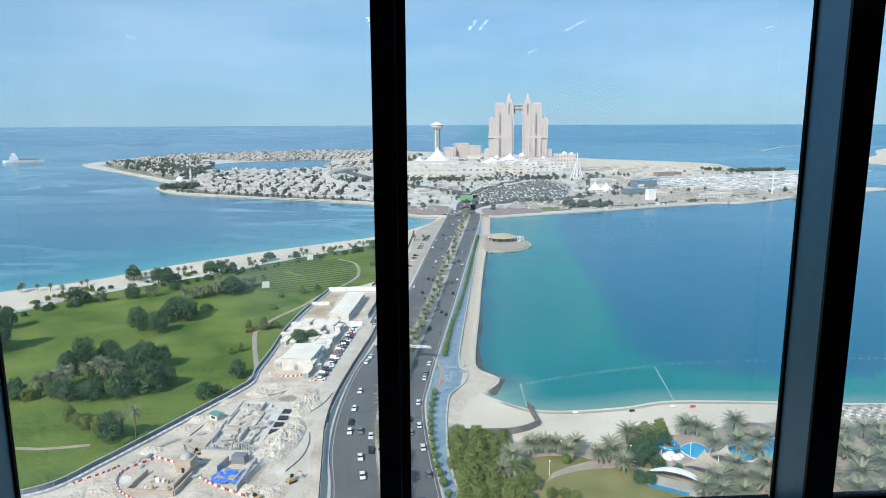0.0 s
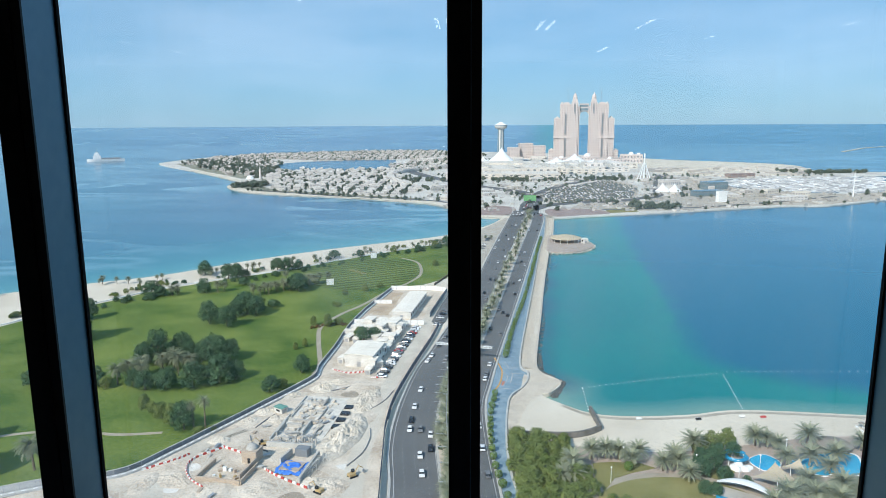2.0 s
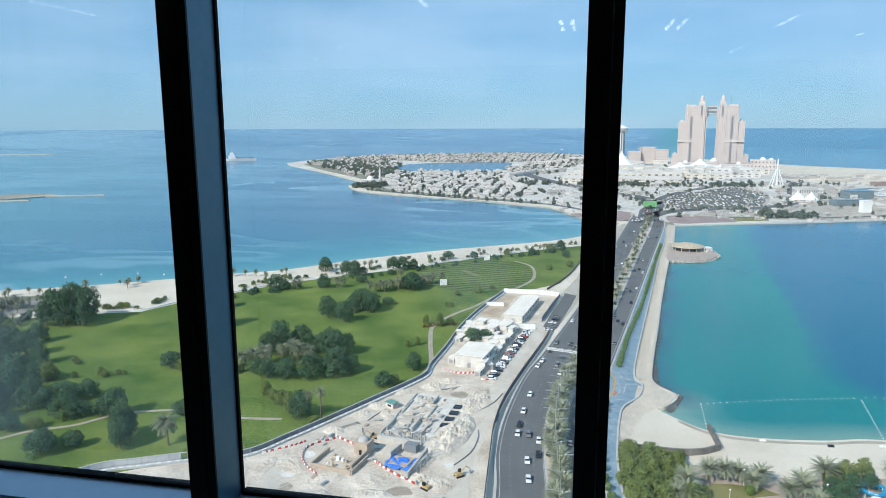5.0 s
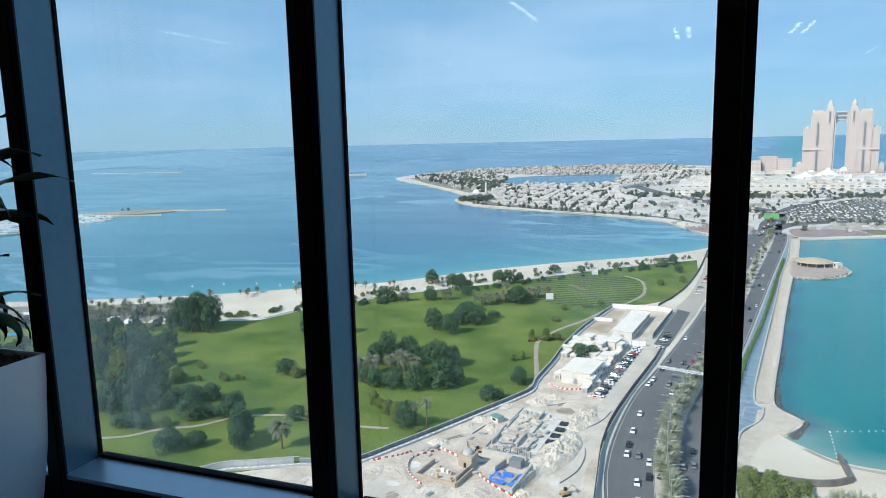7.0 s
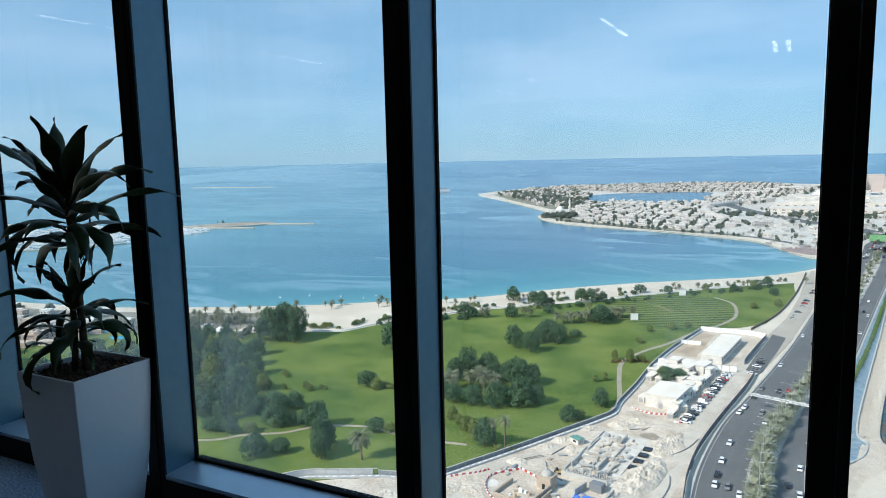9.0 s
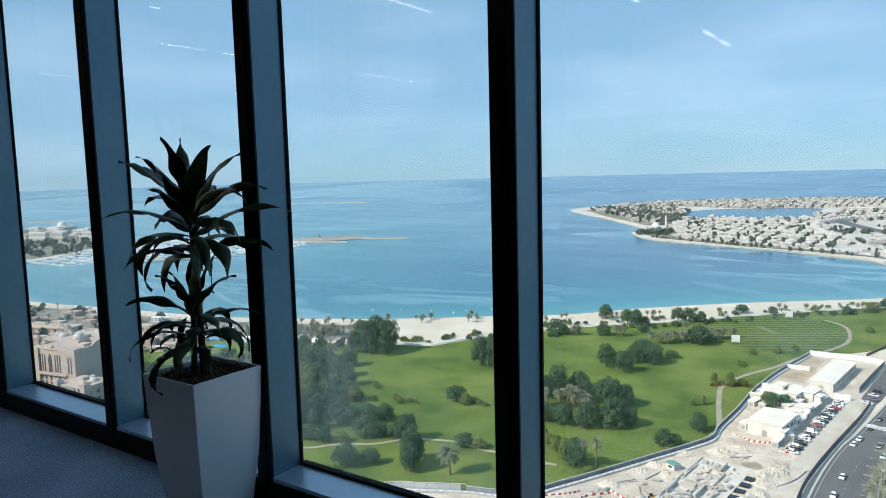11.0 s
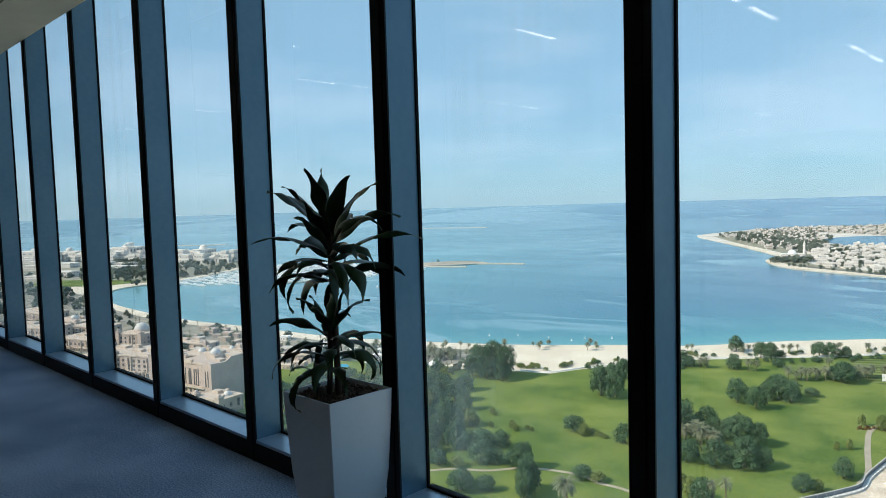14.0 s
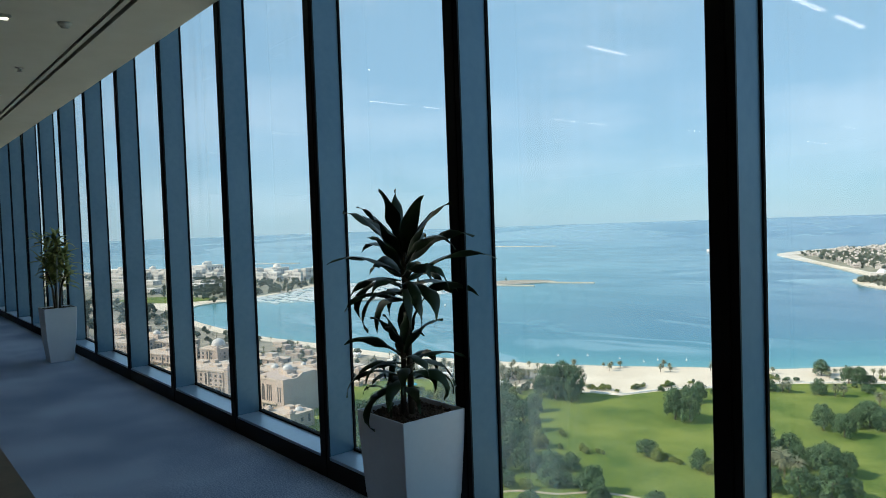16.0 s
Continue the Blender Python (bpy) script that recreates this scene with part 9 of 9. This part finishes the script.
def dracaena(x, y):
    t = thing("dracaena", pose(x, y, 0.70), "tall dark green dracaena with two leafy crowns", "potted plant")
    rng = random.Random(8)
    stems = (([(0.06, 0.02, -0.05), (0.055, 0.02, 0.3), (0.03, 0.02, 0.83)], 0.017), ([(0.02, -0.01, -0.05), (0.03, 0.0, 0.2), (0.035, 0.0, 0.42)], 0.015), ([(-0.035, -0.045, -0.05), (-0.035, -0.045, 0.08), (-0.03, -0.05, 0.16)], 0.013))
    for pts, r in stems:
        part("stem", Geo().tube(pts, r, r * 0.85, 9), MAT["stem"], t, smooth=True)
    crowns = ((0.03, 0.02, 0.56, 0.27, 37, 0.45, 0.31), (0.035, 0.0, 0.13, 0.26, 31, 0.34, 0.22), (-0.03, -0.05, 0.05, 0.12, 8, 0.21, 0.15))
    for cx, cy, cz, span, count, L0, L1 in crowns:
        for k in range(count):
            u = k / (count - 1)                      # from the lowest leaf to the heart of the crown
            az = k * 2.3999 + rng.uniform(-0.6, 0.6)
            up = 0.30 + 0.45 * u + 0.70 * u ** 5 + rng.uniform(-0.22, 0.25)
            L = (L0 + (L1 - L0) * u ** 3) * rng.uniform(0.72, 1.15)
            base = (cx + 0.012 * math.cos(az), cy + 0.012 * math.sin(az), cz + span * u)
            droop = (2.9 - 2.1 * u ** 2) * rng.uniform(0.5, 1.25)
            part("leaf", strap_leaf(rng, base, az, up, L, 0.076 * rng.uniform(0.75, 1.2) * (L0 / 0.43), droop, rng.uniform(-1.2, 1.2), 11), MAT["leaf"], t, smooth=True)
    return t


def bushy_plant(x, y):
    t = thing("bushy_plant", pose(x, y, 0.70), "bushy yellow-green plant on thin bare stems", "potted plant")
    rng = random.Random(15)
    tips = []
    for k in range(6):
        a = k * 1.05
        tip = (0.13 * math.cos(a), 0.13 * math.sin(a), 0.60 + rng.uniform(-0.10, 0.14))
        tips.append(tip)
        part("stem", Geo().tube([(0.03 * math.cos(a), 0.03 * math.sin(a), -0.05), (0.05 * math.cos(a), 0.05 * math.sin(a), 0.25), tip], 0.014, 0.009, 7), MAT["stem" if k % 2 else "kerb"], t, smooth=True)
    for k in range(300):
        b = rng.choice(tips)
        base = (b[0] * rng.uniform(0.3, 1.35), b[1] * rng.uniform(0.3, 1.35), b[2] + rng.uniform(-0.20, 0.26))
        part("leaf", strap_leaf(rng, base, rng.uniform(0, 6.28), rng.uniform(-0.5, 1.2), rng.uniform(0.12, 0.20), 0.050, rng.uniform(0.6, 1.8), 0, 4), MAT["leaf2"], t, smooth=True)


planter(-2.971, -0.20, "tapered square white planter beside the windows")
dracaena(-3.005, -0.232)
planter(-10.64, -0.29, "tapered square white planter farther along the windows")
bushy_plant(-10.64, -0.29)

# small fittings in the ceiling
for x, y in ((-8.92, -0.86), (-12.4, -0.9)):
    t = thing("sprinkler", pose(x, y, CEIL + 0.02), "small chrome sprinkler head under the ceiling", "sprinkler", "sprinklers")
    part("rose", Geo().turned(0, 0, [(0.04, 0), (0.04, -0.008), (0.012, -0.012), (0.012, -0.04), (0.03, -0.042), (0.03, -0.046)], 12), MAT["steel"], t)
for x, y in ((-6.91, -0.83), (-10.6, -0.86)):
    t = thing("smoke_detector", pose(x, y, CEIL + 0.02), "round white smoke detector on the ceiling", "smoke detector", "smoke detectors")
    part("base", Geo().turned(0, 0, [(0.055, 0), (0.055, -0.02), (0.045, -0.03)], 18), MAT["plaster"], t)
    part("head", Geo().turned(0, 0, [(0.04, -0.03), (0.03, -0.05), (0.01, -0.055)], 18), MAT["plaster"], t)
